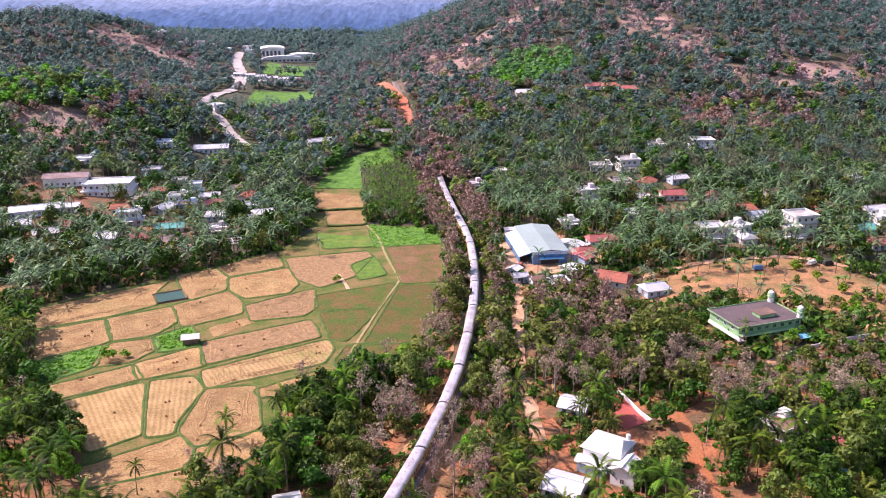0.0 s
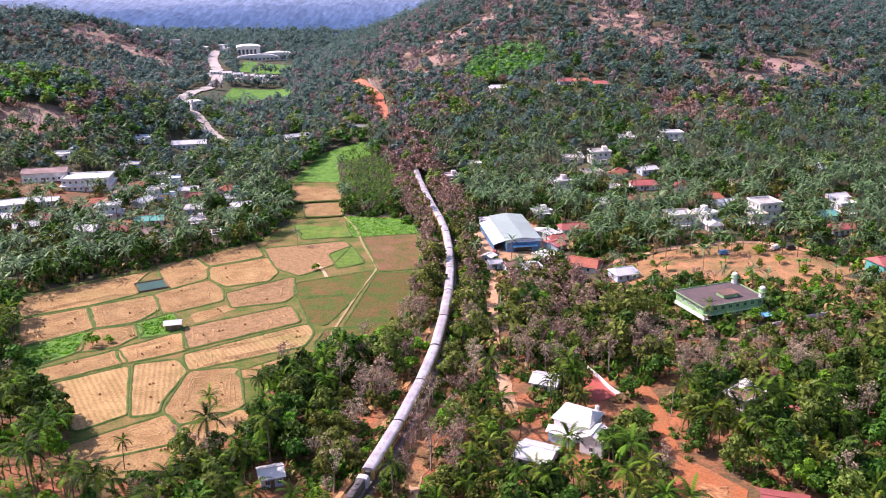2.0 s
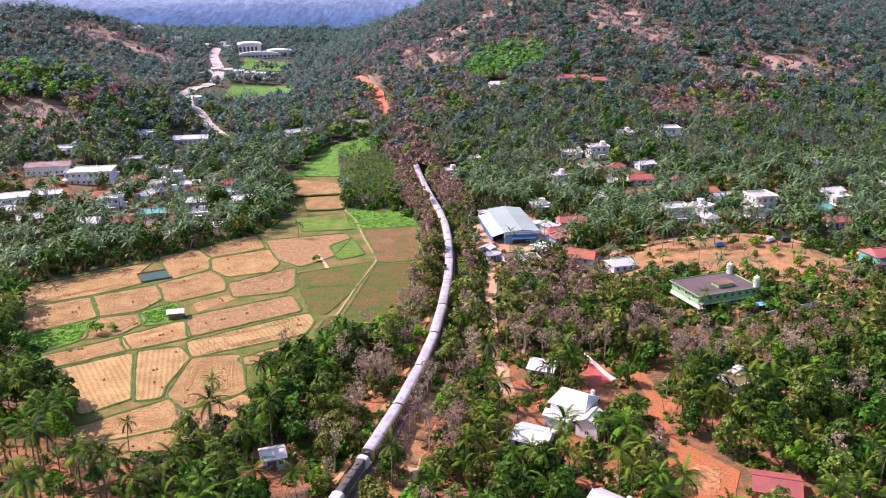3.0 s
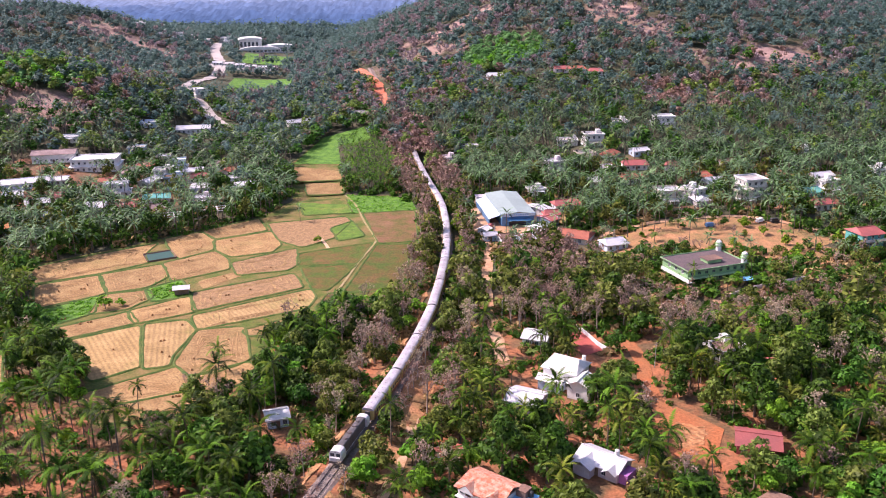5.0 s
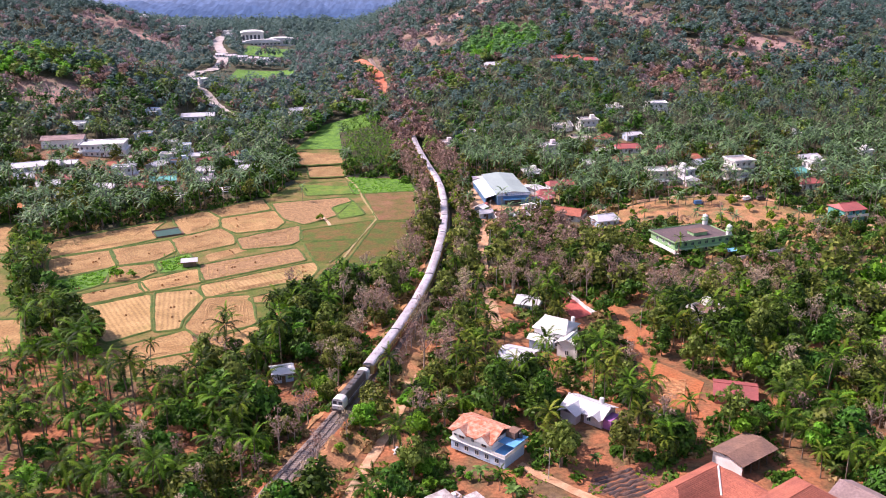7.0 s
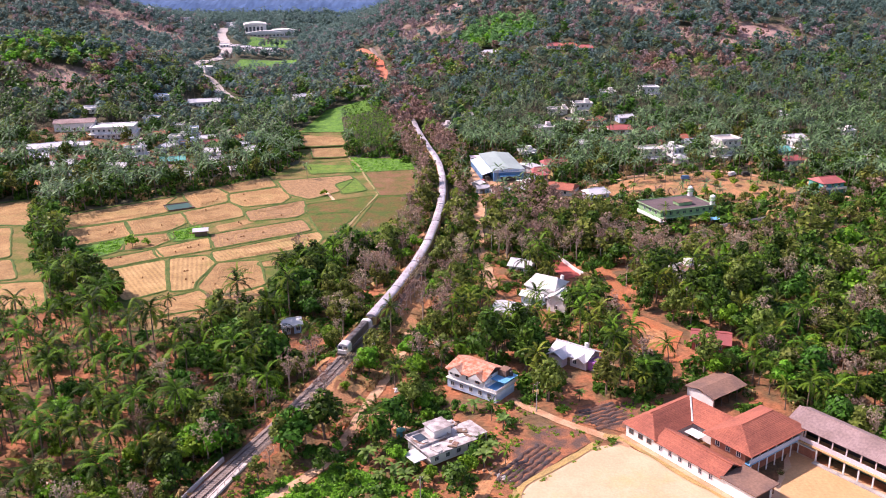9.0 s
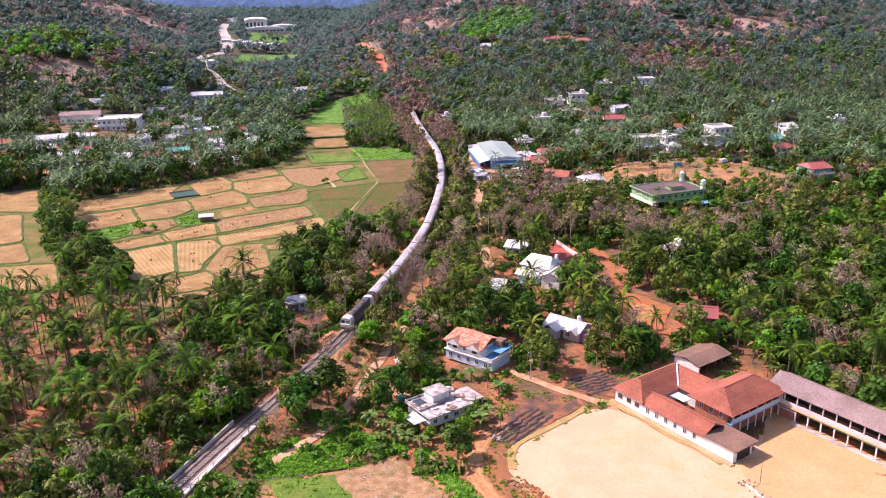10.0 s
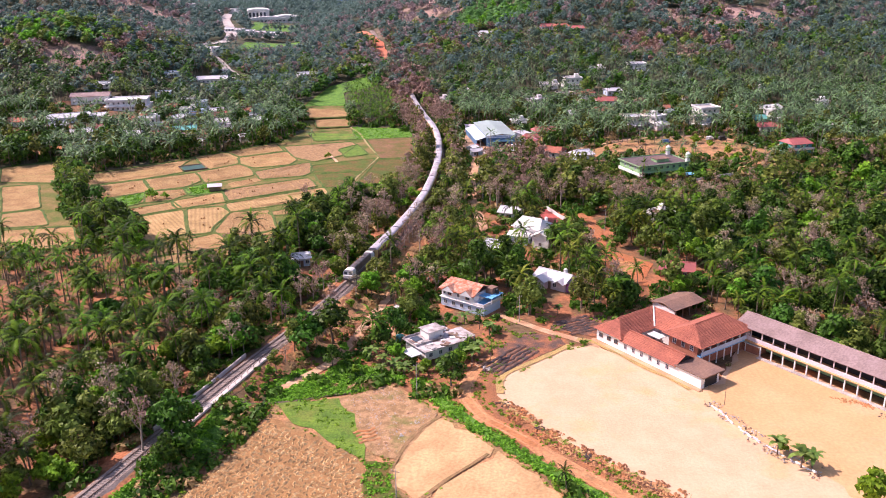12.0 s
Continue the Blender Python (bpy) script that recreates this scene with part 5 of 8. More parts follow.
HOUSE_SPOTS += [(-1.6, 110, 10), (-4, 101, 6), (-12, 106, 6)] + [(x, y, 3.6) for x, y in ((-35, 93), (-30, 99.5), (-26.5, 106), (-24, 112), (-22, 119), (-21, 126), (-19, 133), (-16, 125), (-12, 121))]
part("wall", shell(-6.0, 6.0, -4.6, 4.6, 0, 3.1), WHITE, conc)
part("roof_slab", block(-6.7, 6.7, -5.3, 5.3, 3.1, 3.3, soft=0.03), STAINED, conc, "stained grey roof slab")
part("parapet", shell(-6.5, 2.0, -1.0, 5.1, 3.3, 3.9, 0.15), STAINED, conc)
part("room", block(-1.6, 3.0, 0.4, 4.4, 3.3, 5.6, soft=0.03), WHITE, conc, "small roof room")
part("room_roof", block(-2.0, 3.4, 0.0, 4.8, 5.6, 5.75, soft=0.03), STAINED, conc)
part("low_slab", block(6.8, 10.5, -3.6, 3.2, 2.6, 2.8, soft=0.03), STAINED, conc, "side porch slab")
part("low_slab", block(-10.2, -6.8, -4.4, 0.5, 2.5, 2.7, soft=0.03), SHEET, conc, "tilted porch sheet")
for x, y in ((10.2, -3.3), (10.2, 2.9), (-9.9, -4.1), (-9.9, 0.2)):
    part("porch_post", block(x - 0.12, x + 0.12, y - 0.12, y + 0.12, 0, 2.5), CONCRETE, conc)
part("solar_panel", block(-5.4, -3.0, 1.0, 3.8, 3.6, 3.72), GLASS, conc, "dark glass panel")
for k in range(30):
    px, py = rng.uniform(-6, 6), rng.uniform(-4.9, 4.6)
    if -2.4 < px < 3.8 and py > -0.4:
        continue
    w, d = rng.uniform(0.2, 0.9), rng.uniform(0.2, 1.3)
    ob = part("roof_litter", block(-w, w, -d, d, 0, rng.uniform(0.08, 0.4), soft=0.02), rng.choice((WHITE, CONCRETE, TIMBER, DARK_FLAT)), conc, "building scrap on the roof")
    ob.matrix_basis = pose(px, py, 3.31, 0, 0, rng.uniform(0, 90))
tank(conc, 4.6, 3.4, 3.3, WHITE)
for x in (-4.5, -1.5, 1.5, 4.5):
    window(conc, x, -4.62, 1.6, "-y")
for y in (-2, 2):
    window(conc, 6.02, y, 1.6, "+x")

# single houses among the trees
rng = random.Random(11)
pink = pitched_house(32, 153, -38, 10.5, 6.5, 3.0, 1.7, LILAC, SHEET, "low house, pale lilac walls and sheet roof", group="near houses")
part("side_room", block(5.3, 7.4, -2.6, 1.6, 0, 2.5, soft=0.05), PINK_WALL, pink, "violet painted side room")
tank(pink, 2.4, 1.6, 4.0, WHITE)
part("wing_wall", shell(-4.6, -0.4, -5.6, -3.3, 0, 2.8), LILAC, pink)
slope_roof("wing_roof", -5.2, 0.2, -6.3, 0.0, 2.75, 1.45, SHEET, pink, "y", label="pale sheet wing roof")
slope_roof("wing_roof", 2.0, 5.6, -5.0, 0.0, 2.75, 1.1, SHEET, pink, "y", label="pale sheet wing roof")
white_house = pitched_house(28.0, 196.0, -32, 9.5, 8.5, 5.4, 2.4, WHITE, WHITE, "white two-storey house with steep white roofs", group="near houses", hips=1.6)
part("porch_wall", shell(-4.6, 2.0, -7.6, -4.3, 0, 3.0), PALE_BLUE, white_house, "pale blue porch")
slope_roof("porch_roof", -5.2, 2.6, -8.2, -4.2, 3.0, 1.2, WHITE, white_house, "x", label="white porch roof")
tank(white_house, 3.6, 3.4, 6.2, WHITE)
pitched_house(31.5, 188, 60, 6, 6, 4.2, 1.8, WHITE, WHITE, "small white house with pale pitched roof", group="near houses")
pitched_house(16.5, 182.5, -25, 8.5, 8.0, 2.9, 1.4, LILAC, SHEET, "low house with pale grey sheet roof", group="near houses")
pitched_house(-47.0, 174.5, 20, 5.2, 5.0, 3.0, 1.1, PALE_BLUE, WHITE, "small cabin with pale sheet roof", group="near houses")
HOUSE_SPOTS += [(-45.5, 168.5, 5.0), (-44, 163, 4.0), (-42, 157, 3.0)]
pitched_house(69.5, 162.5, -15, 9.5, 8.0, 2.8, 1.4, RED_ROOF, RED_ROOF, "low house with red roof", group="near houses")
flat_house(74, 206.5, 35, 10, 8, 2, WHITE, DARK_FLAT, "white house with red trimmed terrace", rng, "near houses")
pitched_house(84, 203, 20, 6, 5, 2.6, 1.2, LILAC, RED_ROOF, "small outhouse with red roof", group="near houses")
pitched_house(81, 190, 10, 4, 4, 2.4, 0.9, PALE_BLUE, SKY_BLUE, "tiny shed with blue roof", group="near houses")
pitched_house(22, 221, -20, 7, 7, 3.0, 1.4, WHITE, SHEET, "white house with pale roof in trees", group="near houses")
pitched_house(-3, 158, 25, 5, 5, 2.4, 1.0, BRICK_WALL, TILE, "small hut with clay tiles", group="near houses")

# mosque with two minarets
mosque = base("mosque", 83.2, 269.2, ground_at(83.2, 264.0), 22, "green and white mosque with two minarets", "mosque")
mosque.scale = (1.0, 1.1, 0.64)
HOUSE_SPOTS.append((84, 269, 13))
part("ground_wall", shell(-11.6, 11.6, -6.8, 6.8, 0, 3.8), MINT, mosque, "mint green ground floor")
part("upper_wall", shell(-11.6, 11.6, -6.8, 6.8, 3.95, 7.2), MINT, mosque)
part("canopy", block(-11.8, 9.0, -8.8, -6.82, 3.7, 3.95, soft=0.03), MINT, mosque, "green canopy")
part("roof_slab", block(-12.4, 12.4, -7.6, 7.6, 7.2, 7.45, soft=0.04), surface("dark_purple_grey_slab", (0.135, 0.095, 0.095), (0.10, 0.075, 0.08), 0.5, 0.9, 0.25, 0.2), mosque, "dark weathered flat roof")
part("parapet", shell(-12.3, 12.3, -7.5, 7.5, 7.45, 8.0, 0.14), MINT, mosque, "low mint green parapet")
part("side_parapet", block(-13.4, -13.1, -9.5, 5.0, 2.6, 4.2), WHITE, mosque, "white side gallery wall")
part("side_floor", block(-13.4, -11.62, -9.5, 5.0, 2.4, 2.6), WHITE, mosque)
part("stair_head", block(-1.2, 4.6, -3.4, 0.2, 7.45, 9.4, soft=0.04), MINT, mosque, "green stair head")
part("stair_roof", block(-1.6, 5.0, -3.8, 0.6, 9.4, 9.6), DARK_FLAT, mosque)
for x in np.arange(-10, 11, 2.9):
    window(mosque, x, -6.82, 5.5, "-y", 1.2, 1.5, frame_mat=MINT)
    window(mosque, x, -6.82, 1.8, "-y", 1.2, 1.6, frame_mat=WHITE)
for y in (-4, -0.5, 3):
    window(mosque, -11.62, y, 5.5, "-x", 1.1, 1.5)
for x, y in ((11.4, -6.4), (11.4, 6.4)):
    tower = new("minaret")
    tower.parent = mosque
    tower.matrix_basis = pose(x, y, 7.4)
    for z, r, h, m in ((0, 0.95, 3.0, WHITE), (3.0, 1.35, 0.3, MINT), (3.3, 0.8, 1.0, WHITE), (4.3, 1.2, 0.28, MINT)):
        bm = bmesh.new()
        bmesh.ops.create_cone(bm, cap_ends=True, segments=16, radius1=r, radius2=r * 0.96, depth=h, matrix=pose(0, 0, z + h / 2))
        part("shaft" if m is WHITE else "balcony", bm, m, tower, "green balcony ring" if m is MINT else "")
    bm = bmesh.new()
    bmesh.ops.create_uvsphere(bm, u_segments=16, v_segments=10, radius=0.95, matrix=pose(0, 0, 5.15))
    bmesh.ops.create_cone(bm, cap_ends=True, segments=8, radius1=0.22, radius2=0.02, depth=0.9, matrix=pose(0, 0, 6.4))
    part("dome", bm, WHITE, tower, "white onion dome")
    tower["label"] = "white minaret with green rings"
slope_roof("porch_roof", 5.5, 10.5, -13.5, -9.8, 2.3, 0.5, SKY_BLUE, mosque, "x", label="blue tarpaulin porch")
for x, y in ((5.8, -13.2), (10.2, -13.2), (5.8, -10.0), (10.2, -10.0)):
    part("porch_post", block(x - 0.06, x + 0.06, y - 0.06, y + 0.06, 0, 2.4), STEEL, mosque)
low_wall = even(spline([(86, 250.5), (96, 255.5), (120, 264)], 6), 3.0)
wall_line = base("boundary_wall", 84, 251, 0, 0, "low pinkish boundary wall beside a lane", "wall", kind="structure")
yard_wall = base("yard_wall", 35, 231, 0, 0, "curved white wall of a red swept yard", "wall", kind="structure")
bend = even(spline([(35.2, 232), (37.6, 226), (40, 219), (43.2, 213.5)], 6), 2.0)
for (a, d), (b, _) in zip(bend, bend[1:]):
    c = (a + b) / 2
    ob = part("wall_panel", block(-1.03, 1.03, -0.1, 0.1, -0.2, 1.5), WHITE, yard_wall)
    ob.matrix_basis = Matrix.Translation((-35, -231, 0)) @ pose(c.x, c.y, ground_at(c.x, c.y), 0, 0, math.degrees(math.atan2(d.y, d.x)))
for (a, d), (b, _) in zip(low_wall, low_wall[1:]):
    c = (a + b) / 2
    ob = part("wall_panel", block(-1.52, 1.52, -0.1, 0.1, -0.2, 1.3), LILAC, wall_line)
    ob.matrix_basis = Matrix.Translation((-84, -251, 0)) @ pose(c.x, c.y, ground_at(c.x, c.y), 0, 0, math.degrees(math.atan2(d.y, d.x)))

# large metal shed
shed = base("metal_shed", 17.5, 358.5, 1.2, 10, "large metal shed with grey-green roof and blue front", "shed")
HOUSE_SPOTS += [(16, 366, 16), (19, 350, 15), (14, 375, 12)]
part("wall", shell(-5.0, 9.2, -17, 18, 0, 5.6), SHED_BLUE, shed, "blue sheet walls")
slope_roof("roof", -5.6, 9.8, -18.2, 19, 5.6, 0.9, SHED_GREEN, shed, "y", label="grey-green sheet roof")
part("front_band", block(-5.5, 9.7, -17.9, -17.6, 4.5, 5.9, soft=0.03), PALE_BLUE, shed, "pale blue fascia board")
for k in range(9):
    part("sign_bar", block(-2.0 + k * 1.0, -1.4 + k * 1.0, -17.96, -17.9, 4.95, 5.35), SHED_BLUE, shed, "blue bar of the sign")
part("front_canopy", block(-2.5, 7.6, -19.6, -17.05, 2.9, 3.05), SKY_BLUE, shed, "blue entrance canopy")
# flat panel on the wall, shade of the entrance painted black
part("doorway", block(-1.6, 5.8, -17.06, -17.01, 0.1, 2.8), SHADE_BLACK, shed)
lean = bmesh.new()
q = [lean.verts.new(v) for v in ((-10.2, -15, 3.0), (-5.05, -15, 4.6), (-5.05, 17, 4.6), (-10.2, 17, 3.0), (-10.2, -15, 2.88), (-5.05, -15, 4.48), (-5.05, 17, 4.48), (-10.2, 17, 2.88))]
for f in ((0, 1, 2, 3), (7, 6, 5, 4), (0, 4, 5, 1), (1, 5, 6, 2), (2, 6, 7, 3), (3, 7, 4, 0)):
    lean.faces.new([q[k] for k in f])
part("side_roof", lean, PALE_BLUE, shed, "pale blue lean-to roof")
part("side_wall", block(-9.9, -9.7, -14.6, 16.6, 0, 2.95), SHED_BLUE, shed)
part("back_roof", block(-9.5, -1.0, 19.1, 24, 3.6, 3.72), LILAC, shed, "pale rear roof")
part("back_wall", shell(-9, -1.4, 19.2, 23.6, 0, 3.6), WHITE, shed)
for i, (x, y, w, d, roof) in enumerate(((10, 322, 5, 4, SHEET), (17, 320, 7, 5, DARK_FLAT), (24, 318, 6, 7, SHEET), (31, 331, 6, 9, WHITE), (36, 346, 6, 8, RED_ROOF), (33, 362, 6, 12, SHEET), (8, 330, 4, 4, WHITE))):
    pitched_house(x, y, 15 + 7 * i, w, d, 2.8, 1.0, WHITE if i % 2 else PALE_BLUE, roof, "small outbuilding near the metal shed", group="outbuildings")

# village to the east
EAST = [(46.5, 427, 20, 11, 9, 2, WHITE, SHEET), (91, 361, 10, 12, 10, 2, WHITE, CONCRETE), (103, 363, 35, 9, 9, 2, WHITE, WHITE), (130, 369, 15, 12, 11, 3, WHITE, CONCRETE),
        (124, 361, 15, 9, 7, 2, WHITE, WHITE), (57, 470, 0, 11, 8, 1, WHITE, WHITE), (64, 443, 20, 9, 8, 1, WHITE, SHEET), (71, 463, 10, 12, 9, 2, LILAC, WHITE), (115.5, 492, 5, 13, 10, 2, WHITE, WHITE),
        (168, 378, 20, 9, 8, 2, WHITE, CONCRETE), (70, 415, 15, 9, 8, 1, PALE_BLUE, SHEET), (190, 352, 30, 12, 9, 1, WHITE, WHITE), (34, 392, 25, 7, 6, 1, WHITE, WHITE), (2, 470, 10, 8, 7, 1, WHITE, WHITE), (200, 398, 10, 8, 7, 2, WHITE, WHITE),
        (-10, 452, 20, 8, 7, 1, WHITE, SHEET), (90, 495, 10, 9, 8, 1, WHITE, SHEET), (178, 440, 15, 9, 8, 1, WHITE, WHITE)]
CREAM = surface("cream_plaster", (0.66, 0.58, 0.47), (0.55, 0.47, 0.38), 0.8, 0.8, 0.12, 0.05)
for x, y, turn, w, d, n, wall, roof in EAST:
    wall, roof = rng.choice((WHITE, WHITE, WHITE, LILAC, CREAM)), rng.choice((STAINED, WHITE, WHITE, SHEET, CONCRETE))
    flat_house(x, y, turn, w, d, n, wall, roof, "white village house among coconut palms" if n == 1 else "white storeyed village house among coconut palms", rng)
for x, y, turn, w, d, roof, wall in ((86, 418, 5, 12, 8, RED_ROOF, WHITE), (136, 421, 20, 10, 9, DARK_FLAT, LILAC), (113, 398, 10, 11, 8, TILE, LILAC), (46, 368, 15, 12, 7, RED_ROOF, WHITE),
                                     (45, 321, -25, 13, 10, TILE, WHITE), (38, 352, 10, 7, 5, RED_ROOF, WHITE), (150, 401, 20, 9, 7, TILE, WHITE), (66, 596, 5, 11, 9, RED_ROOF, LILAC), (76, 594, 10, 10, 9, TILE, WHITE), (88, 588, 0, 9, 8, RED_ROOF, WHITE),
                                     (20, 600, 10, 12, 8, SHEET, WHITE), (58, 306, 20, 9, 7, SHEET, PALE_BLUE), (158, 372, 15, 8, 7, TEAL, TEAL)):
    pitched_house(x, y, turn, w, d, 3.0, 1.7, wall, roof, "village house with coloured pitched roof", hips=1.2)
teal = pitched_house(152.6, 302, 18, 10, 9, 5.4, 1.8, TEAL, RED_ROOF, "two-storey teal house with dark red roof", hips=1.5)
HOUSE_SPOTS.append((152.6, 302, 9))
part("floor_band", block(-5.6, 5.6, -6.0, -4.52, 2.75, 2.95, soft=0.03), WHITE, teal, "white balcony slab")
part("balcony_rail", block(-5.5, 5.5, -5.95, -5.85, 2.95, 3.75), WHITE, teal, "white balcony rail")
for x in (-3.4, -0.4, 2.6):
    window(teal, x, -4.52, 4.2, "-y", 1.1, 1.2, frame_mat=WHITE)
for x in (-5.2, 0, 5.2):
    part("balcony_post", block(x - 0.1, x + 0.1, -5.9, -5.7, 0, 2.75), WHITE, teal)

# small town to the west
flat_house(-199, 434, 10, 25, 15, 2, WHITE, WHITE, "long white two-storey public building", rng, "town houses", porch=False)
HOUSE_SPOTS += [(-208, 430, 10), (-189, 432, 10)]
WEST = [(-168, 452, 10, 9, 8, 2, WHITE, WHITE), (-158, 447, 15, 8, 7, 2, LILAC, WHITE), (-150, 411, 10, 10, 8, 2, WHITE, WHITE), (-172, 393, 12, 12, 7, 2, PALE_BLUE, WHITE), (-128, 383, 20, 9, 7, 1, WHITE, WHITE),
        (-118, 398, 15, 6, 5, 1, WHITE, WHITE), (-196, 510, 5, 10, 8, 1, WHITE, WHITE), (-228, 470, 10, 9, 8, 1, WHITE, WHITE), (-160, 425, 8, 10, 8, 2, WHITE, SHEET), (-190, 470, 10, 9, 8, 1, WHITE, CONCRETE), (-122, 420, 12, 8, 7, 1, WHITE, WHITE)]
for x, y, turn, w, d, n, wall, roof in WEST:
    wall, roof = rng.choice((WHITE, WHITE, LILAC, CREAM, PALE_BLUE)), rng.choice((STAINED, CONCRETE, WHITE, SHEET, DARK_FLAT))
    flat_house(x, y, turn, w, d, n, wall, roof, "white town house with flat roof", rng, "town houses")
for x, y, turn, w, d, h, roof, wall in ((-224, 440, 14, 22, 10, 5.0, OLD_ROOF, WHITE), (-172, 520, 12, 20, 9, 3.4, SHEET, WHITE), (-218, 394, 25, 22, 9, 3.4, SHEET, PALE_BLUE), (-200, 367, 30, 10, 6, 2.8, SHEET, WHITE), (-176, 440, 60, 10, 8, 3.4, TILE, WHITE),
                                        (-139, 450, 15, 9, 7, 3.2, OLD_ROOF, WHITE), (-192, 380, 15, 9, 7, 2.8, RED_ROOF, WHITE), (-185, 352, 20, 8, 6, 2.8, SHEET, LILAC), (-230, 360, 20, 10, 8, 3.0, RED_ROOF, WHITE), (-240, 385, 10, 14, 8, 3.0, TILE, WHITE), (-150, 385, 15, 12, 6, 2.8, TEAL, WHITE),
                                        (-110, 545, 30, 16, 5, 3.0, SHEET, WHITE), (-70, 555, 0, 12, 2, 3.0, CONCRETE, CONCRETE)):
    pitched_house(x, y, turn, w, d, h, 1.6, wall, roof, "town building with pitched sheet or tile roof", group="town houses")
for x, y, turn, roof, wall in ((-183, 408, 20, TILE, WHITE), (-164, 414, 75, SHEET, WHITE), (-142, 425, 30, RED_ROOF, LILAC), (-134, 404, 10, SHEET, PALE_BLUE), (-178, 424, 100, OLD_ROOF, WHITE), (-205, 402, 15, SHEET, WHITE), (-158, 368, 25, RED_ROOF, WHITE), (-172, 366, 5, SHEET, LILAC),
                              (-190, 395, 60, TILE, LILAC), (-148, 438, 15, SHEET, WHITE), (-128, 436, 80, TILE, WHITE), (-215, 375, 20, SHEET, WHITE), (-112, 408, 20, SHEET, WHITE), (-143, 366, 40, OLD_ROOF, WHITE), (80, 395, 20, TILE, WHITE), (104, 415, 70, RED_ROOF, LILAC),
                              (118, 388, 15, SHEET, WHITE), (142, 388, 30, TILE, LILAC), (62, 398, 15, SHEET, WHITE), (92, 440, 20, SHEET, PALE_BLUE), (76, 436, 60, TILE, WHITE), (172, 398, 20, SHEET, WHITE), (155, 352, 15, RED_ROOF, WHITE), (104, 358, 100, SHEET, LILAC)):
    pitched_house(x, y, turn, rng.uniform(8, 11), rng.uniform(6, 8), 3.2, rng.uniform(1.2, 1.9), wall, roof, "small house with pitched roof among palms", hips=rng.choice((0, 1.3)), group="small houses")
    # tree gap towards the camera, to keep the house in view
    HOUSE_SPOTS.append((x - 0.02 * x, y - 9, 5.0))
# tree gaps on the camera side of village and town houses, so they show
for x, y, *_ in EAST + WEST:
    HOUSE_SPOTS.append((x - 0.01 * x, y - 8, 5.0))
# bare concrete frames of houses being built
for fx, fy, turn in ((-133, 352, 22), (-116, 362, 22)):
    frame_ob = base("unfinished_house", fx, fy, ground_at(fx, fy), turn, "unfinished concrete house frame of beams and posts", "house frame", "house frames")
    HOUSE_SPOTS.append((fx, fy, 9))
    for i in range(4):
        part("beam", block(-6 + 4 * i - 0.15, -6 + 4 * i + 0.15, -4, 4, 2.9, 3.2), WHITE, frame_ob)
        for j in range(3):
            part("column", block(-6 + 4 * i - 0.15, -6 + 4 * i + 0.15, -4 + 4 * j - 0.15, -4 + 4 * j + 0.15, 0, 2.9), CONCRETE, frame_ob)
    for j in range(3):
        part("beam", block(-5.85, 5.85, -4 + 4 * j - 0.15, -4 + 4 * j + 0.15, 2.92, 3.18), WHITE, frame_ob)

# far buildings in the valley
for x, y, turn, w, d, h in ((-230, 916, 15, 23, 20, 10), (-202, 926, 15, 30, 14, 6), (-216, 896, 15, 40, 3, 3)):
    z = ground_at(x, y)
    HOUSE_SPOTS.append((x, y, w * 0.6))
    hall = base("hall", x, y, z, turn, "large pale hall with curved roof, far off", "hall", "far halls")
    part("wall", shell(-w / 2, w / 2, -d / 2, d / 2, 0, h, 0.4), WHITE, hall)
    bm = bmesh.new()
    rows = []
    for k in range(9):
        a = math.pi * k / 8
        rows.append([bm.verts.new((-math.cos(a) * (w / 2 + 1), s * (d / 2 + 1), h + math.sin(a) * w * 0.09)) for s in (-1, 1)])
    for p, q in zip(rows, rows[1:]):
        bm.faces.new((p[0], q[0], q[1], p[1]))
    bm.faces.new([r[0] for r in rows][::-1])
    bm.faces.new([r[1] for r in rows])
    part("roof", bm, WHITE, hall, "curved pale roof")
    for s in np.arange(-w / 2 + 2, w / 2 - 1, 4):
        window(hall, s, -d / 2 - 0.05, h * 0.55, "-y", 2.2, h * 0.5)
draped("depot_yard", [(-238, 762), (-182, 762), (-174, 786), (-232, 792)], CONCRETE, 0.3, "pale paved yard in the valley", "yard", cell=8)
draped("valley_meadow", [(-188, 640), (-138, 655), (-150, 735), (-200, 730)], LUSH, 0.3, "bright green meadow in the valley", "meadow", cell=8)
draped("valley_meadow", [(-212, 800), (-166, 800), (-170, 872), (-222, 866)], LUSH, 0.3, "bright green meadow in the valley", "meadow", cell=8)
for k in range(6):
    pitched_house(-226 + 10 * k, 774 + 1.0 * k, 8, 8, 6, 2.8, 1.0, WHITE, LILAC if k % 2 else SHEET, "row of low sheds in a paved yard", group="depot sheds")
for k, (x, y) in enumerate(((-314, 892), (-300, 898), (-292, 905), (-345, 915), (-275, 905), (-262, 935), (-176, 950), (-250, 905), (-240, 640), (-196, 612), (-255, 660))):
    flat_house(x, y, 15 * k, 11, 9, 1 + k % 2, WHITE, WHITE, "pale house far up the valley", rng, "far houses", porch=False)


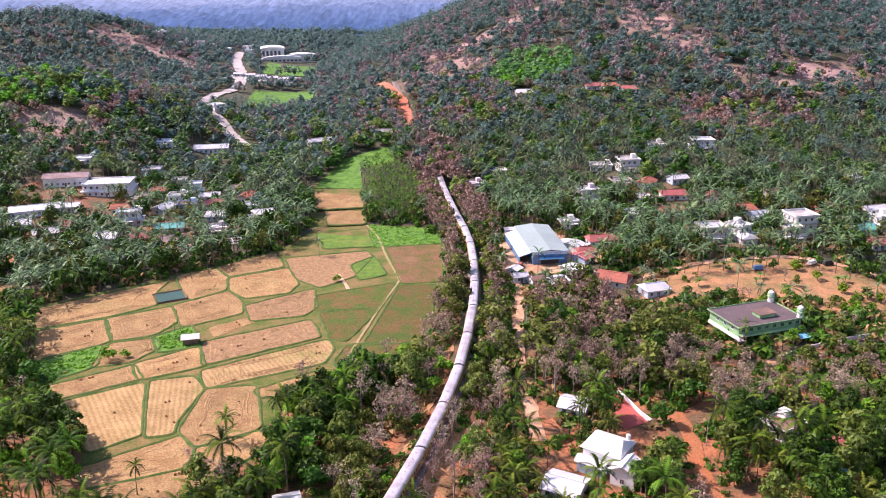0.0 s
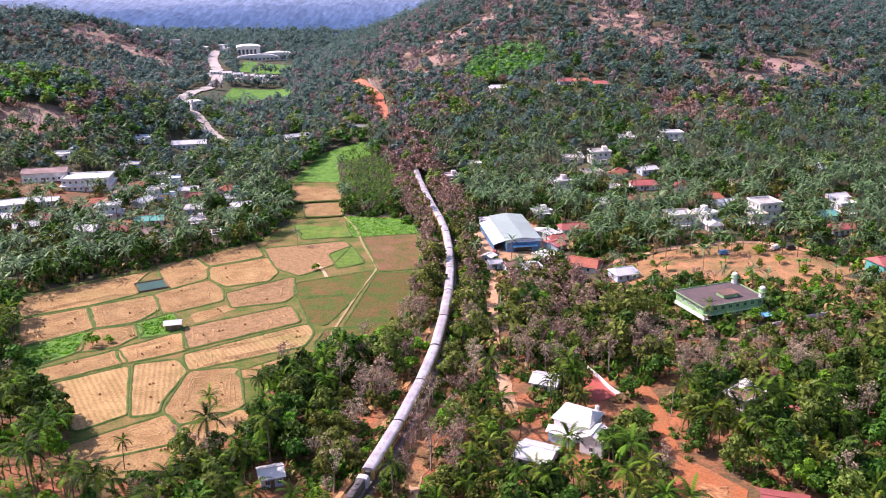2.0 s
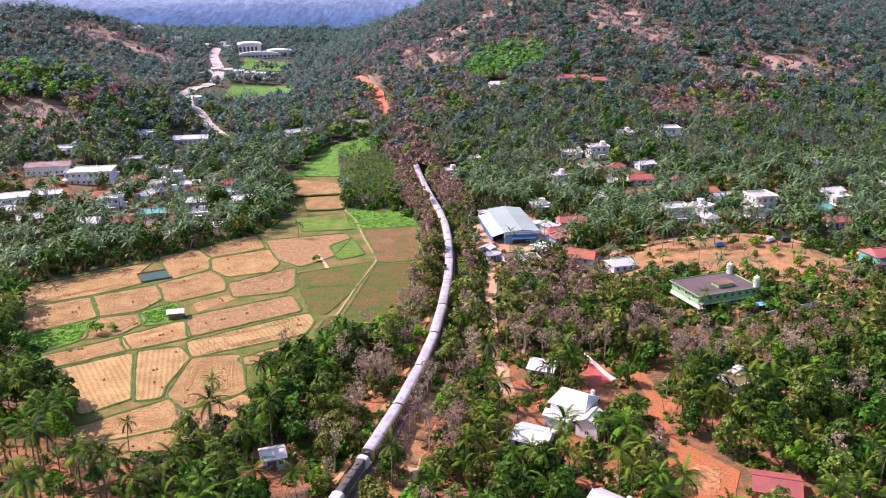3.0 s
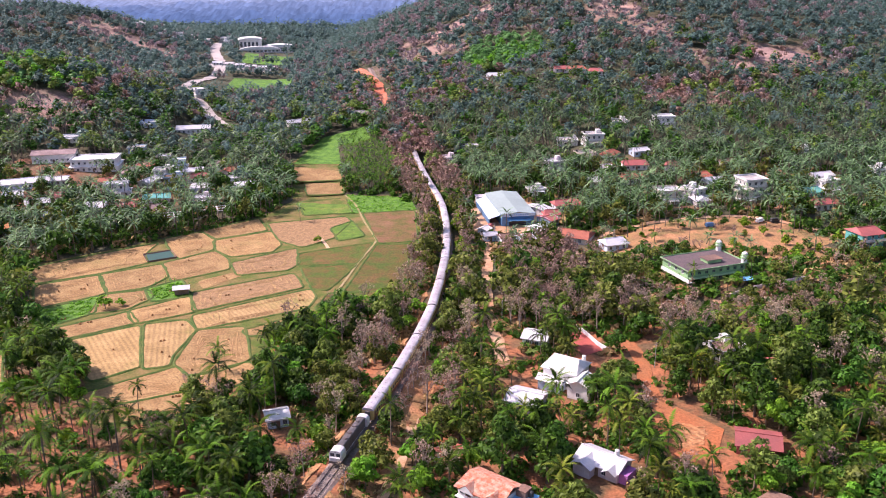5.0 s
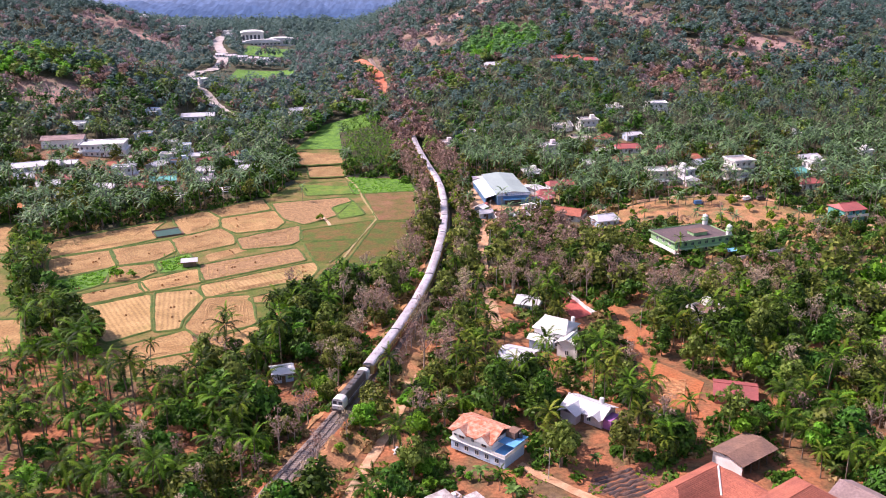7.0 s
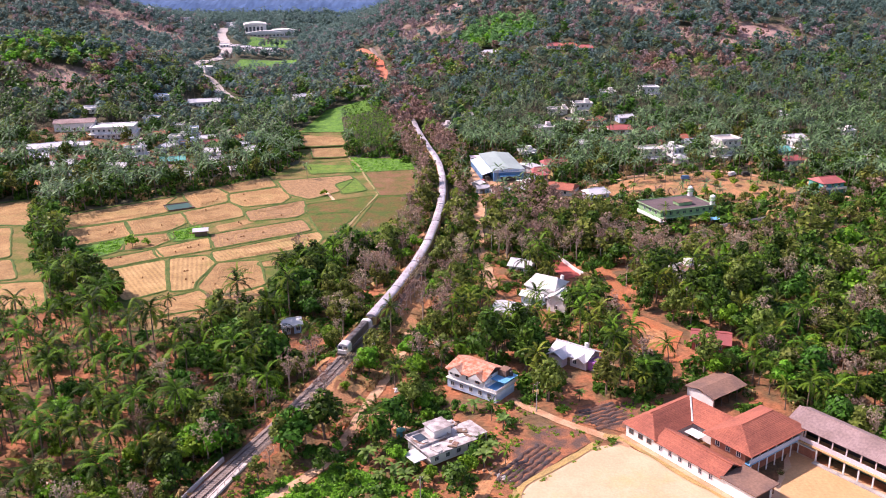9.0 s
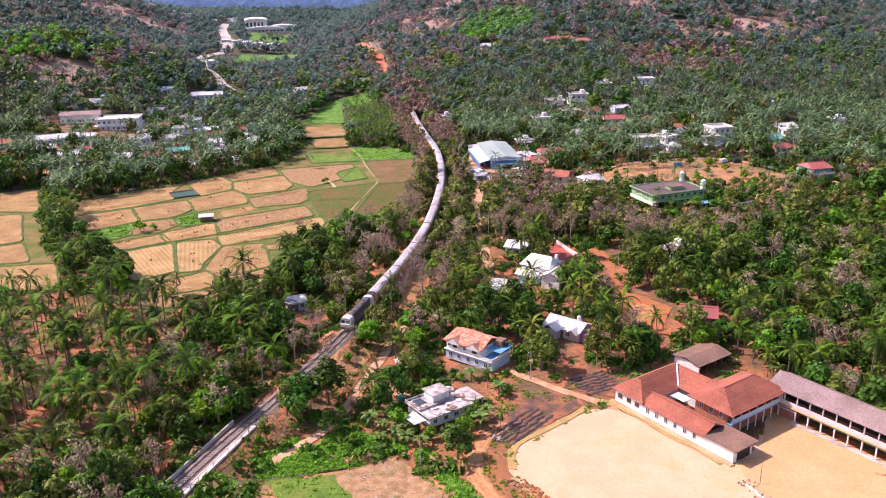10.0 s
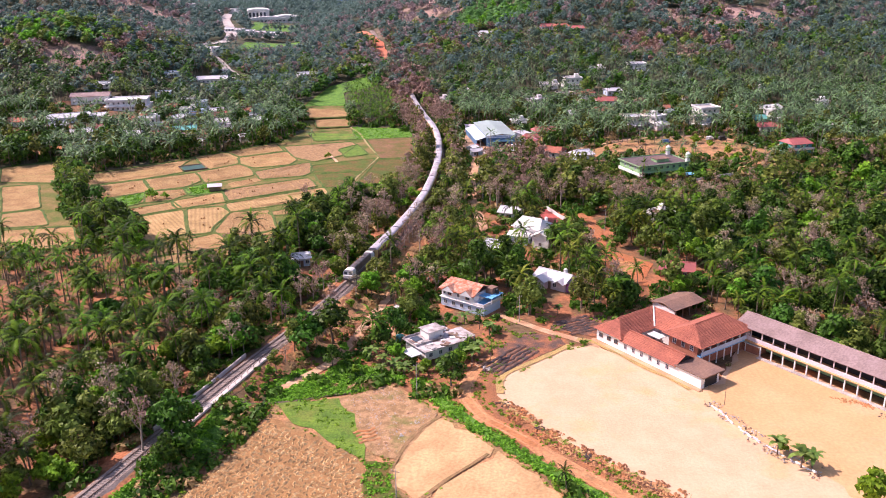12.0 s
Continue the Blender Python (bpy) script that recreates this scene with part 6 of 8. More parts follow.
# ---- trees ----
def tube(points, radii, sides=5):
    """Tapered tube along points: arrays of vertices and triangles."""
    vs, ts = [], []
    for k, p in enumerate(points):
        d = (points[min(k + 1, len(points) - 1)] - points[max(k - 1, 0)]).normalized()
        u = d.orthogonal().normalized()
        w = d.cross(u)
        for s in range(sides):
            a = 2 * math.pi * s / sides
            vs.append(p + (u * math.cos(a) + w * math.sin(a)) * radii[k])
        if k:
            o = (k - 1) * sides
            for s in range(sides):
                t = (s + 1) % sides
                ts += [(o + s, o + t, o + sides + t), (o + s, o + sides + t, o + sides + s)]
    return [tuple(v) for v in vs], ts


def merged(*pieces):
    vs, ts = [], []
    for v, t in pieces:
        n = len(vs)
        vs += v
        ts += [(a + n, b + n, c + n) for a, b, c in t]
    return np.array(vs, np.float32).reshape(-1, 3), np.array(ts, np.int32).reshape(-1, 3)


def palm(rng, h, reach, fronds, stations, sides=6, upright=0.0):
    """A palm: leaning ringed trunk, and a crown of feathered, drooping fronds."""
    lean = Vector((rng.uniform(-1, 1), rng.uniform(-1, 1), 0)) * 0.09 * h
    line = [Vector((0, 0, h * t)) + lean * t * t for t in (0, 0.08, 0.3, 0.55, 0.8, 1.0)]
    trunk = tube(line, [0.24, 0.17, 0.14, 0.13, 0.12, 0.13], sides)
    top = line[-1]
    vs, ts = [], []
    for f in range(fronds):
        az = 2.4 * f + rng.uniform(-0.3, 0.3)
        up = radians(72 - 95 * (f / fronds) + rng.uniform(-10, 10) + upright)
        length = reach * rng.uniform(0.85, 1.12)
        out, side = Vector((math.cos(az), math.sin(az), 0)), Vector((-math.sin(az), math.cos(az), 0))
        p, ds = top.copy(), length / (stations + 1)
        rib = len(vs)
        vs.append(tuple(p))
        bend = radians(rng.uniform(70, 108) if stations > 7 else rng.uniform(48, 80))
        for s in range(stations + 1):
            e = up - bend * (s / stations) ** 1.3
            step = (out * math.cos(e) + Vector((0, 0, math.sin(e)))) * ds
            q = p + step
            vs.append(tuple(q))
            here, after = rib, len(vs) - 1
            rib = after
            if s:
                size = reach * (0.135 if stations > 5 else 0.18) * math.sin(math.pi * (0.16 + 0.8 * s / (stations + 1)))
                for sgn in (-1, 1):
                    tip = p + step * 1.2 + side * sgn * size + Vector((0, 0, -size * (rng.uniform(0.25, 0.6) if stations > 7 else rng.uniform(0.1, 0.4))))
                    vs.append(tuple(tip))
                    ts.append((here, after, len(vs) - 1) if sgn > 0 else (after, here, len(vs) - 1))
            p = q
        n = len(vs)
        vs += [tuple(p - step - side * 0.08), tuple(p + step * 0.9)]
        ts.append((rib, n, n + 1))
    return merged(trunk), merged((vs, ts))


def leaf_cloud(rng, lobes, count, size, hang=0.2, lift=0.0):
    """Loose leaves near the surface of several lobes; lift: how far they turn up to the light."""
    vs, ts = [], []
    weights = [r * r for _, r in lobes]
    for _ in range(count):
        c, r = rng.choices(lobes, weights)[0]
        d = Vector((rng.gauss(0, 1), rng.gauss(0, 1), rng.gauss(0.25, 1))).normalized()
        p = c + Vector((d.x, d.y, d.z * 0.8)) * r * (0.55 + 0.5 * rng.random() ** 0.6)
        n = (d + Vector((rng.uniform(-1, 1), rng.uniform(-1, 1), rng.uniform(-0.4, 1.2))) * 0.8 + Vector((0, 0, lift))).normalized()
        u = n.orthogonal().normalized()
        u.rotate(Matrix.Rotation(rng.uniform(0, 6.28), 3, n))
        w = n.cross(u)
        s = size * rng.uniform(0.6, 1.35)
        k = len(vs)
        vs += [tuple(p + u * s - n * s * hang), tuple(p - u * s * 0.5 + w * s * 0.6), tuple(p - u * s * 0.5 - w * s * 0.6)]
        ts.append((k, k + 1, k + 2))
    return vs, ts


def broadleaf(rng, h, reach, count, size, lobe_count=7, flat=0.6, sides=5, lift=0.0):
    """A broad-leaved tree: tapered trunk with limbs, crown of many leaves in uneven lobes."""
    fork = Vector((rng.uniform(-.3, .3), rng.uniform(-.3, .3), h * 0.3))
    pieces = [tube([Vector((0, 0, 0)), fork * 0.5 + Vector((rng.uniform(-.2, .2), 0, 0)), fork], [0.03 * h, 0.022 * h, 0.018 * h], sides)]
    lobes = []
    for k in range(lobe_count):
        a, r = 2.4 * k + rng.uniform(-.4, .4), reach * (0.25 + 0.5 * rng.random())
        c = Vector((math.cos(a) * r, math.sin(a) * r, h * (0.44 + flat * 0.55 * rng.random()) - r * 0.12))
        if k == 0:
            c = Vector((0, 0, h * 0.84))
        lobes.append((c, reach * rng.uniform(0.34, 0.55)))
        pieces.append(tube([fork, (fork + c) / 2 + Vector((0, 0, -0.3)), c], [0.014 * h, 0.009 * h, 0.003 * h], 4))
    return merged(*pieces), merged(leaf_cloud(rng, lobes, count, size, lift=lift))


def dry_tree(rng, h, reach, count, size, limbs=6, twigs=True):
    """A half-bare teak: pale trunk, rising limbs and twigs, thin brown leaves."""
    top = Vector((rng.uniform(-.5, .5), rng.uniform(-.5, .5), h * 0.75))
    pieces = [tube([Vector((0, 0, 0)), top * 0.5, top], [0.02 * h, 0.014 * h, 0.006 * h], 5)]
    lobes = []
    for k in range(limbs):
        a, z = 2.4 * k + rng.uniform(-.4, .4), 0.35 + 0.4 * k / limbs
        root = top * (z / 0.75)
        r = reach * rng.uniform(0.55, 1.0) * (1.15 - z * 0.6)
        end = root + Vector((math.cos(a) * r, math.sin(a) * r, h * rng.uniform(0.18, 0.32)))
        pieces.append(tube([root, (root + end) / 2 + Vector((0, 0, -0.25)), end], [0.009 * h, 0.006 * h, 0.002 * h], 4))
        lobes += [(end, reach * 0.34), ((root + end) / 2, reach * 0.26)]
        if twigs:
            for t in range(5):
                s = root.lerp(end, 0.35 + 0.13 * t)
                e = s + Vector((rng.uniform(-1, 1), rng.uniform(-1, 1), rng.uniform(0.3, 1.1))) * reach * 0.36
                pieces.append(tube([s, e], [0.05, 0.015], 3))
    lobes.append((top + Vector((0, 0, h * 0.12)), reach * 0.35))
    return merged(*pieces), merged(leaf_cloud(rng, lobes, count, size))


def banana(rng):
    pieces = [tube([Vector((0, 0, 0)), Vector((0.05, 0, 2.2))], [0.16, 0.1], 5)]
    vs, ts = [], []
    for k in range(9):
        a, up = 2.4 * k, radians(rng.uniform(25, 75))
        out, side = Vector((math.cos(a), math.sin(a), 0)), Vector((-math.sin(a), math.cos(a), 0))
        p = Vector((0, 0, 2.1))
        prev = None
        for s in range(5):
            e = up - radians(28) * s
            w = (0.08, 0.38, 0.42, 0.32, 0.02)[s]
            row = (tuple(p - side * w), tuple(p + side * w))
            if prev:
                n = len(vs)
                vs += [*prev, *row]
                ts += [(n, n + 1, n + 3), (n, n + 3, n + 2)]
            prev = row
            p = p + (out * math.cos(e) + Vector((0, 0, math.sin(e)))) * 0.62
    return merged(*pieces), merged((vs, ts))


rng = random.Random(21)
# mid- and far-distance crowns are simpler
KINDS = {
    # name: (near builders, mid builders, far builders, leaf, bark, label, category)
    "palm": ([palm(rng, rng.uniform(6.0, 10.5), rng.uniform(3.9, 4.9), 17, 12) for _ in range(6)], [palm(rng, rng.uniform(7.5, 11.5), 4.2, 14, 6, 4) for _ in range(4)],
             [palm(rng, rng.uniform(7.5, 11), 4.2, 10, 3, 3) for _ in range(3)], PALM_LEAF, PALM_BARK, "tall coconut palm with drooping fronds", "palm"),
    "gold": ([palm(rng, rng.uniform(5.0, 8.0), rng.uniform(3.6, 4.4), 18, 11) for _ in range(4)], [palm(rng, rng.uniform(6, 9), 4.0, 13, 6, 4) for _ in range(2)],
             [palm(rng, 8, 4.0, 10, 3, 3)], SUNLIT_PALM_LEAF, PALM_BARK, "coconut palm with sunlit yellowish green fronds", "palm"),
    "areca": ([palm(rng, rng.uniform(4, 6.5), 2.4, 12, 6, 5, 12) for _ in range(4)], [palm(rng, rng.uniform(4.5, 6.5), 2.5, 11, 4, 4, 12) for _ in range(3)],
              [palm(rng, rng.uniform(5, 7), 2.8, 9, 3, 3, 12) for _ in range(2)], ARECA_LEAF, PALM_BARK, "slender young areca palm with fresh green crown", "palm"),
    "dark": ([broadleaf(rng, rng.uniform(7, 11), rng.uniform(3.2, 4.4), 700, 0.58) for _ in range(5)], [broadleaf(rng, rng.uniform(7, 11), 4.2, 240, 0.85) for _ in range(4)],
             [broadleaf(rng, rng.uniform(7, 10), 4.6, 120, 1.2, 6, sides=3, lift=1.0) for _ in range(4)], DARK_LEAF, BARK, "dense dark green broad-leaved tree", "tree"),
    "bright": ([broadleaf(rng, rng.uniform(5, 8), rng.uniform(2.4, 3.4), 620, 0.5) for _ in range(4)], [broadleaf(rng, rng.uniform(5, 8), 3.4, 200, 0.8) for _ in range(3)],
               [broadleaf(rng, rng.uniform(6, 8), 4.0, 120, 1.1, 6, sides=3, lift=1.0) for _ in range(3)], BRIGHT_LEAF, BARK, "bright green leafy tree", "tree"),
    "olive": ([broadleaf(rng, rng.uniform(8, 12), rng.uniform(3.2, 4.3), 620, 0.51) for _ in range(5)], [broadleaf(rng, rng.uniform(8, 12), 4.2, 190, 0.8) for _ in range(4)],
              [broadleaf(rng, rng.uniform(7, 10), 4.4, 120, 1.1, 6, sides=3, lift=1.0) for _ in range(4)], OLIVE_LEAF, BARK, "olive grey-green tree with open crown", "tree"),
    "dry": ([dry_tree(rng, rng.uniform(8, 12.5), rng.uniform(2.6, 3.8), 330, 0.26) for _ in range(6)], [dry_tree(rng, rng.uniform(8, 12), 3.4, 130, 0.5, 5, False) for _ in range(4)],
            [dry_tree(rng, rng.uniform(7, 10), 4.0, 85, 0.9, 4, False) for _ in range(3)], DRY_LEAF, DRY_BARK, "half-bare brownish teak tree in dry season", "tree"),
    "banana": ([banana(rng) for _ in range(3)], [banana(rng)], [banana(rng)], BANANA_LEAF, PALM_BARK, "banana plant with broad leaves", "banana plant"),
}

TEAK = [(12, 300), (13, 226), (40, 234), (48, 216), (86, 226), (128, 242), (126, 254), (92, 249), (80, 252), (64, 278), (55, 300), (40, 312)]
GROVE = [(-75, 490), (-57, 505), (-40, 446), (-36, 398), (-58, 398)]
PALM_ROWS = [(-130, 185), (-80, 172), (-66, 135), (-72, 100), (-84, 70), (-130, 60), (-165, 110)]
RUBBER = [(-6, 642), (8, 664), (30, 676), (52, 670), (58, 645), (50, 620), (20, 612), (2, 614)]
ARECAS = [(-165, 185), (-128, 188), (-99, 182), (-82, 149), (-112, 134), (-170, 140), (-190, 165)]
CLEAR = [WETLAND, FAR_FIELDS, YARD, [(-47, 92), (-40, 98), (-24, 107), (-6, 97), (5, 90), (32, 40), (30, 10), (-60, 10), (-56, 48)],
         [(31, 230), (35, 236), (42, 216), (35, 211)], [(46, 178), (57, 184), (68, 172), (62, 160), (55, 150), (47, 160)],
         [(-150, 352), (-120, 369), (-113, 384), (-130, 398), (-163, 394), (-168, 380)], [(54, 297), (60, 319), (85, 331), (113, 338), (131, 329), (145, 303), (140, 290), (120, 280), (108, 292), (85, 295)],
         [(66, 262), (70, 277), (92, 290), (112, 290), (132, 298), (128, 277), (104, 269), (96, 260)], [(2, 330), (4, 385), (28, 385), (32, 362), (30, 328)], [(3, 94), (8, 113), (24, 124), (30, 129), (43, 134), (43.5, 120), (38, 115), (32, 110), (16, 88)],
         [(-222, 322), (-205, 330), (-196, 345), (-214, 348), (-232, 336)], [(-240, 758), (-180, 758), (-172, 788), (-234, 796)], [(-188, 640), (-138, 655), (-150, 735), (-200, 730)], [(-212, 800), (-166, 800), (-170, 890), (-240, 884)],
         [(24, 103), (32, 112), (20, 131), (12, 125)], [(3, 93), (16, 91), (46, 48), (64, 8), (28, 8), (32, 40)], [(-205, 628), (-215, 690), (-200, 700), (-180, 640)]]
BOXES = [(min(p[0] for p in q), max(p[0] for p in q), min(p[1] for p in q), max(p[1] for p in q), q) for q in CLEAR]
ROAD_XY = [(np.array([tuple(v) for v, _ in even(spline(line, 6), 2.0)]), width) for _, line, width, _, _ in ROADS]


def blocked(x, y, r):
    for x0, x1, y0, y1, q in BOXES:
        if x0 < x < x1 and y0 < y < y1 and inside(x, y, q):
            return True
    for hx, hy, hr in HOUSE_SPOTS:
        if (x - hx) ** 2 + (y - hy) ** 2 < (hr + r * 0.25) ** 2:
            return True
    for xy, width in ROAD_XY:
        if ((xy - (x, y)) ** 2).sum(1).min() < (width / 2 + r * (0.35 if width < 4 else 0.95 if width < 7 else 0.6)) ** 2:
            return True
    return y < 700 and rail_distance(x, y) < (5.8 if y < 300 else 3.6 if y < 462 else 1.4) + r * 0.45


RAIL_Y, RAIL_X = [q[1] for q in RAIL], [q[0] for q in RAIL]


def beside_line(x, y):
    """On the dry open strip east of the railway."""
    return 112 < y < 212 and 3 < x - float(np.interp(y, RAIL_Y, RAIL_X)) < 15


def choose(x, y, rng):
    """Which tree grows there; None: none."""
    d = rail_distance(x, y) if y < 620 else 99
    pick = lambda *table: rng.choices([k for k, _ in table], [w for _, w in table])[0]
    if inside(x, y, GROVE):
        return None
    if inside(x, y, RUBBER):
        return "bright"
    if y > 500:
        b = bare(x, y)
        if b > 0.72 and rng.random() < 0.93 or b > 0.25 and rng.random() < 0.55:
            return None
        if b > 0.2:
            return pick(("dry", 4), ("olive", 2.5), ("dark", 0.6))
        if x < -225 and y < 640:
            if valley(x, y) > 33:
                return pick(("olive", 5), ("bright", 5), ("dark", 1), ("dry", 1))
            return pick(("olive", 3), ("dark", 3), ("dry", 7))
        if -95 < x < 14 + (y - 560) * 0.2 and y > 545:
            return pick(("dry", 4), ("olive", 4.5), ("palm", 0.8), ("dark", 1.2))
        if 112 < x < 190 and 520 < y < 566:
            return pick(("dry", 6), ("olive", 2), ("palm", 1))
        if x > -60:
            up = ease(20, 75, valley(x, y))
            return pick(("palm", 5 - 2.0 * up), ("dark", 1.8), ("dry", 0.35 + 1.3 * up), ("olive", 0.8 + 1.5 * up))
        return pick(("palm", 4), ("dark", 4), ("olive", 2), ("dry", 1))
    if beside_line(x, y) and rng.random() < 0.6:
        return None if rng.random() < 0.72 else pick(("dry", 4), ("olive", 2), ("bright", 1))
    if d < 15 and 95 < y < 185:
        return pick(("dry", 2), ("olive", 2), ("bright", 1.8), ("dark", 1.6), ("palm", 1))
    if d < 15 and y > 95:
        if y > 380:
            return pick(("dry", 8), ("olive", 2))
        return pick(("dry", 5), ("olive", 3), ("bright", 0.8), ("palm", 0.4))
    if inside(x, y, TEAK):
        return pick(("dry", 7), ("olive", 2.2), ("dark", 0.6), ("bright", 0.5), ("palm", 0.3))
    if x > 0:
        if y > 300:
            return pick(("palm", 8), ("dark", 1.6), ("olive", 0.6))
        if x > 82 and y < 262:
            return pick(("palm", 1.8), ("gold", 1.0), ("dark", 3.2), ("olive", 2.8), ("bright", 1.0), ("dry", 2.2))
        if y > 215:
            return pick(("dry", 3), ("olive", 2), ("dark", 2.5), ("palm", 2))
        return pick(("palm", 3.6), ("gold", 3.0), ("dark", 2.2), ("bright", 1.3), ("banana", 1.2), ("olive", 1.2), ("dry", 0.25))
    if -80 < x < -54 and 48 < y < 92:
        return pick(("bright", 3.2), ("olive", 3), ("dry", 2.4), ("dark", 0.8), ("palm", 0.5))
    if inside(x, y, ARECAS):
        return None if rng.random() < 0.12 else pick(("areca", 7), ("palm", 1.6), ("bright", 0.4))
    if inside(x, y, PALM_ROWS) and rng.random() < 0.8:
        return None if rng.random() < 0.45 else pick(("palm", 8), ("areca", 1.4), ("bright", 0.3), ("dry", 0.4))
    if y < 190 and x < -75:
        return pick(("palm", 6), ("areca", 1.0), ("dark", 2.0), ("bright", 1.0), ("dry", 0.5), ("olive", 0.6))
    if x > -40 and 165 < y < 250:
        return pick(("olive", 3), ("dry", 2.6), ("palm", 2), ("bright", 1.5), ("dark", 1))
    if y < 245:
        return pick(("palm", 4.4), ("dark", 3.0), ("olive", 1.2), ("dry", 0.9), ("bright", 1.4))
    return pick(("palm", 5.5), ("dark", 2.6), ("olive", 0.8))


rng = random.Random(5)
spots = []
for y0, y1, cell in ((18, 240, 4.35), (240, 430, 4.5), (430, 640, 5.2), (640, 1000, 7.0), (1000, 1240, 9.5)):
    y = y0
    while y < y1:
        half = 0.53 * (y + 92) + 14
        x = -half
        while x < half:
            px, py = x + rng.uniform(0, cell), y + rng.uniform(0, cell)
            x += cell
            if y0 >= 1000:
                if rng.random() < 0.9:
                    spots.append((px, py, rng.choice(("dark", "dark", "palm", "olive")), cell / 7.5))
                continue
            if noise.noise((px / 11, py / 11, 6.0)) < (-0.3 if py < 240 else -0.6) and not inside(px, py, GROVE):
                continue
            if blocked(px, py, 3.2):
                continue
            kind = choose(px, py, rng)
            if kind:
                low = 58 < px < 160 and 232 < py < 268 or 40 < px < 165 and 268 <= py < 332
                spots.append((px, py, kind, cell / 7.0 if y0 >= 640 else 0.55 if low else 1.0))
        y += cell

# trees leaning over the line
for k, (p, d) in enumerate(even([v for v in RAIL_LINE if 98 < v.y < 590], 5.0)):
    over = p.y > 462
    for s in (-1, 1):
        thick = over or s < 0 and 182 < p.y < 216
        if thick or rng.random() < 0.62:
            q = p + Vector((-d.y, d.x)) * s * (rng.uniform(2.6, 3.8) if over else rng.uniform(4.2, 5.4) if thick else rng.uniform(5.0, 6.8))
            if not any(((xy - (q.x, q.y)) ** 2).sum(1).min() < 5 for xy, w in ROAD_XY):
                spots.append((q.x, q.y, rng.choice(("dry", "dry", "dry", "olive")) if over else rng.choice(("olive", "olive", "dry", "dry", "bright", "dark")), rng.uniform(0.95, 1.3) if over else rng.uniform(0.85, 1.1) if thick else rng.uniform(0.6, 0.85)))

# lone trees in the fields
for gy0 in np.arange(398, 508, 3.6):
    for gx0 in np.arange(-80, -30, 3.0):
        px, py = gx0 + rng.uniform(-.7, .7), gy0 + rng.uniform(-.7, .7)
        if inside(px, py, GROVE) and rail_distance(px, py) > 5:
            spots.append((px, py, *rng.choice((("areca", 1.0), ("areca", 1.15), ("areca", 0.9)))))
spots += [(-121, 249, "bright", 0.9), (-117, 252, "bright", 0.7), (-74, 352, "palm", 0.7), (-61, 322, "bright", 0.4), (-108, 272, "areca", 0.55), (-104, 270, "areca", 0.6), (-111, 270, "areca", 0.5),
          (-98, 268, "areca", 0.5), (-70, 204, "palm", 0.75), (-84, 179, "palm", 0.75), (-76, 193, "dry", 0.5), (24.5, 50, "palm", 0.55), (66.6, 63, "banana", 1.2), (69.6, 58.6, "banana", 1.4), (71.6, 58.4, "banana", 1.3), (70.6, 60.0, "banana", 1.1),
          (68, 63.6, "bright", 0.62), (77, 46.0, "bright", 1.25), (83, 46.5, "bright", 1.1), (48, 138, "dark", 1.2), (45, 134.5, "dark", 0.8), (-50, 62.5, "dark", 0.85), (-51, 57.5, "dark", 0.8), (-57.5, 77, "bright", 1.0), (-61, 70.5, "olive", 1.1), (-51.5, 106, "bright", 1.25), (-54, 112, "olive", 1.1), (-39, 88, "dark", 0.35), (-20, 98, "bright", 0.45), (-14, 99, "banana", 1.0), (-11, 100, "banana", 1.1), (-26, 102, "dark", 0.5),
          (6, 106, "banana", 1.0), (9, 108, "banana", 1.1), (-9, 103, "banana", 1.0), (12, 118, "banana", 1), (-24, 110, "bright", 0.7), (-30, 108, "dark", 0.5),
          (-7, 101.5, "dark", 0.6), (-3.5, 100, "bright", 0.65), (0.5, 99, "dark", 0.55), (-10.5, 105, "bright", 0.6), (4, 100, "bright", 0.6), (7.5, 103, "banana", 1.2), (1.5, 96.5, "banana", 1.2), (-5, 97, "banana", 1.1), (-8.5, 98.5, "banana", 1.2), (-12, 108, "dark", 0.5), (-14, 104, "banana", 1.1), (-17, 106, "banana", 1.2), (-15.5, 110, "banana", 1.0),
          (-10, 120, "dark", 0.6), (-5, 123, "bright", 0.55), (-12, 126, "dark", 0.6), (-8, 129, "bright", 0.5), (-1, 122, "dark", 0.45), (12, 104, "palm", 0.55), (3, 126, "bright", 0.45), (9.5, 122, "palm", 0.6), (130, 226, "bright", 1.6), (127, 222, "bright", 1.3), (120, 232, "olive", 1.4), (111, 227, "olive", 1.3), (100, 222, "dry", 1.1), (-2, 130, "dark", 0.42), (1, 128, "dark", 0.4), (5.5, 126.5, "banana", 1.1), (-5, 127, "dark", 0.5), (9, 126, "dark", 0.35),
          (-56, 90, "olive", 0.8), (-58, 84, "dry", 1.0), (-60, 79, "bright", 0.9), (-61.5, 73, "dark", 0.8), (-63, 67, "dry", 1.0), (-66, 60, "olive", 0.8), (-53, 98, "bright", 0.9), (-50.5, 104, "dry", 1.0), (-42, 87, "dark", 0.45), (-47, 72, "bright", 0.35), (-50, 62, "dark", 0.45), (-52, 56, "dark", 0.45),
          (-6, 131, "bright", 0.5), (-11, 131, "dark", 0.55), (5, 105, "dark", 0.5), (8, 106, "bright", 0.45), (6.5, 109, "palm", 0.5)]
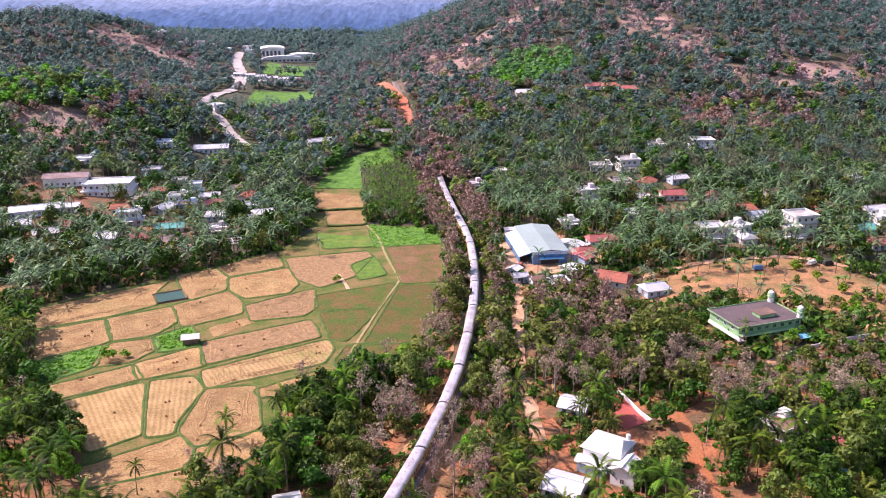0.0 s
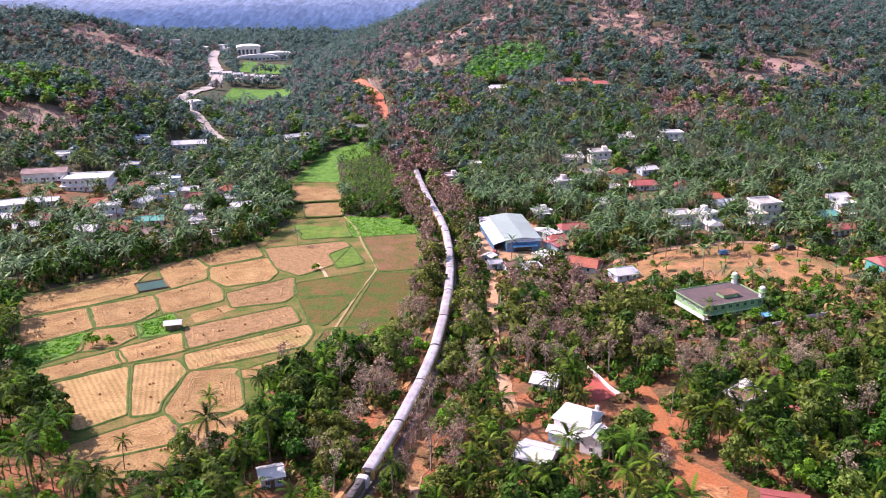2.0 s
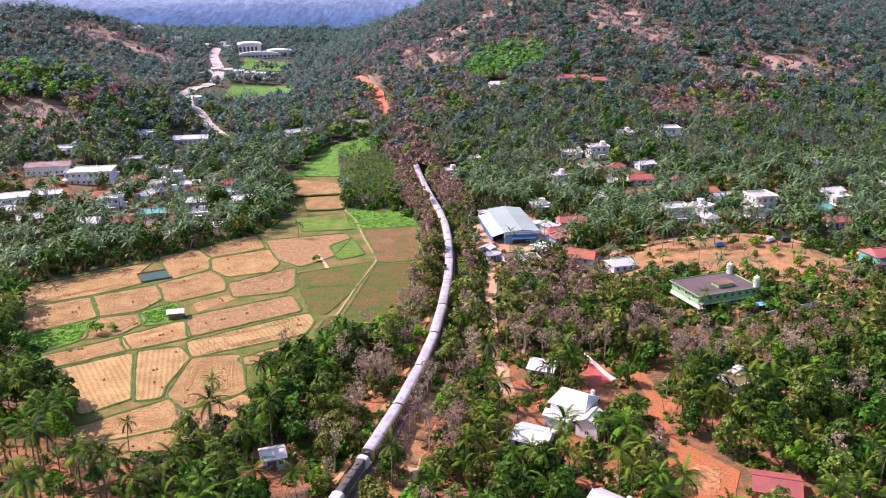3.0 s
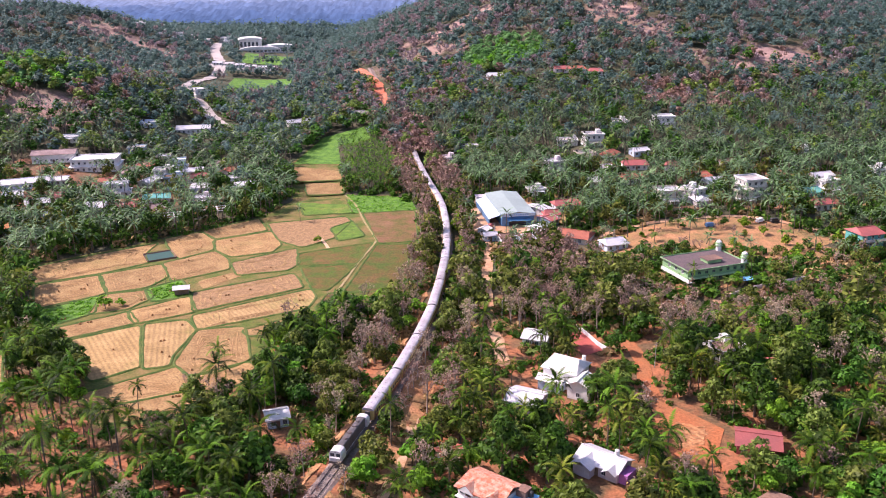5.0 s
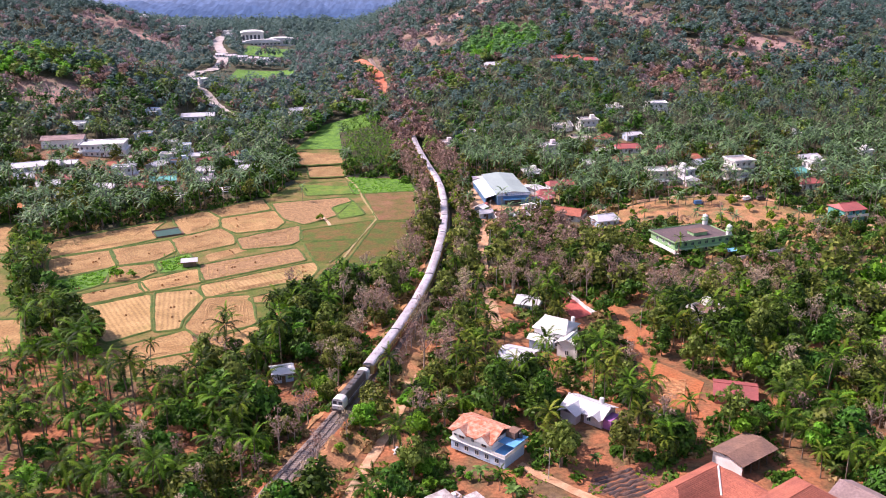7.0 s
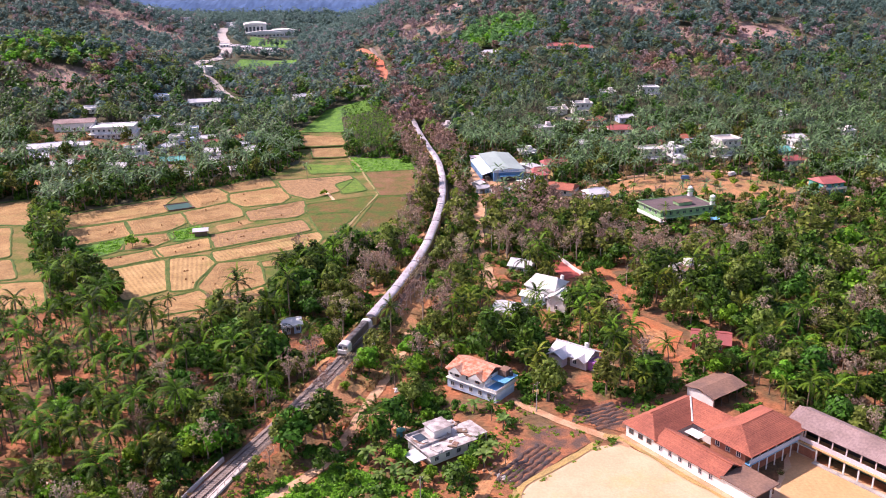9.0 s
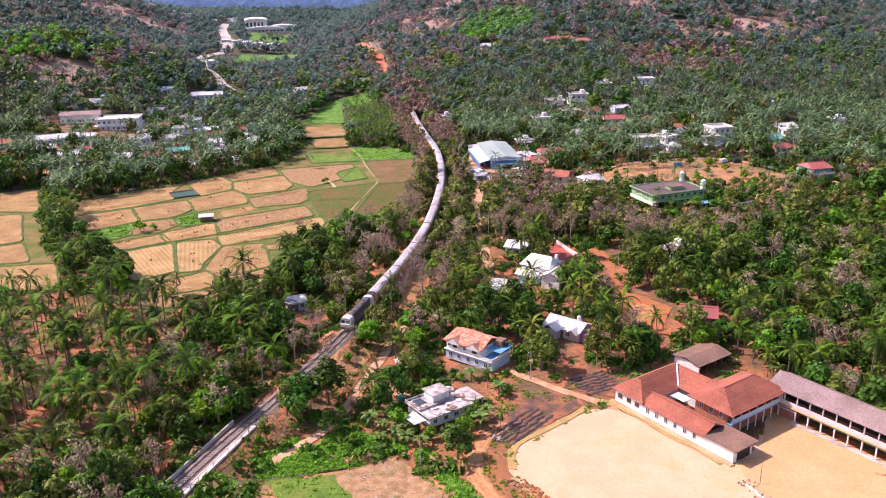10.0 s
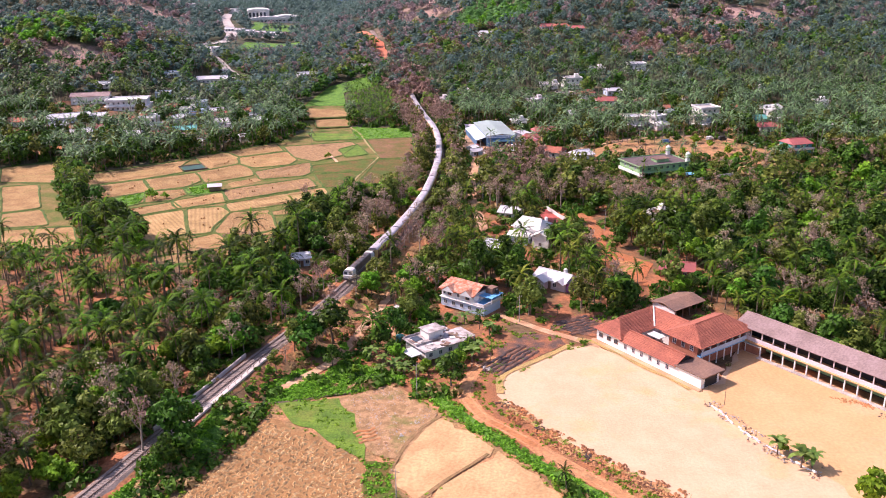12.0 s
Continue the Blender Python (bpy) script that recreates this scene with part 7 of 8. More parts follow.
# scrub, young trees and palms on the open ground round the mosque
for q, count in ((CLEAR[7], 46), (CLEAR[8], 34)):
    made = 0
    while made < count:
        px, py = rng.uniform(54, 150), rng.uniform(254, 340)
        if not inside(px, py, q) or any((px - a) ** 2 + (py - b) ** 2 < r * r for a, b, r in HOUSE_SPOTS) or any(((xy - (px, py)) ** 2).sum(1).min() < 9 for xy, w in ROAD_XY):
            continue
        made += 1
        kind, size = rng.choice((("palm", 0.85), ("bright", 0.3), ("olive", 0.35), ("dry", 0.4), ("dark", 0.4), ("banana", 1.0), ("bright", 0.5)))
        spots.append((px, py, kind, size))
# a row of palms along the village road
for k in range(13):
    px = 66 + 5.6 * k
    py = float(np.interp(px, (58, 85, 113, 132, 145), (317, 324, 330, 321, 300))) + rng.uniform(-3, 2)
    spots.append((px + rng.uniform(-1.5, 1.5), py, "palm", rng.uniform(0.85, 1.1)))
# palms and shade trees between the houses of town and village
for x0, x1, y0, y1, count in ((-238, -112, 352, 455, 210), (48, 200, 350, 440, 150)):
    made = 0
    while made < count:
        px, py = rng.uniform(x0, x1), rng.uniform(y0, y1)
        if any((px - a) ** 2 + (py - b) ** 2 < (r * 0.8) ** 2 for a, b, r in HOUSE_SPOTS if r > 5.2) or any(((xy - (px, py)) ** 2).sum(1).min() < 12 for xy, w in ROAD_XY):
            continue
        made += 1
        spots.append((px, py, *rng.choice((("palm", 1.0), ("palm", 0.9), ("palm", 1.1), ("dark", 0.7), ("olive", 0.6)))))
spots += [(-64, 79, "bright", 1.35), (-68, 74.5, "bright", 1.2), (-61.5, 72, "olive", 1.3), (-59, 66.5, "olive", 1.2), (-66, 69, "dry", 1.2), (-71, 80, "dry", 1.1), (-56.5, 81, "dry", 0.95), (-57, 61, "dry", 1.0), (-50.5, 70.5, "dark", 0.9), (-52, 65.5, "dark", 0.9),
          (66, 200.5, "palm", 1.0), (80, 197.5, "palm", 1.05), (70.5, 196, "bright", 0.9), (75, 193, "gold", 1.0), (84, 202, "dark", 0.8), (67, 208, "dark", 0.9), (92, 259, "bright", 0.6), (96, 262, "dark", 0.5), (88, 255, "banana", 1.2), (99, 266, "palm", 0.9), (80, 254, "bright", 0.5), (76, 256, "palm", 0.8), (103, 271, "dark", 0.5), (101, 276, "olive", 0.5)]
rng.shuffle(spots)
spots.sort(key=lambda s: abs(s[0]) * 0.35 + s[1])
near_mesh = {}
counts = dict.fromkeys(KINDS, 0)
LIMIT = {"palm": 300, "gold": 130, "areca": 170, "dark": 240, "bright": 110, "olive": 150, "dry": 260, "banana": 60}
NAMES = {"palm": "coconut_palm", "gold": "coconut_palm", "areca": "areca_palm", "dark": "broadleaf_tree", "bright": "leafy_tree", "olive": "olive_tree", "dry": "teak_tree", "banana": "banana_plant"}
heap = {k: {} for k in KINDS}
for x, y, kind, size in spots:
    near, mid, far, leaf, bark, label, category = KINDS[kind]
    z = ground_at(x, y) - 0.1
    turn, s = rng.uniform(0, 360), size * (rng.uniform(0.62, 1.45) if kind in ("dark", "olive", "bright") and y < 330 else rng.uniform(0.8, 1.18)) * (1.3 if kind == "palm" and x < -62 and y < 200 else 1.15 if kind == "palm" and (x < -30 or x > 5) and y < 230 else 1)
    if y < 330 and counts[kind] < LIMIT[kind]:
        counts[kind] += 1
        k = rng.randrange(len(near))
        if (kind, k) not in near_mesh:
            near_mesh[kind, k] = (fast_mesh("trunk", *near[k][0], bark), fast_mesh("crown", *near[k][1], leaf))
        tree = base(NAMES[kind], x, y, z, turn, label, category, "trees of the valley")
        tree.scale = (s, s, s * rng.uniform(0.92, 1.1))
        piece("trunk", near_mesh[kind, k][0], tree)
        piece("crown", near_mesh[kind, k][1], tree)
    else:
        table = near if y < 215 and kind in ("palm", "dark") else mid if y < (520 if kind == "palm" and x > -110 else 430) else far
        (tv, tt), (cv, ct) = table[rng.randrange(len(table))]
        c, d = math.cos(radians(turn)) * s, math.sin(radians(turn)) * s
        rot = np.array([[c, -d, 0], [d, c, 0], [0, 0, s]], np.float32)
        for which, (v, t) in enumerate(((tv, tt), (cv, ct))):
            if which == 0 and y > (560 if kind == "palm" else 450):
                continue
            # the farther the tree, the likelier its leaves take the haze-tinted copy
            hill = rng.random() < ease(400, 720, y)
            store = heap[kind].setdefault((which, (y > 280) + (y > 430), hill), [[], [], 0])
            store[0].append(v @ rot.T + np.array((x, y, z), np.float32))
            store[1].append(t + store[2])
            store[2] += len(v)
for kind, stores in heap.items():
    near, mid, far, leaf, bark, label, category = KINDS[kind]
    for (which, close, hill), (v, t, _) in stores.items():
        ob = new(("wood_trunks" if which == 0 else "wood_canopy"), fast_mesh("wood", np.concatenate(v), np.concatenate(t), bark if which == 0 else HAZED_PALM_LEAF if kind == "palm" and close and (not hill or close < 2) else leaf if not hill or kind == "areca" else HAZED_BRIGHT_LEAF if kind == "bright" else HAZED_DRY_LEAF if kind == "dry" else HAZED_LEAF))
        tagged(ob, "many trunks of the wooded valley" if which == 0 else "canopy of many trees: " + label, "woods", kind="stuff")

# undergrowth
brush = {False: [[], [], 0], True: [[], [], 0]}
clumps = []
for _ in range(5):
    vs, ts = leaf_cloud(rng, [(Vector((0, 0, 0.35)), 0.7), (Vector((0.5, 0.2, 0.3)), 0.5), (Vector((-0.3, 0.5, 0.3)), 0.5)], 20, 0.42)
    clumps.append((np.array(vs, np.float32), np.array(ts, np.int32)))
made = 0
while made < 12000:
    y = 20 + 410 * rng.random() ** 1.3
    half = 0.53 * (y + 92)
    x = rng.uniform(-half, half)
    if noise.noise((x / 9, y / 9, 2.0)) < -0.05:
        continue
    if any(x0 < x < x1 and y0 < y < y1 and inside(x, y, q) for x0, x1, y0, y1, q in BOXES if q is not CLEAR[3] and q is not CLEAR[8]) or rail_distance(x, y) < 3.4:
        continue
    if any(((xy - (x, y)) ** 2).sum(1).min() < (w / 2) ** 2 for xy, w in ROAD_XY) or any((x - a) ** 2 + (y - b) ** 2 < (r * 0.8) ** 2 for a, b, r in HOUSE_SPOTS):
        continue
    if -38 < x < 24 and y < 86 or any(inside(x, y, q) for q in NEAR):
        continue
    if -50 < x < -3 and 83 < y < 107 and rng.random() < 0.7:
        continue
    if inside(x, y, PALM_ROWS) and rng.random() < 0.75:
        continue
    strip = beside_line(x, y)
    if strip and rng.random() < 0.6:
        continue
    made += 1
    v, t = clumps[rng.randrange(5)]
    s, a = rng.uniform(0.8, 2.1) * (1 + 0.7 * ease(190, 260, y)), rng.uniform(0, 6.28)
    rot = np.array([[math.cos(a) * s, -math.sin(a) * s, 0], [math.sin(a) * s, math.cos(a) * s, 0], [0, 0, s]], np.float32)
    store = brush[rng.random() < (0.75 if strip else 0.15 if x > 0 and y < 215 else 0.3)]
    store[0].append(v @ rot.T + np.array((x, y, ground_at(x, y)), np.float32))
    store[1].append(t + store[2])
    store[2] += len(v)
for dry, (v, t, _) in brush.items():
    tagged(new("undergrowth", fast_mesh("undergrowth", np.concatenate(v), np.concatenate(t), BRUSH_LEAF if dry else SHRUB_LEAF)), "dry reddish brown brush under the trees" if dry else "low green shrubs and weeds under the trees", "undergrowth", kind="stuff")

# ---- distance: hazy country behind the valley ----
# self-lit backdrop: haze painted as blue emission that pales with distance
haze = bpy.data.materials.new("hazy_distance")
haze.use_nodes = True
hn, hl = haze.node_tree.nodes, haze.node_tree.links
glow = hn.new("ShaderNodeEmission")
where = hn.new("ShaderNodeNewGeometry")
rise = hn.new("ShaderNodeSeparateXYZ")
hl.new(where.outputs["Position"], rise.inputs[0])
stretch = hn.new("ShaderNodeMapping")
stretch.inputs["Scale"].default_value = (1.0, 0.12, 0.4)
hl.new(where.outputs["Position"], stretch.inputs["Vector"])
grain, crowns = hn.new("ShaderNodeTexNoise"), hn.new("ShaderNodeTexVoronoi")
grain.inputs["Scale"].default_value, grain.inputs["Detail"].default_value, grain.inputs["Roughness"].default_value = 0.05, 10, 0.72
crowns.inputs["Scale"].default_value = 0.16
for node in (grain, crowns):
    hl.new(stretch.outputs[0], node.inputs["Vector"])
woods = hn.new("ShaderNodeMath")
woods.operation = "MULTIPLY_ADD"
woods.inputs[1].default_value = -0.28
hl.new(crowns.outputs["Distance"], woods.inputs[0])
hl.new(grain.outputs[0], woods.inputs[2])
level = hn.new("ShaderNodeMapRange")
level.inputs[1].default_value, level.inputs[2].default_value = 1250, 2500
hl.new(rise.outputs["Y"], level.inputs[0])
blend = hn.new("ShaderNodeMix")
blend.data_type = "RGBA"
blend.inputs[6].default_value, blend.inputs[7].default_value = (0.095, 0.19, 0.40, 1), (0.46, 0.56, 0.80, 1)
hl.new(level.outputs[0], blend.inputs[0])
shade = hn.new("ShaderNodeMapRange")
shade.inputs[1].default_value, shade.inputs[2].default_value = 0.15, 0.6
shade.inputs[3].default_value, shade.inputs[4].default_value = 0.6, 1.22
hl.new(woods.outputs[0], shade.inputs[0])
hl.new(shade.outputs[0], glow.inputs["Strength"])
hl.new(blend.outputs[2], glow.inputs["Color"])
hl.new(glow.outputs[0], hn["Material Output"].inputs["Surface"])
vs, fs = [], []
cols = 640
rows_y, y, step = [], 1230.0, 26.0
while y < 4200:
    rows_y.append(y)
    y, step = y + step, step * 1.045
for j, y in enumerate(rows_y):
    for i in range(cols):
        x = -2100 + 4200 * i / (cols - 1)
        swell = 16 * noise.noise((x / 520, y / 420, 1.0)) + 30 * math.exp(-((x - 620) / 300) ** 2 - ((y - 1500) / 200) ** 2)
        tree = (7 + 9 * noise.noise((x / 13, y / 9, 2.0)) + 5 * noise.noise((x / 40, y / 60, 5.0))) if j % 2 else 0.0
        vs.append((x, y, 25 + 0.5 * swell + (0.5 * swell + tree) * ease(1230, 1400, y) - 26 * (j == 0)))
    if j:
        fs += [(k, k + 1, k + cols + 1, k + cols) for k in range((j - 1) * cols, j * cols - 1)]
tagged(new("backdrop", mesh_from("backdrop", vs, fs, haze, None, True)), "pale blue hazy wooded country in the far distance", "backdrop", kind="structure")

# ---- small things ----
def pole(x, y, h, label, r=0.09, arm=True):
    ob = base("utility_pole", x, y, ground_at(x, y) - 0.2, rng.uniform(0, 180), label, "pole", "poles")
    bm = bmesh.new()
    bmesh.ops.create_cone(bm, cap_ends=True, segments=8, radius1=r * 1.2, radius2=r * 0.7, depth=h, matrix=pose(0, 0, h / 2))
    part("shaft", bm, CONCRETE if arm else TIMBER, ob)
    if arm:
        part("crossarm", block(-0.8, 0.8, -0.05, 0.05, h - 0.6, h - 0.5), STEEL, ob)
        for x in (-0.7, 0, 0.7):
            part("insulator", block(x - 0.05, x + 0.05, -0.05, 0.05, h - 0.5, h - 0.3, soft=0.02), WHITE, ob)
    return ob


pole(61.8, 82.5, 5.0, "thin goal post in the sand yard", 0.06, False)
pole(-5, 90, 7.5, "grey wooden pole beside the plots", 0.1)
pole(-6.4, 49.6, 6.5, "grey wooden pole beside the plots", 0.1)
for x, y in ((12, 236), (11, 280), (12, 322), (54, 205), (58, 306), (88, 328), (122, 342), (-20, 150), (20, 126)):
    pole(x, y, 8.0, "concrete electric pole with crossarm")

# broken wall and rubble in the yard
wall = base("broken_wall", 59.2, 81.5, ground_at(59, 81), 0, "broken low white wall with rubble in the yard", "wall")
line = even(spline([(0, 0), (4.6, -12.6), (13, -25.5)], 8), 1.15)
for k, (p, d) in enumerate(line):
    if rng.random() < 0.75:
        bm = block(-0.55, 0.55, -0.14, 0.14, -0.1, rng.uniform(0.15, 0.55), soft=0.05)
        ob = part("wall_stone", bm, WHITE if rng.random() < 0.6 else LILAC, wall)
        ob.matrix_basis = pose(p.x + rng.uniform(-.2, .2), p.y, 0.1, rng.uniform(-8, 8), rng.uniform(-8, 8), math.degrees(math.atan2(d.y, d.x)) + rng.uniform(-15, 15))


def heap(x, y, w, n, material, label, category, size=0.5):
    """A heap of earth clods or rubble."""
    ob = base("earth_heap" if material is not WHITE else "rubble_heap", x, y, ground_at(x, y), rng.uniform(0, 360), label, category, "heaps of earth")
    bm = bmesh.new()
    for _ in range(n):
        a, r = rng.uniform(0, 6.28), w * rng.random() ** 0.7
        made = bmesh.ops.create_icosphere(bm, subdivisions=1, radius=size * rng.uniform(0.5, 1.3), matrix=pose(math.cos(a) * r * 1.6, math.sin(a) * r * 0.7, max(0.0, 0.25 - r * 0.1), rng.uniform(0, 90), 0, rng.uniform(0, 90)))["verts"]
        for v in made:
            v.co += Vector((rng.uniform(-.15, .15), rng.uniform(-.15, .15), rng.uniform(-.15, .15))) * size
    ob2 = part("loose_earth", bm, material, ob)
    ob2["kind"] = "stuff"
    return ob


for k, (x, y) in enumerate(((14.6, 82), (16.2, 79), (18.8, 75), (21.2, 71.6), (24, 68.3), (27, 64.6), (30, 61.4), (33.2, 58.2), (36.4, 55.6), (40.2, 52.4), (44, 48.8), (92, 82.5), (95, 78.5), (88, 84.5))):
    heap(x, y, 1.9, 40, LATERITE if k % 3 else BURNT, "low heap of red-brown earth clods", "earth heap", 0.24)
for x, y in ((-14, 89), (-11, 88), (-8, 85), (-6, 80), (-4, 76), (-7, 71), (-10, 68), (-16, 86), (-12, 80), (8, 101), (11, 99)):
    heap(x, y, 1.6, 14, CONCRETE if rng.random() < 0.5 else TRACK_DUST, "scattered rubble and dry sticks", "rubble", 0.28)

heap(-13.4, 139.5, 1.5, 16, WHITE, "pale building rubble beside a track", "rubble", 0.3)
drum = base("water_drum", -10.9, 117.3, ground_at(-10.9, 117.3), 0, "round green water drum beside a house", "water drum")
bm = bmesh.new()
bmesh.ops.create_cone(bm, cap_ends=True, segments=16, radius1=1.1, radius2=1.0, depth=1.5, matrix=pose(0, 0, 0.75))
part("body", bm, TEAL, drum)
bm = bmesh.new()
bmesh.ops.create_cone(bm, cap_ends=True, segments=16, radius1=1.04, radius2=0.3, depth=0.3, matrix=pose(0, 0, 1.65))
part("lid", bm, TEAL, drum)
# rubble, sticks and clods strewn over the stony plot and the yard edge
STREWN = [([(-21, 86), (-11, 92), (0, 79), (-7.5, 64), (-11.5, 66)], 900, 0.12, (TRACK_DUST, STONY, CONCRETE), "pale stones, rags and sticks strewn over a plot"),
          ([(13.5, 83), (16.5, 83), (23.5, 73), (31.5, 63.5), (39.5, 56.5), (46, 50.5), (52, 38), (49, 36), (43, 47), (36.5, 52.5), (28, 60), (20, 69), (14.5, 77)], 640, 0.27, (LATERITE, surface("red_brown_clods", (0.27, 0.11, 0.05), (0.19, 0.085, 0.04), 1.0, 0.95, 0.3, 0.5), LATERITE), "red-brown earth clods along the yard edge"),
          ([(57, 84), (60, 86), (65, 72), (74, 58), (71, 54), (63, 66)], 260, 0.16, (CONCRETE, TRACK_DUST, TIMBER), "rubble and dry weeds beside a broken wall")]
for area, many, size, mats, label in STREWN:
    xs, ys = [p[0] for p in area], [p[1] for p in area]
    vs, fs, index = [], [], []
    while len(vs) < 5 * many:
        x, y = rng.uniform(min(xs), max(xs)), rng.uniform(min(ys), max(ys))
        if not inside(x, y, area) or noise.noise((x / 3, y / 3, 7.0)) < -0.12:
            continue
        z, a, k = ground_at(x, y) + 0.24, rng.uniform(0, 3.14), len(vs)
        l, w, h = size * rng.uniform(0.6, 2.4), size * rng.uniform(0.4, 1.1), size * rng.uniform(0.4, 1.3)
        u, v = Vector((math.cos(a), math.sin(a), 0)) * l, Vector((-math.sin(a), math.cos(a), 0)) * w
        c = Vector((x, y, z))
        vs += [c - u - v, c + u - v, c + u + v, c - u + v, c + u * rng.uniform(-.4, .4) + Vector((0, 0, h))]
        fs += [(k, k + 1, k + 4), (k + 1, k + 2, k + 4), (k + 2, k + 3, k + 4), (k + 3, k, k + 4)]
        index += [rng.randrange(3)] * 4
    tagged(new("strewn_rubble", mesh_from("strewn_rubble", vs, fs, list(mats), index)), label, "rubble", kind="stuff")

# straw swathes on the near field
vs, fs, n = [], [], 0
poly = [(-36, 77), (-15, 62), (-12.5, 49), (-10.5, 31), (-51, 31), (-46, 47), (-45, 52), (-38.5, 69)]
d, e = Vector((0.80, -0.60)), Vector((0.60, 0.80))
for i in range(46):
    for j in range(72):
        p = Vector((-52, 62)) + d * (j * 0.82 + rng.uniform(-.3, .3)) + e * (i * 1.15 - 24 + rng.uniform(-.25, .25))
        if not inside(p.x, p.y, poly) or rng.random() < 0.12:
            continue
        a = e * rng.uniform(0.3, 0.62) + d * rng.uniform(-.28, .28)
        b = d * rng.uniform(0.16, 0.34)
        z = ground_at(p.x, p.y) + 0.22
        vs += [(*(p - a - b), z), (*(p - a + b), z), (*(p + a + b), z), (*(p + a - b), z), (*(p - a * 0.8), z + 0.26), (*(p + a * 0.8), z + 0.2)]
        fs += [(n, n + 4, n + 5, n + 3), (n + 1, n + 2, n + 5, n + 4), (n, n + 1, n + 4), (n + 2, n + 3, n + 5)]
        n += 6
straw = surface("pale_cut_straw", (0.80, 0.55, 0.27), (0.60, 0.37, 0.16), 2.5, 0.95, 0.3, 0.4, spread=0.3)
tagged(new("cut_straw", mesh_from("cut_straw", vs, fs, straw)), "rows of cut rice straw lying on a field", "straw", kind="stuff")

# dug planting rows
for cx, cy, turn, count, length, m in ((55, 168, -20, 9, 9, LATERITE), (15.8, 104, 52, 5, 22, BURNT), (35, 124.6, 27, 7, 13, BURNT), (-14.6, 71.5, 25, 4, 6, LATERITE)):
    bed = base("planting_rows", cx, cy, ground_at(cx, cy), turn, "raised rows of dug earth", "planting rows")
    for k in range(count):
        y0 = (k - count / 2) * 1.35
        bm = bmesh.new()
        bmesh.ops.create_grid(bm, x_segments=int(length * 2), y_segments=4, size=0.5)
        for v in bm.verts:
            u, w = v.co.x * length * (0.78 + 0.3 * noise.noise((k * 2.3, 4.0, 1.0))) + 1.6 * noise.noise((k * 1.7, 9.0, 1.0)), v.co.y
            v.co = Vector((u, y0 + w * 1.15 + 0.7 * noise.noise((u * 0.5, k * 3.0, 1.0)), 0.2 + 0.42 * math.cos(w * math.pi) * (0.7 + 0.6 * noise.noise((u * 0.9, k * 5.0, 2.0))) - 0.06))
        part("furrow", bm, m, bed)


# parked vehicles
def van(x, y, turn, material, label):
    ob = base("parked_van", x, y, ground_at(x, y) + 0.2, turn, label, "van", "parked vehicles")
    bm = block(-2.1, 2.1, -0.85, 0.85, 0.35, 1.15, soft=0.12)
    part("body", bm, material, ob)
    part("cabin", block(-2.0, 1.2, -0.78, 0.78, 1.15, 1.9, soft=0.18), material, ob)
    part("windscreen", block(1.19, 1.23, -0.6, 0.6, 1.25, 1.75), GLASS, ob)
    for wx in (-1.3, 1.3):
        for wy in (-0.85, 0.85):
            bm = bmesh.new()
            bmesh.ops.create_cone(bm, cap_ends=True, segments=14, radius1=0.34, radius2=0.34, depth=0.22, matrix=pose(wx, wy, 0.34, 90, 0, 0))
            part("wheel", bm, BLACK, ob)


van(100, 323.5, 15, SHED_BLUE, "dark parked van on dusty open ground")
van(122, 330, 40, WHITE, "white parked van on the village road")
van(128, 330, 20, BLACK, "dark parked car on the village road")
van(10.5, 338, 80, RED_ROOF, "red parked van near the metal shed")

# creeper and weeds on the green banks
v_all, t_all, count = [], [], 0
BANKS = [[(-41, 91), (-33, 101), (-28, 97), (-24, 106), (-8, 97), (-17, 90), (-37, 84)], [(-46, 84), (-38, 84), (-37, 78), (-47, 60), (-52, 47), (-58, 44), (-52, 62)],
         [(-7, 95), (-3.5, 97), (3.3, 84), (10.6, 73.3), (18.2, 63.8), (26.2, 55.3), (32, 49.8), (40, 38), (36.5, 37), (28.4, 47.2), (23.2, 53), (15.4, 61.6), (7.8, 70.8), (0.6, 81.2)], [(-21, 366), (-16, 345), (-15, 300), (-17, 262), (-20, 262), (-20, 300), (-19.5, 330)],
         [(-143, 247), (-129, 259), (-125, 246), (-135, 235)], [(-112, 267), (-104, 275), (-97, 262), (-107, 258)],
         [(-14, 62), (-8, 60), (-5.5, 50), (-9, 40), (-12, 46)], [(-59, 396), (-27, 391), (-23, 371), (-46, 366), (-53, 364)]]
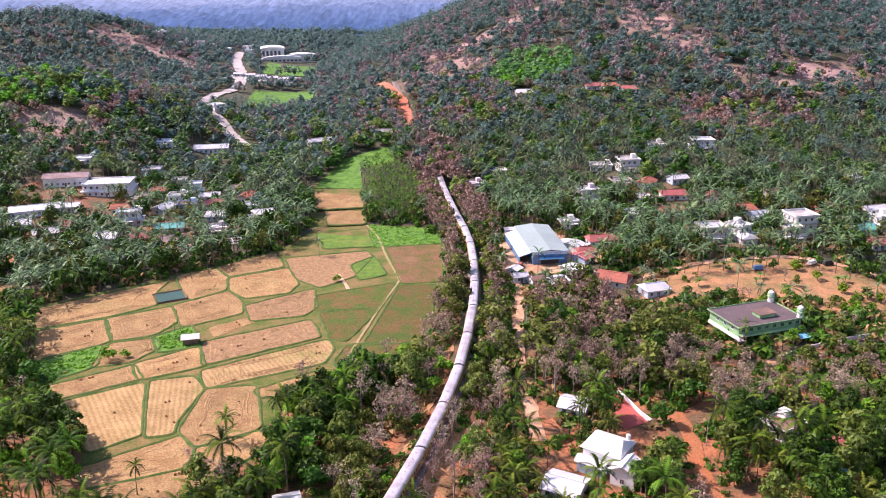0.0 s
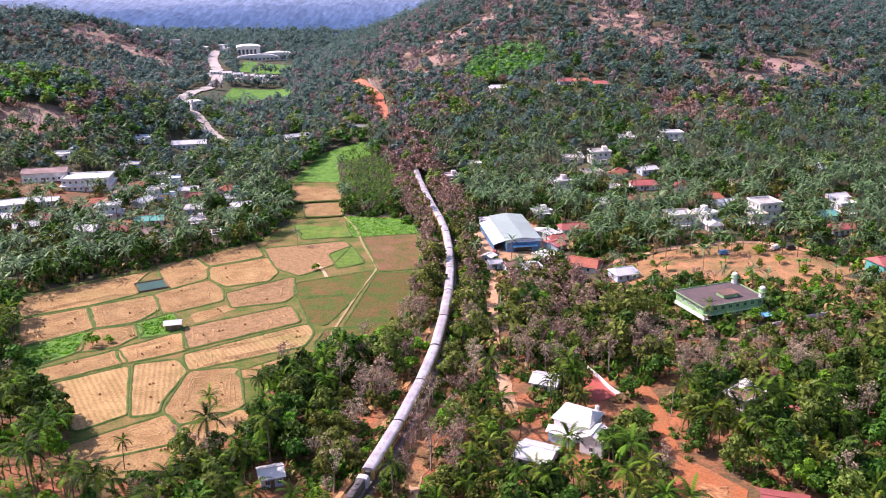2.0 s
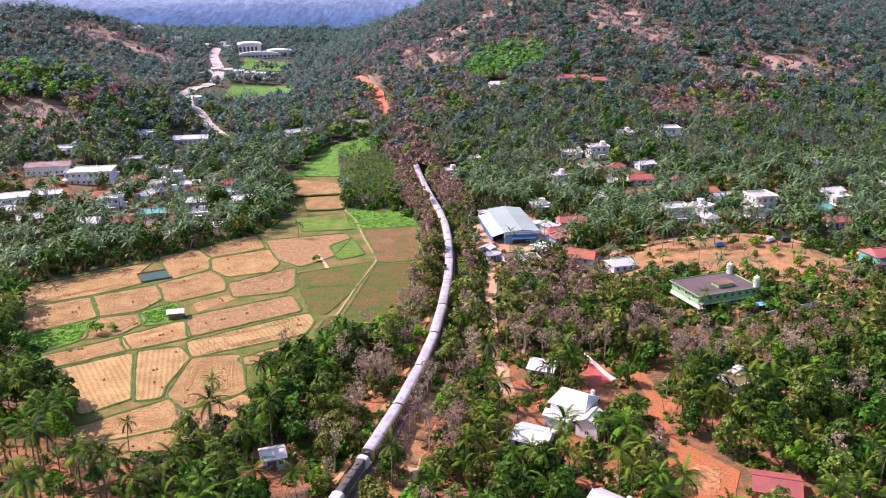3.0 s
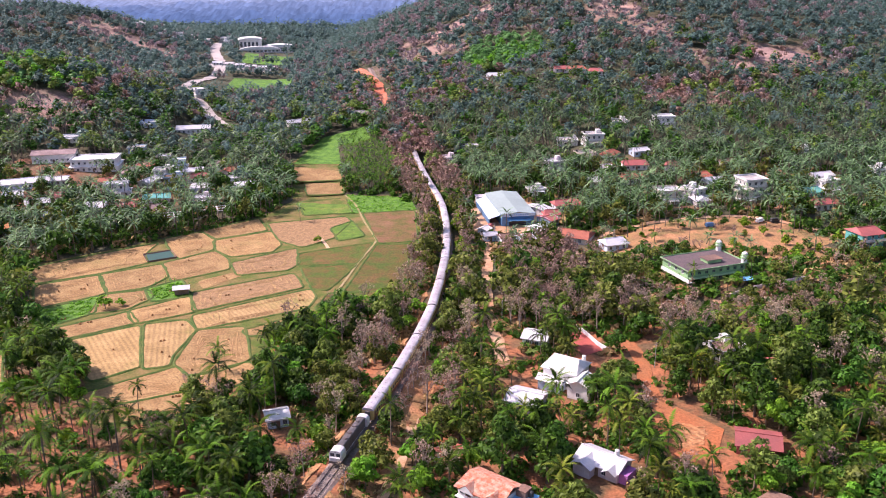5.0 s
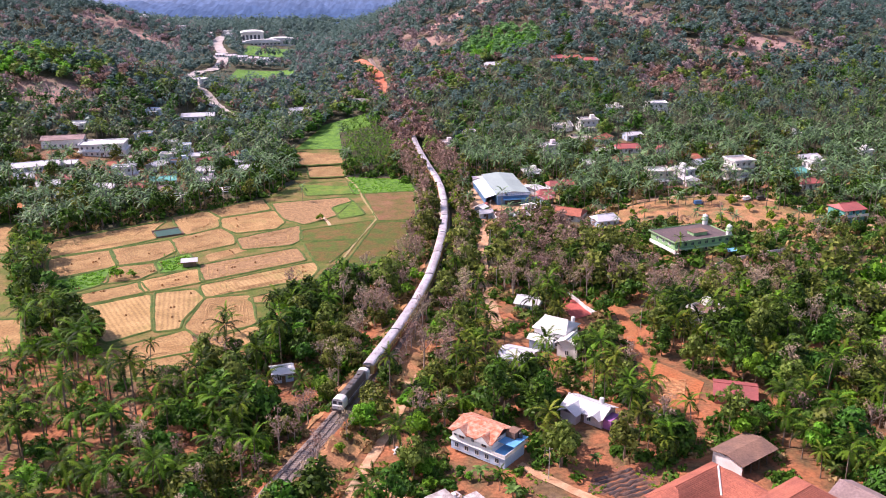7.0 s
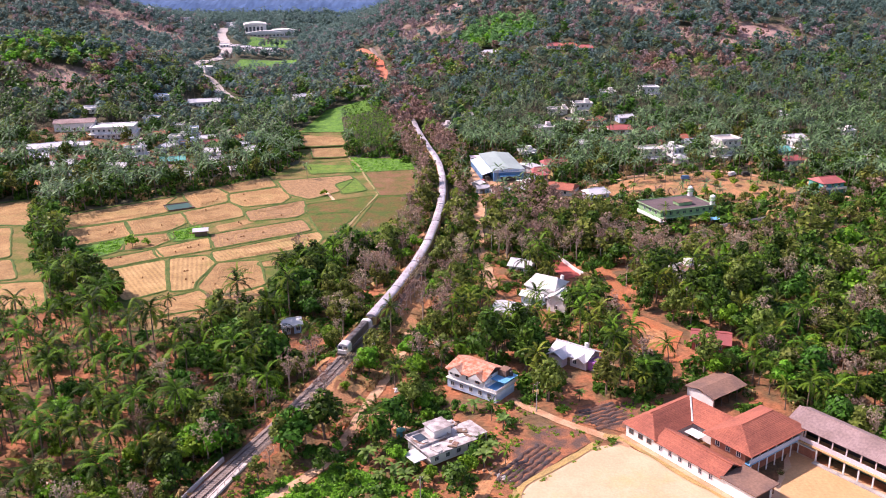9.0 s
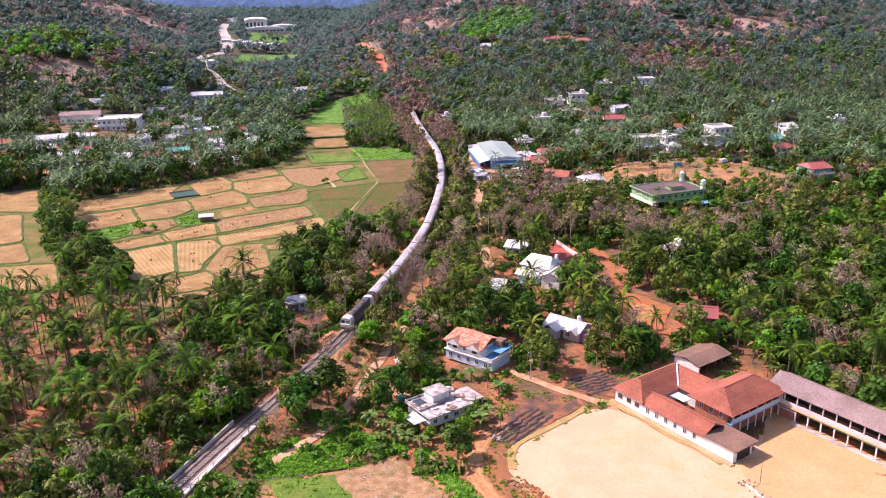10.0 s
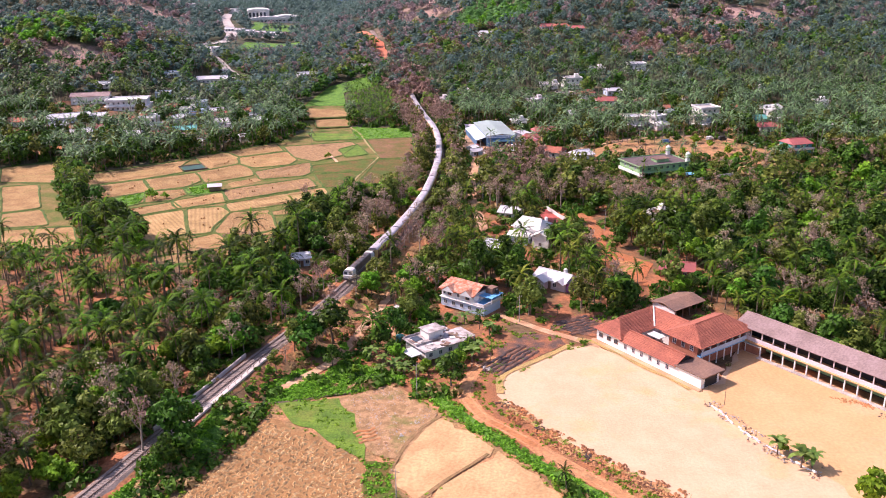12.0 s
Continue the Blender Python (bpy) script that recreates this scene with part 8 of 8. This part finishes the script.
for bank, many in zip(BANKS, (900, 620, 520, 300, 120, 120, 110, 340)):
    xs, ys = [p[0] for p in bank], [p[1] for p in bank]
    k = 0
    while k < many:
        x, y = rng.uniform(min(xs), max(xs)), rng.uniform(min(ys), max(ys))
        if not inside(x, y, bank) or rail_distance(x, y) < 3.6 or any(((xy - (x, y)) ** 2).sum(1).min() < (w / 2 + 0.3) ** 2 for xy, w in ROAD_XY):
            continue
        k += 1
        v, t = clumps[rng.randrange(5)]
        s, a = rng.uniform(0.45, 1.0), rng.uniform(0, 6.28)
        rot = np.array([[math.cos(a) * s, -math.sin(a) * s, 0], [math.sin(a) * s, math.cos(a) * s, 0], [0, 0, s * 0.8]], np.float32)
        v_all.append(v @ rot.T + np.array((x, y, ground_at(x, y)), np.float32))
        t_all.append(t + count)
        count += len(v)
tagged(new("creeper", fast_mesh("creeper", np.concatenate(v_all), np.concatenate(t_all), BRIGHT_LEAF)), "bright green creeper and weeds on banks", "creeper", kind="stuff")

# grass tufts between the near plots and round the yard
v_all, t_all, count = [], [], 0
k = 0
while k < 2200:
    x, y = rng.uniform(-50, 44), rng.uniform(36, 134)
    if any(inside(x, y, q) for q in NEAR if q is not NEAR[1]) or inside(x, y, shrunk(YARD, 1.5)) or rail_distance(x, y) < 3.6:
        continue
    if any(((xy - (x, y)) ** 2).sum(1).min() < (w / 2 - 0.4) ** 2 for xy, w in ROAD_XY) or noise.noise((x / 5, y / 5, 3.0)) < (-0.1 if y < 100 else 0.12) or any((x - a) ** 2 + (y - b) ** 2 < (r * 0.75) ** 2 for a, b, r in HOUSE_SPOTS if r > 8.5):
        continue
    k += 1
    v, t = clumps[rng.randrange(5)]
    s, a = rng.uniform(0.25, 0.6), rng.uniform(0, 6.28)
    rot = np.array([[math.cos(a) * s, -math.sin(a) * s, 0], [math.sin(a) * s, math.cos(a) * s, 0], [0, 0, s * 0.7]], np.float32)
    v_all.append(v @ rot.T + np.array((x, y, ground_at(x, y) + 0.1), np.float32))
    t_all.append(t + count)
    count += len(v)
tagged(new("grass_tufts", fast_mesh("grass_tufts", np.concatenate(v_all), np.concatenate(t_all), BRIGHT_LEAF)), "tufts of grass and weeds between plots", "grass", kind="stuff")
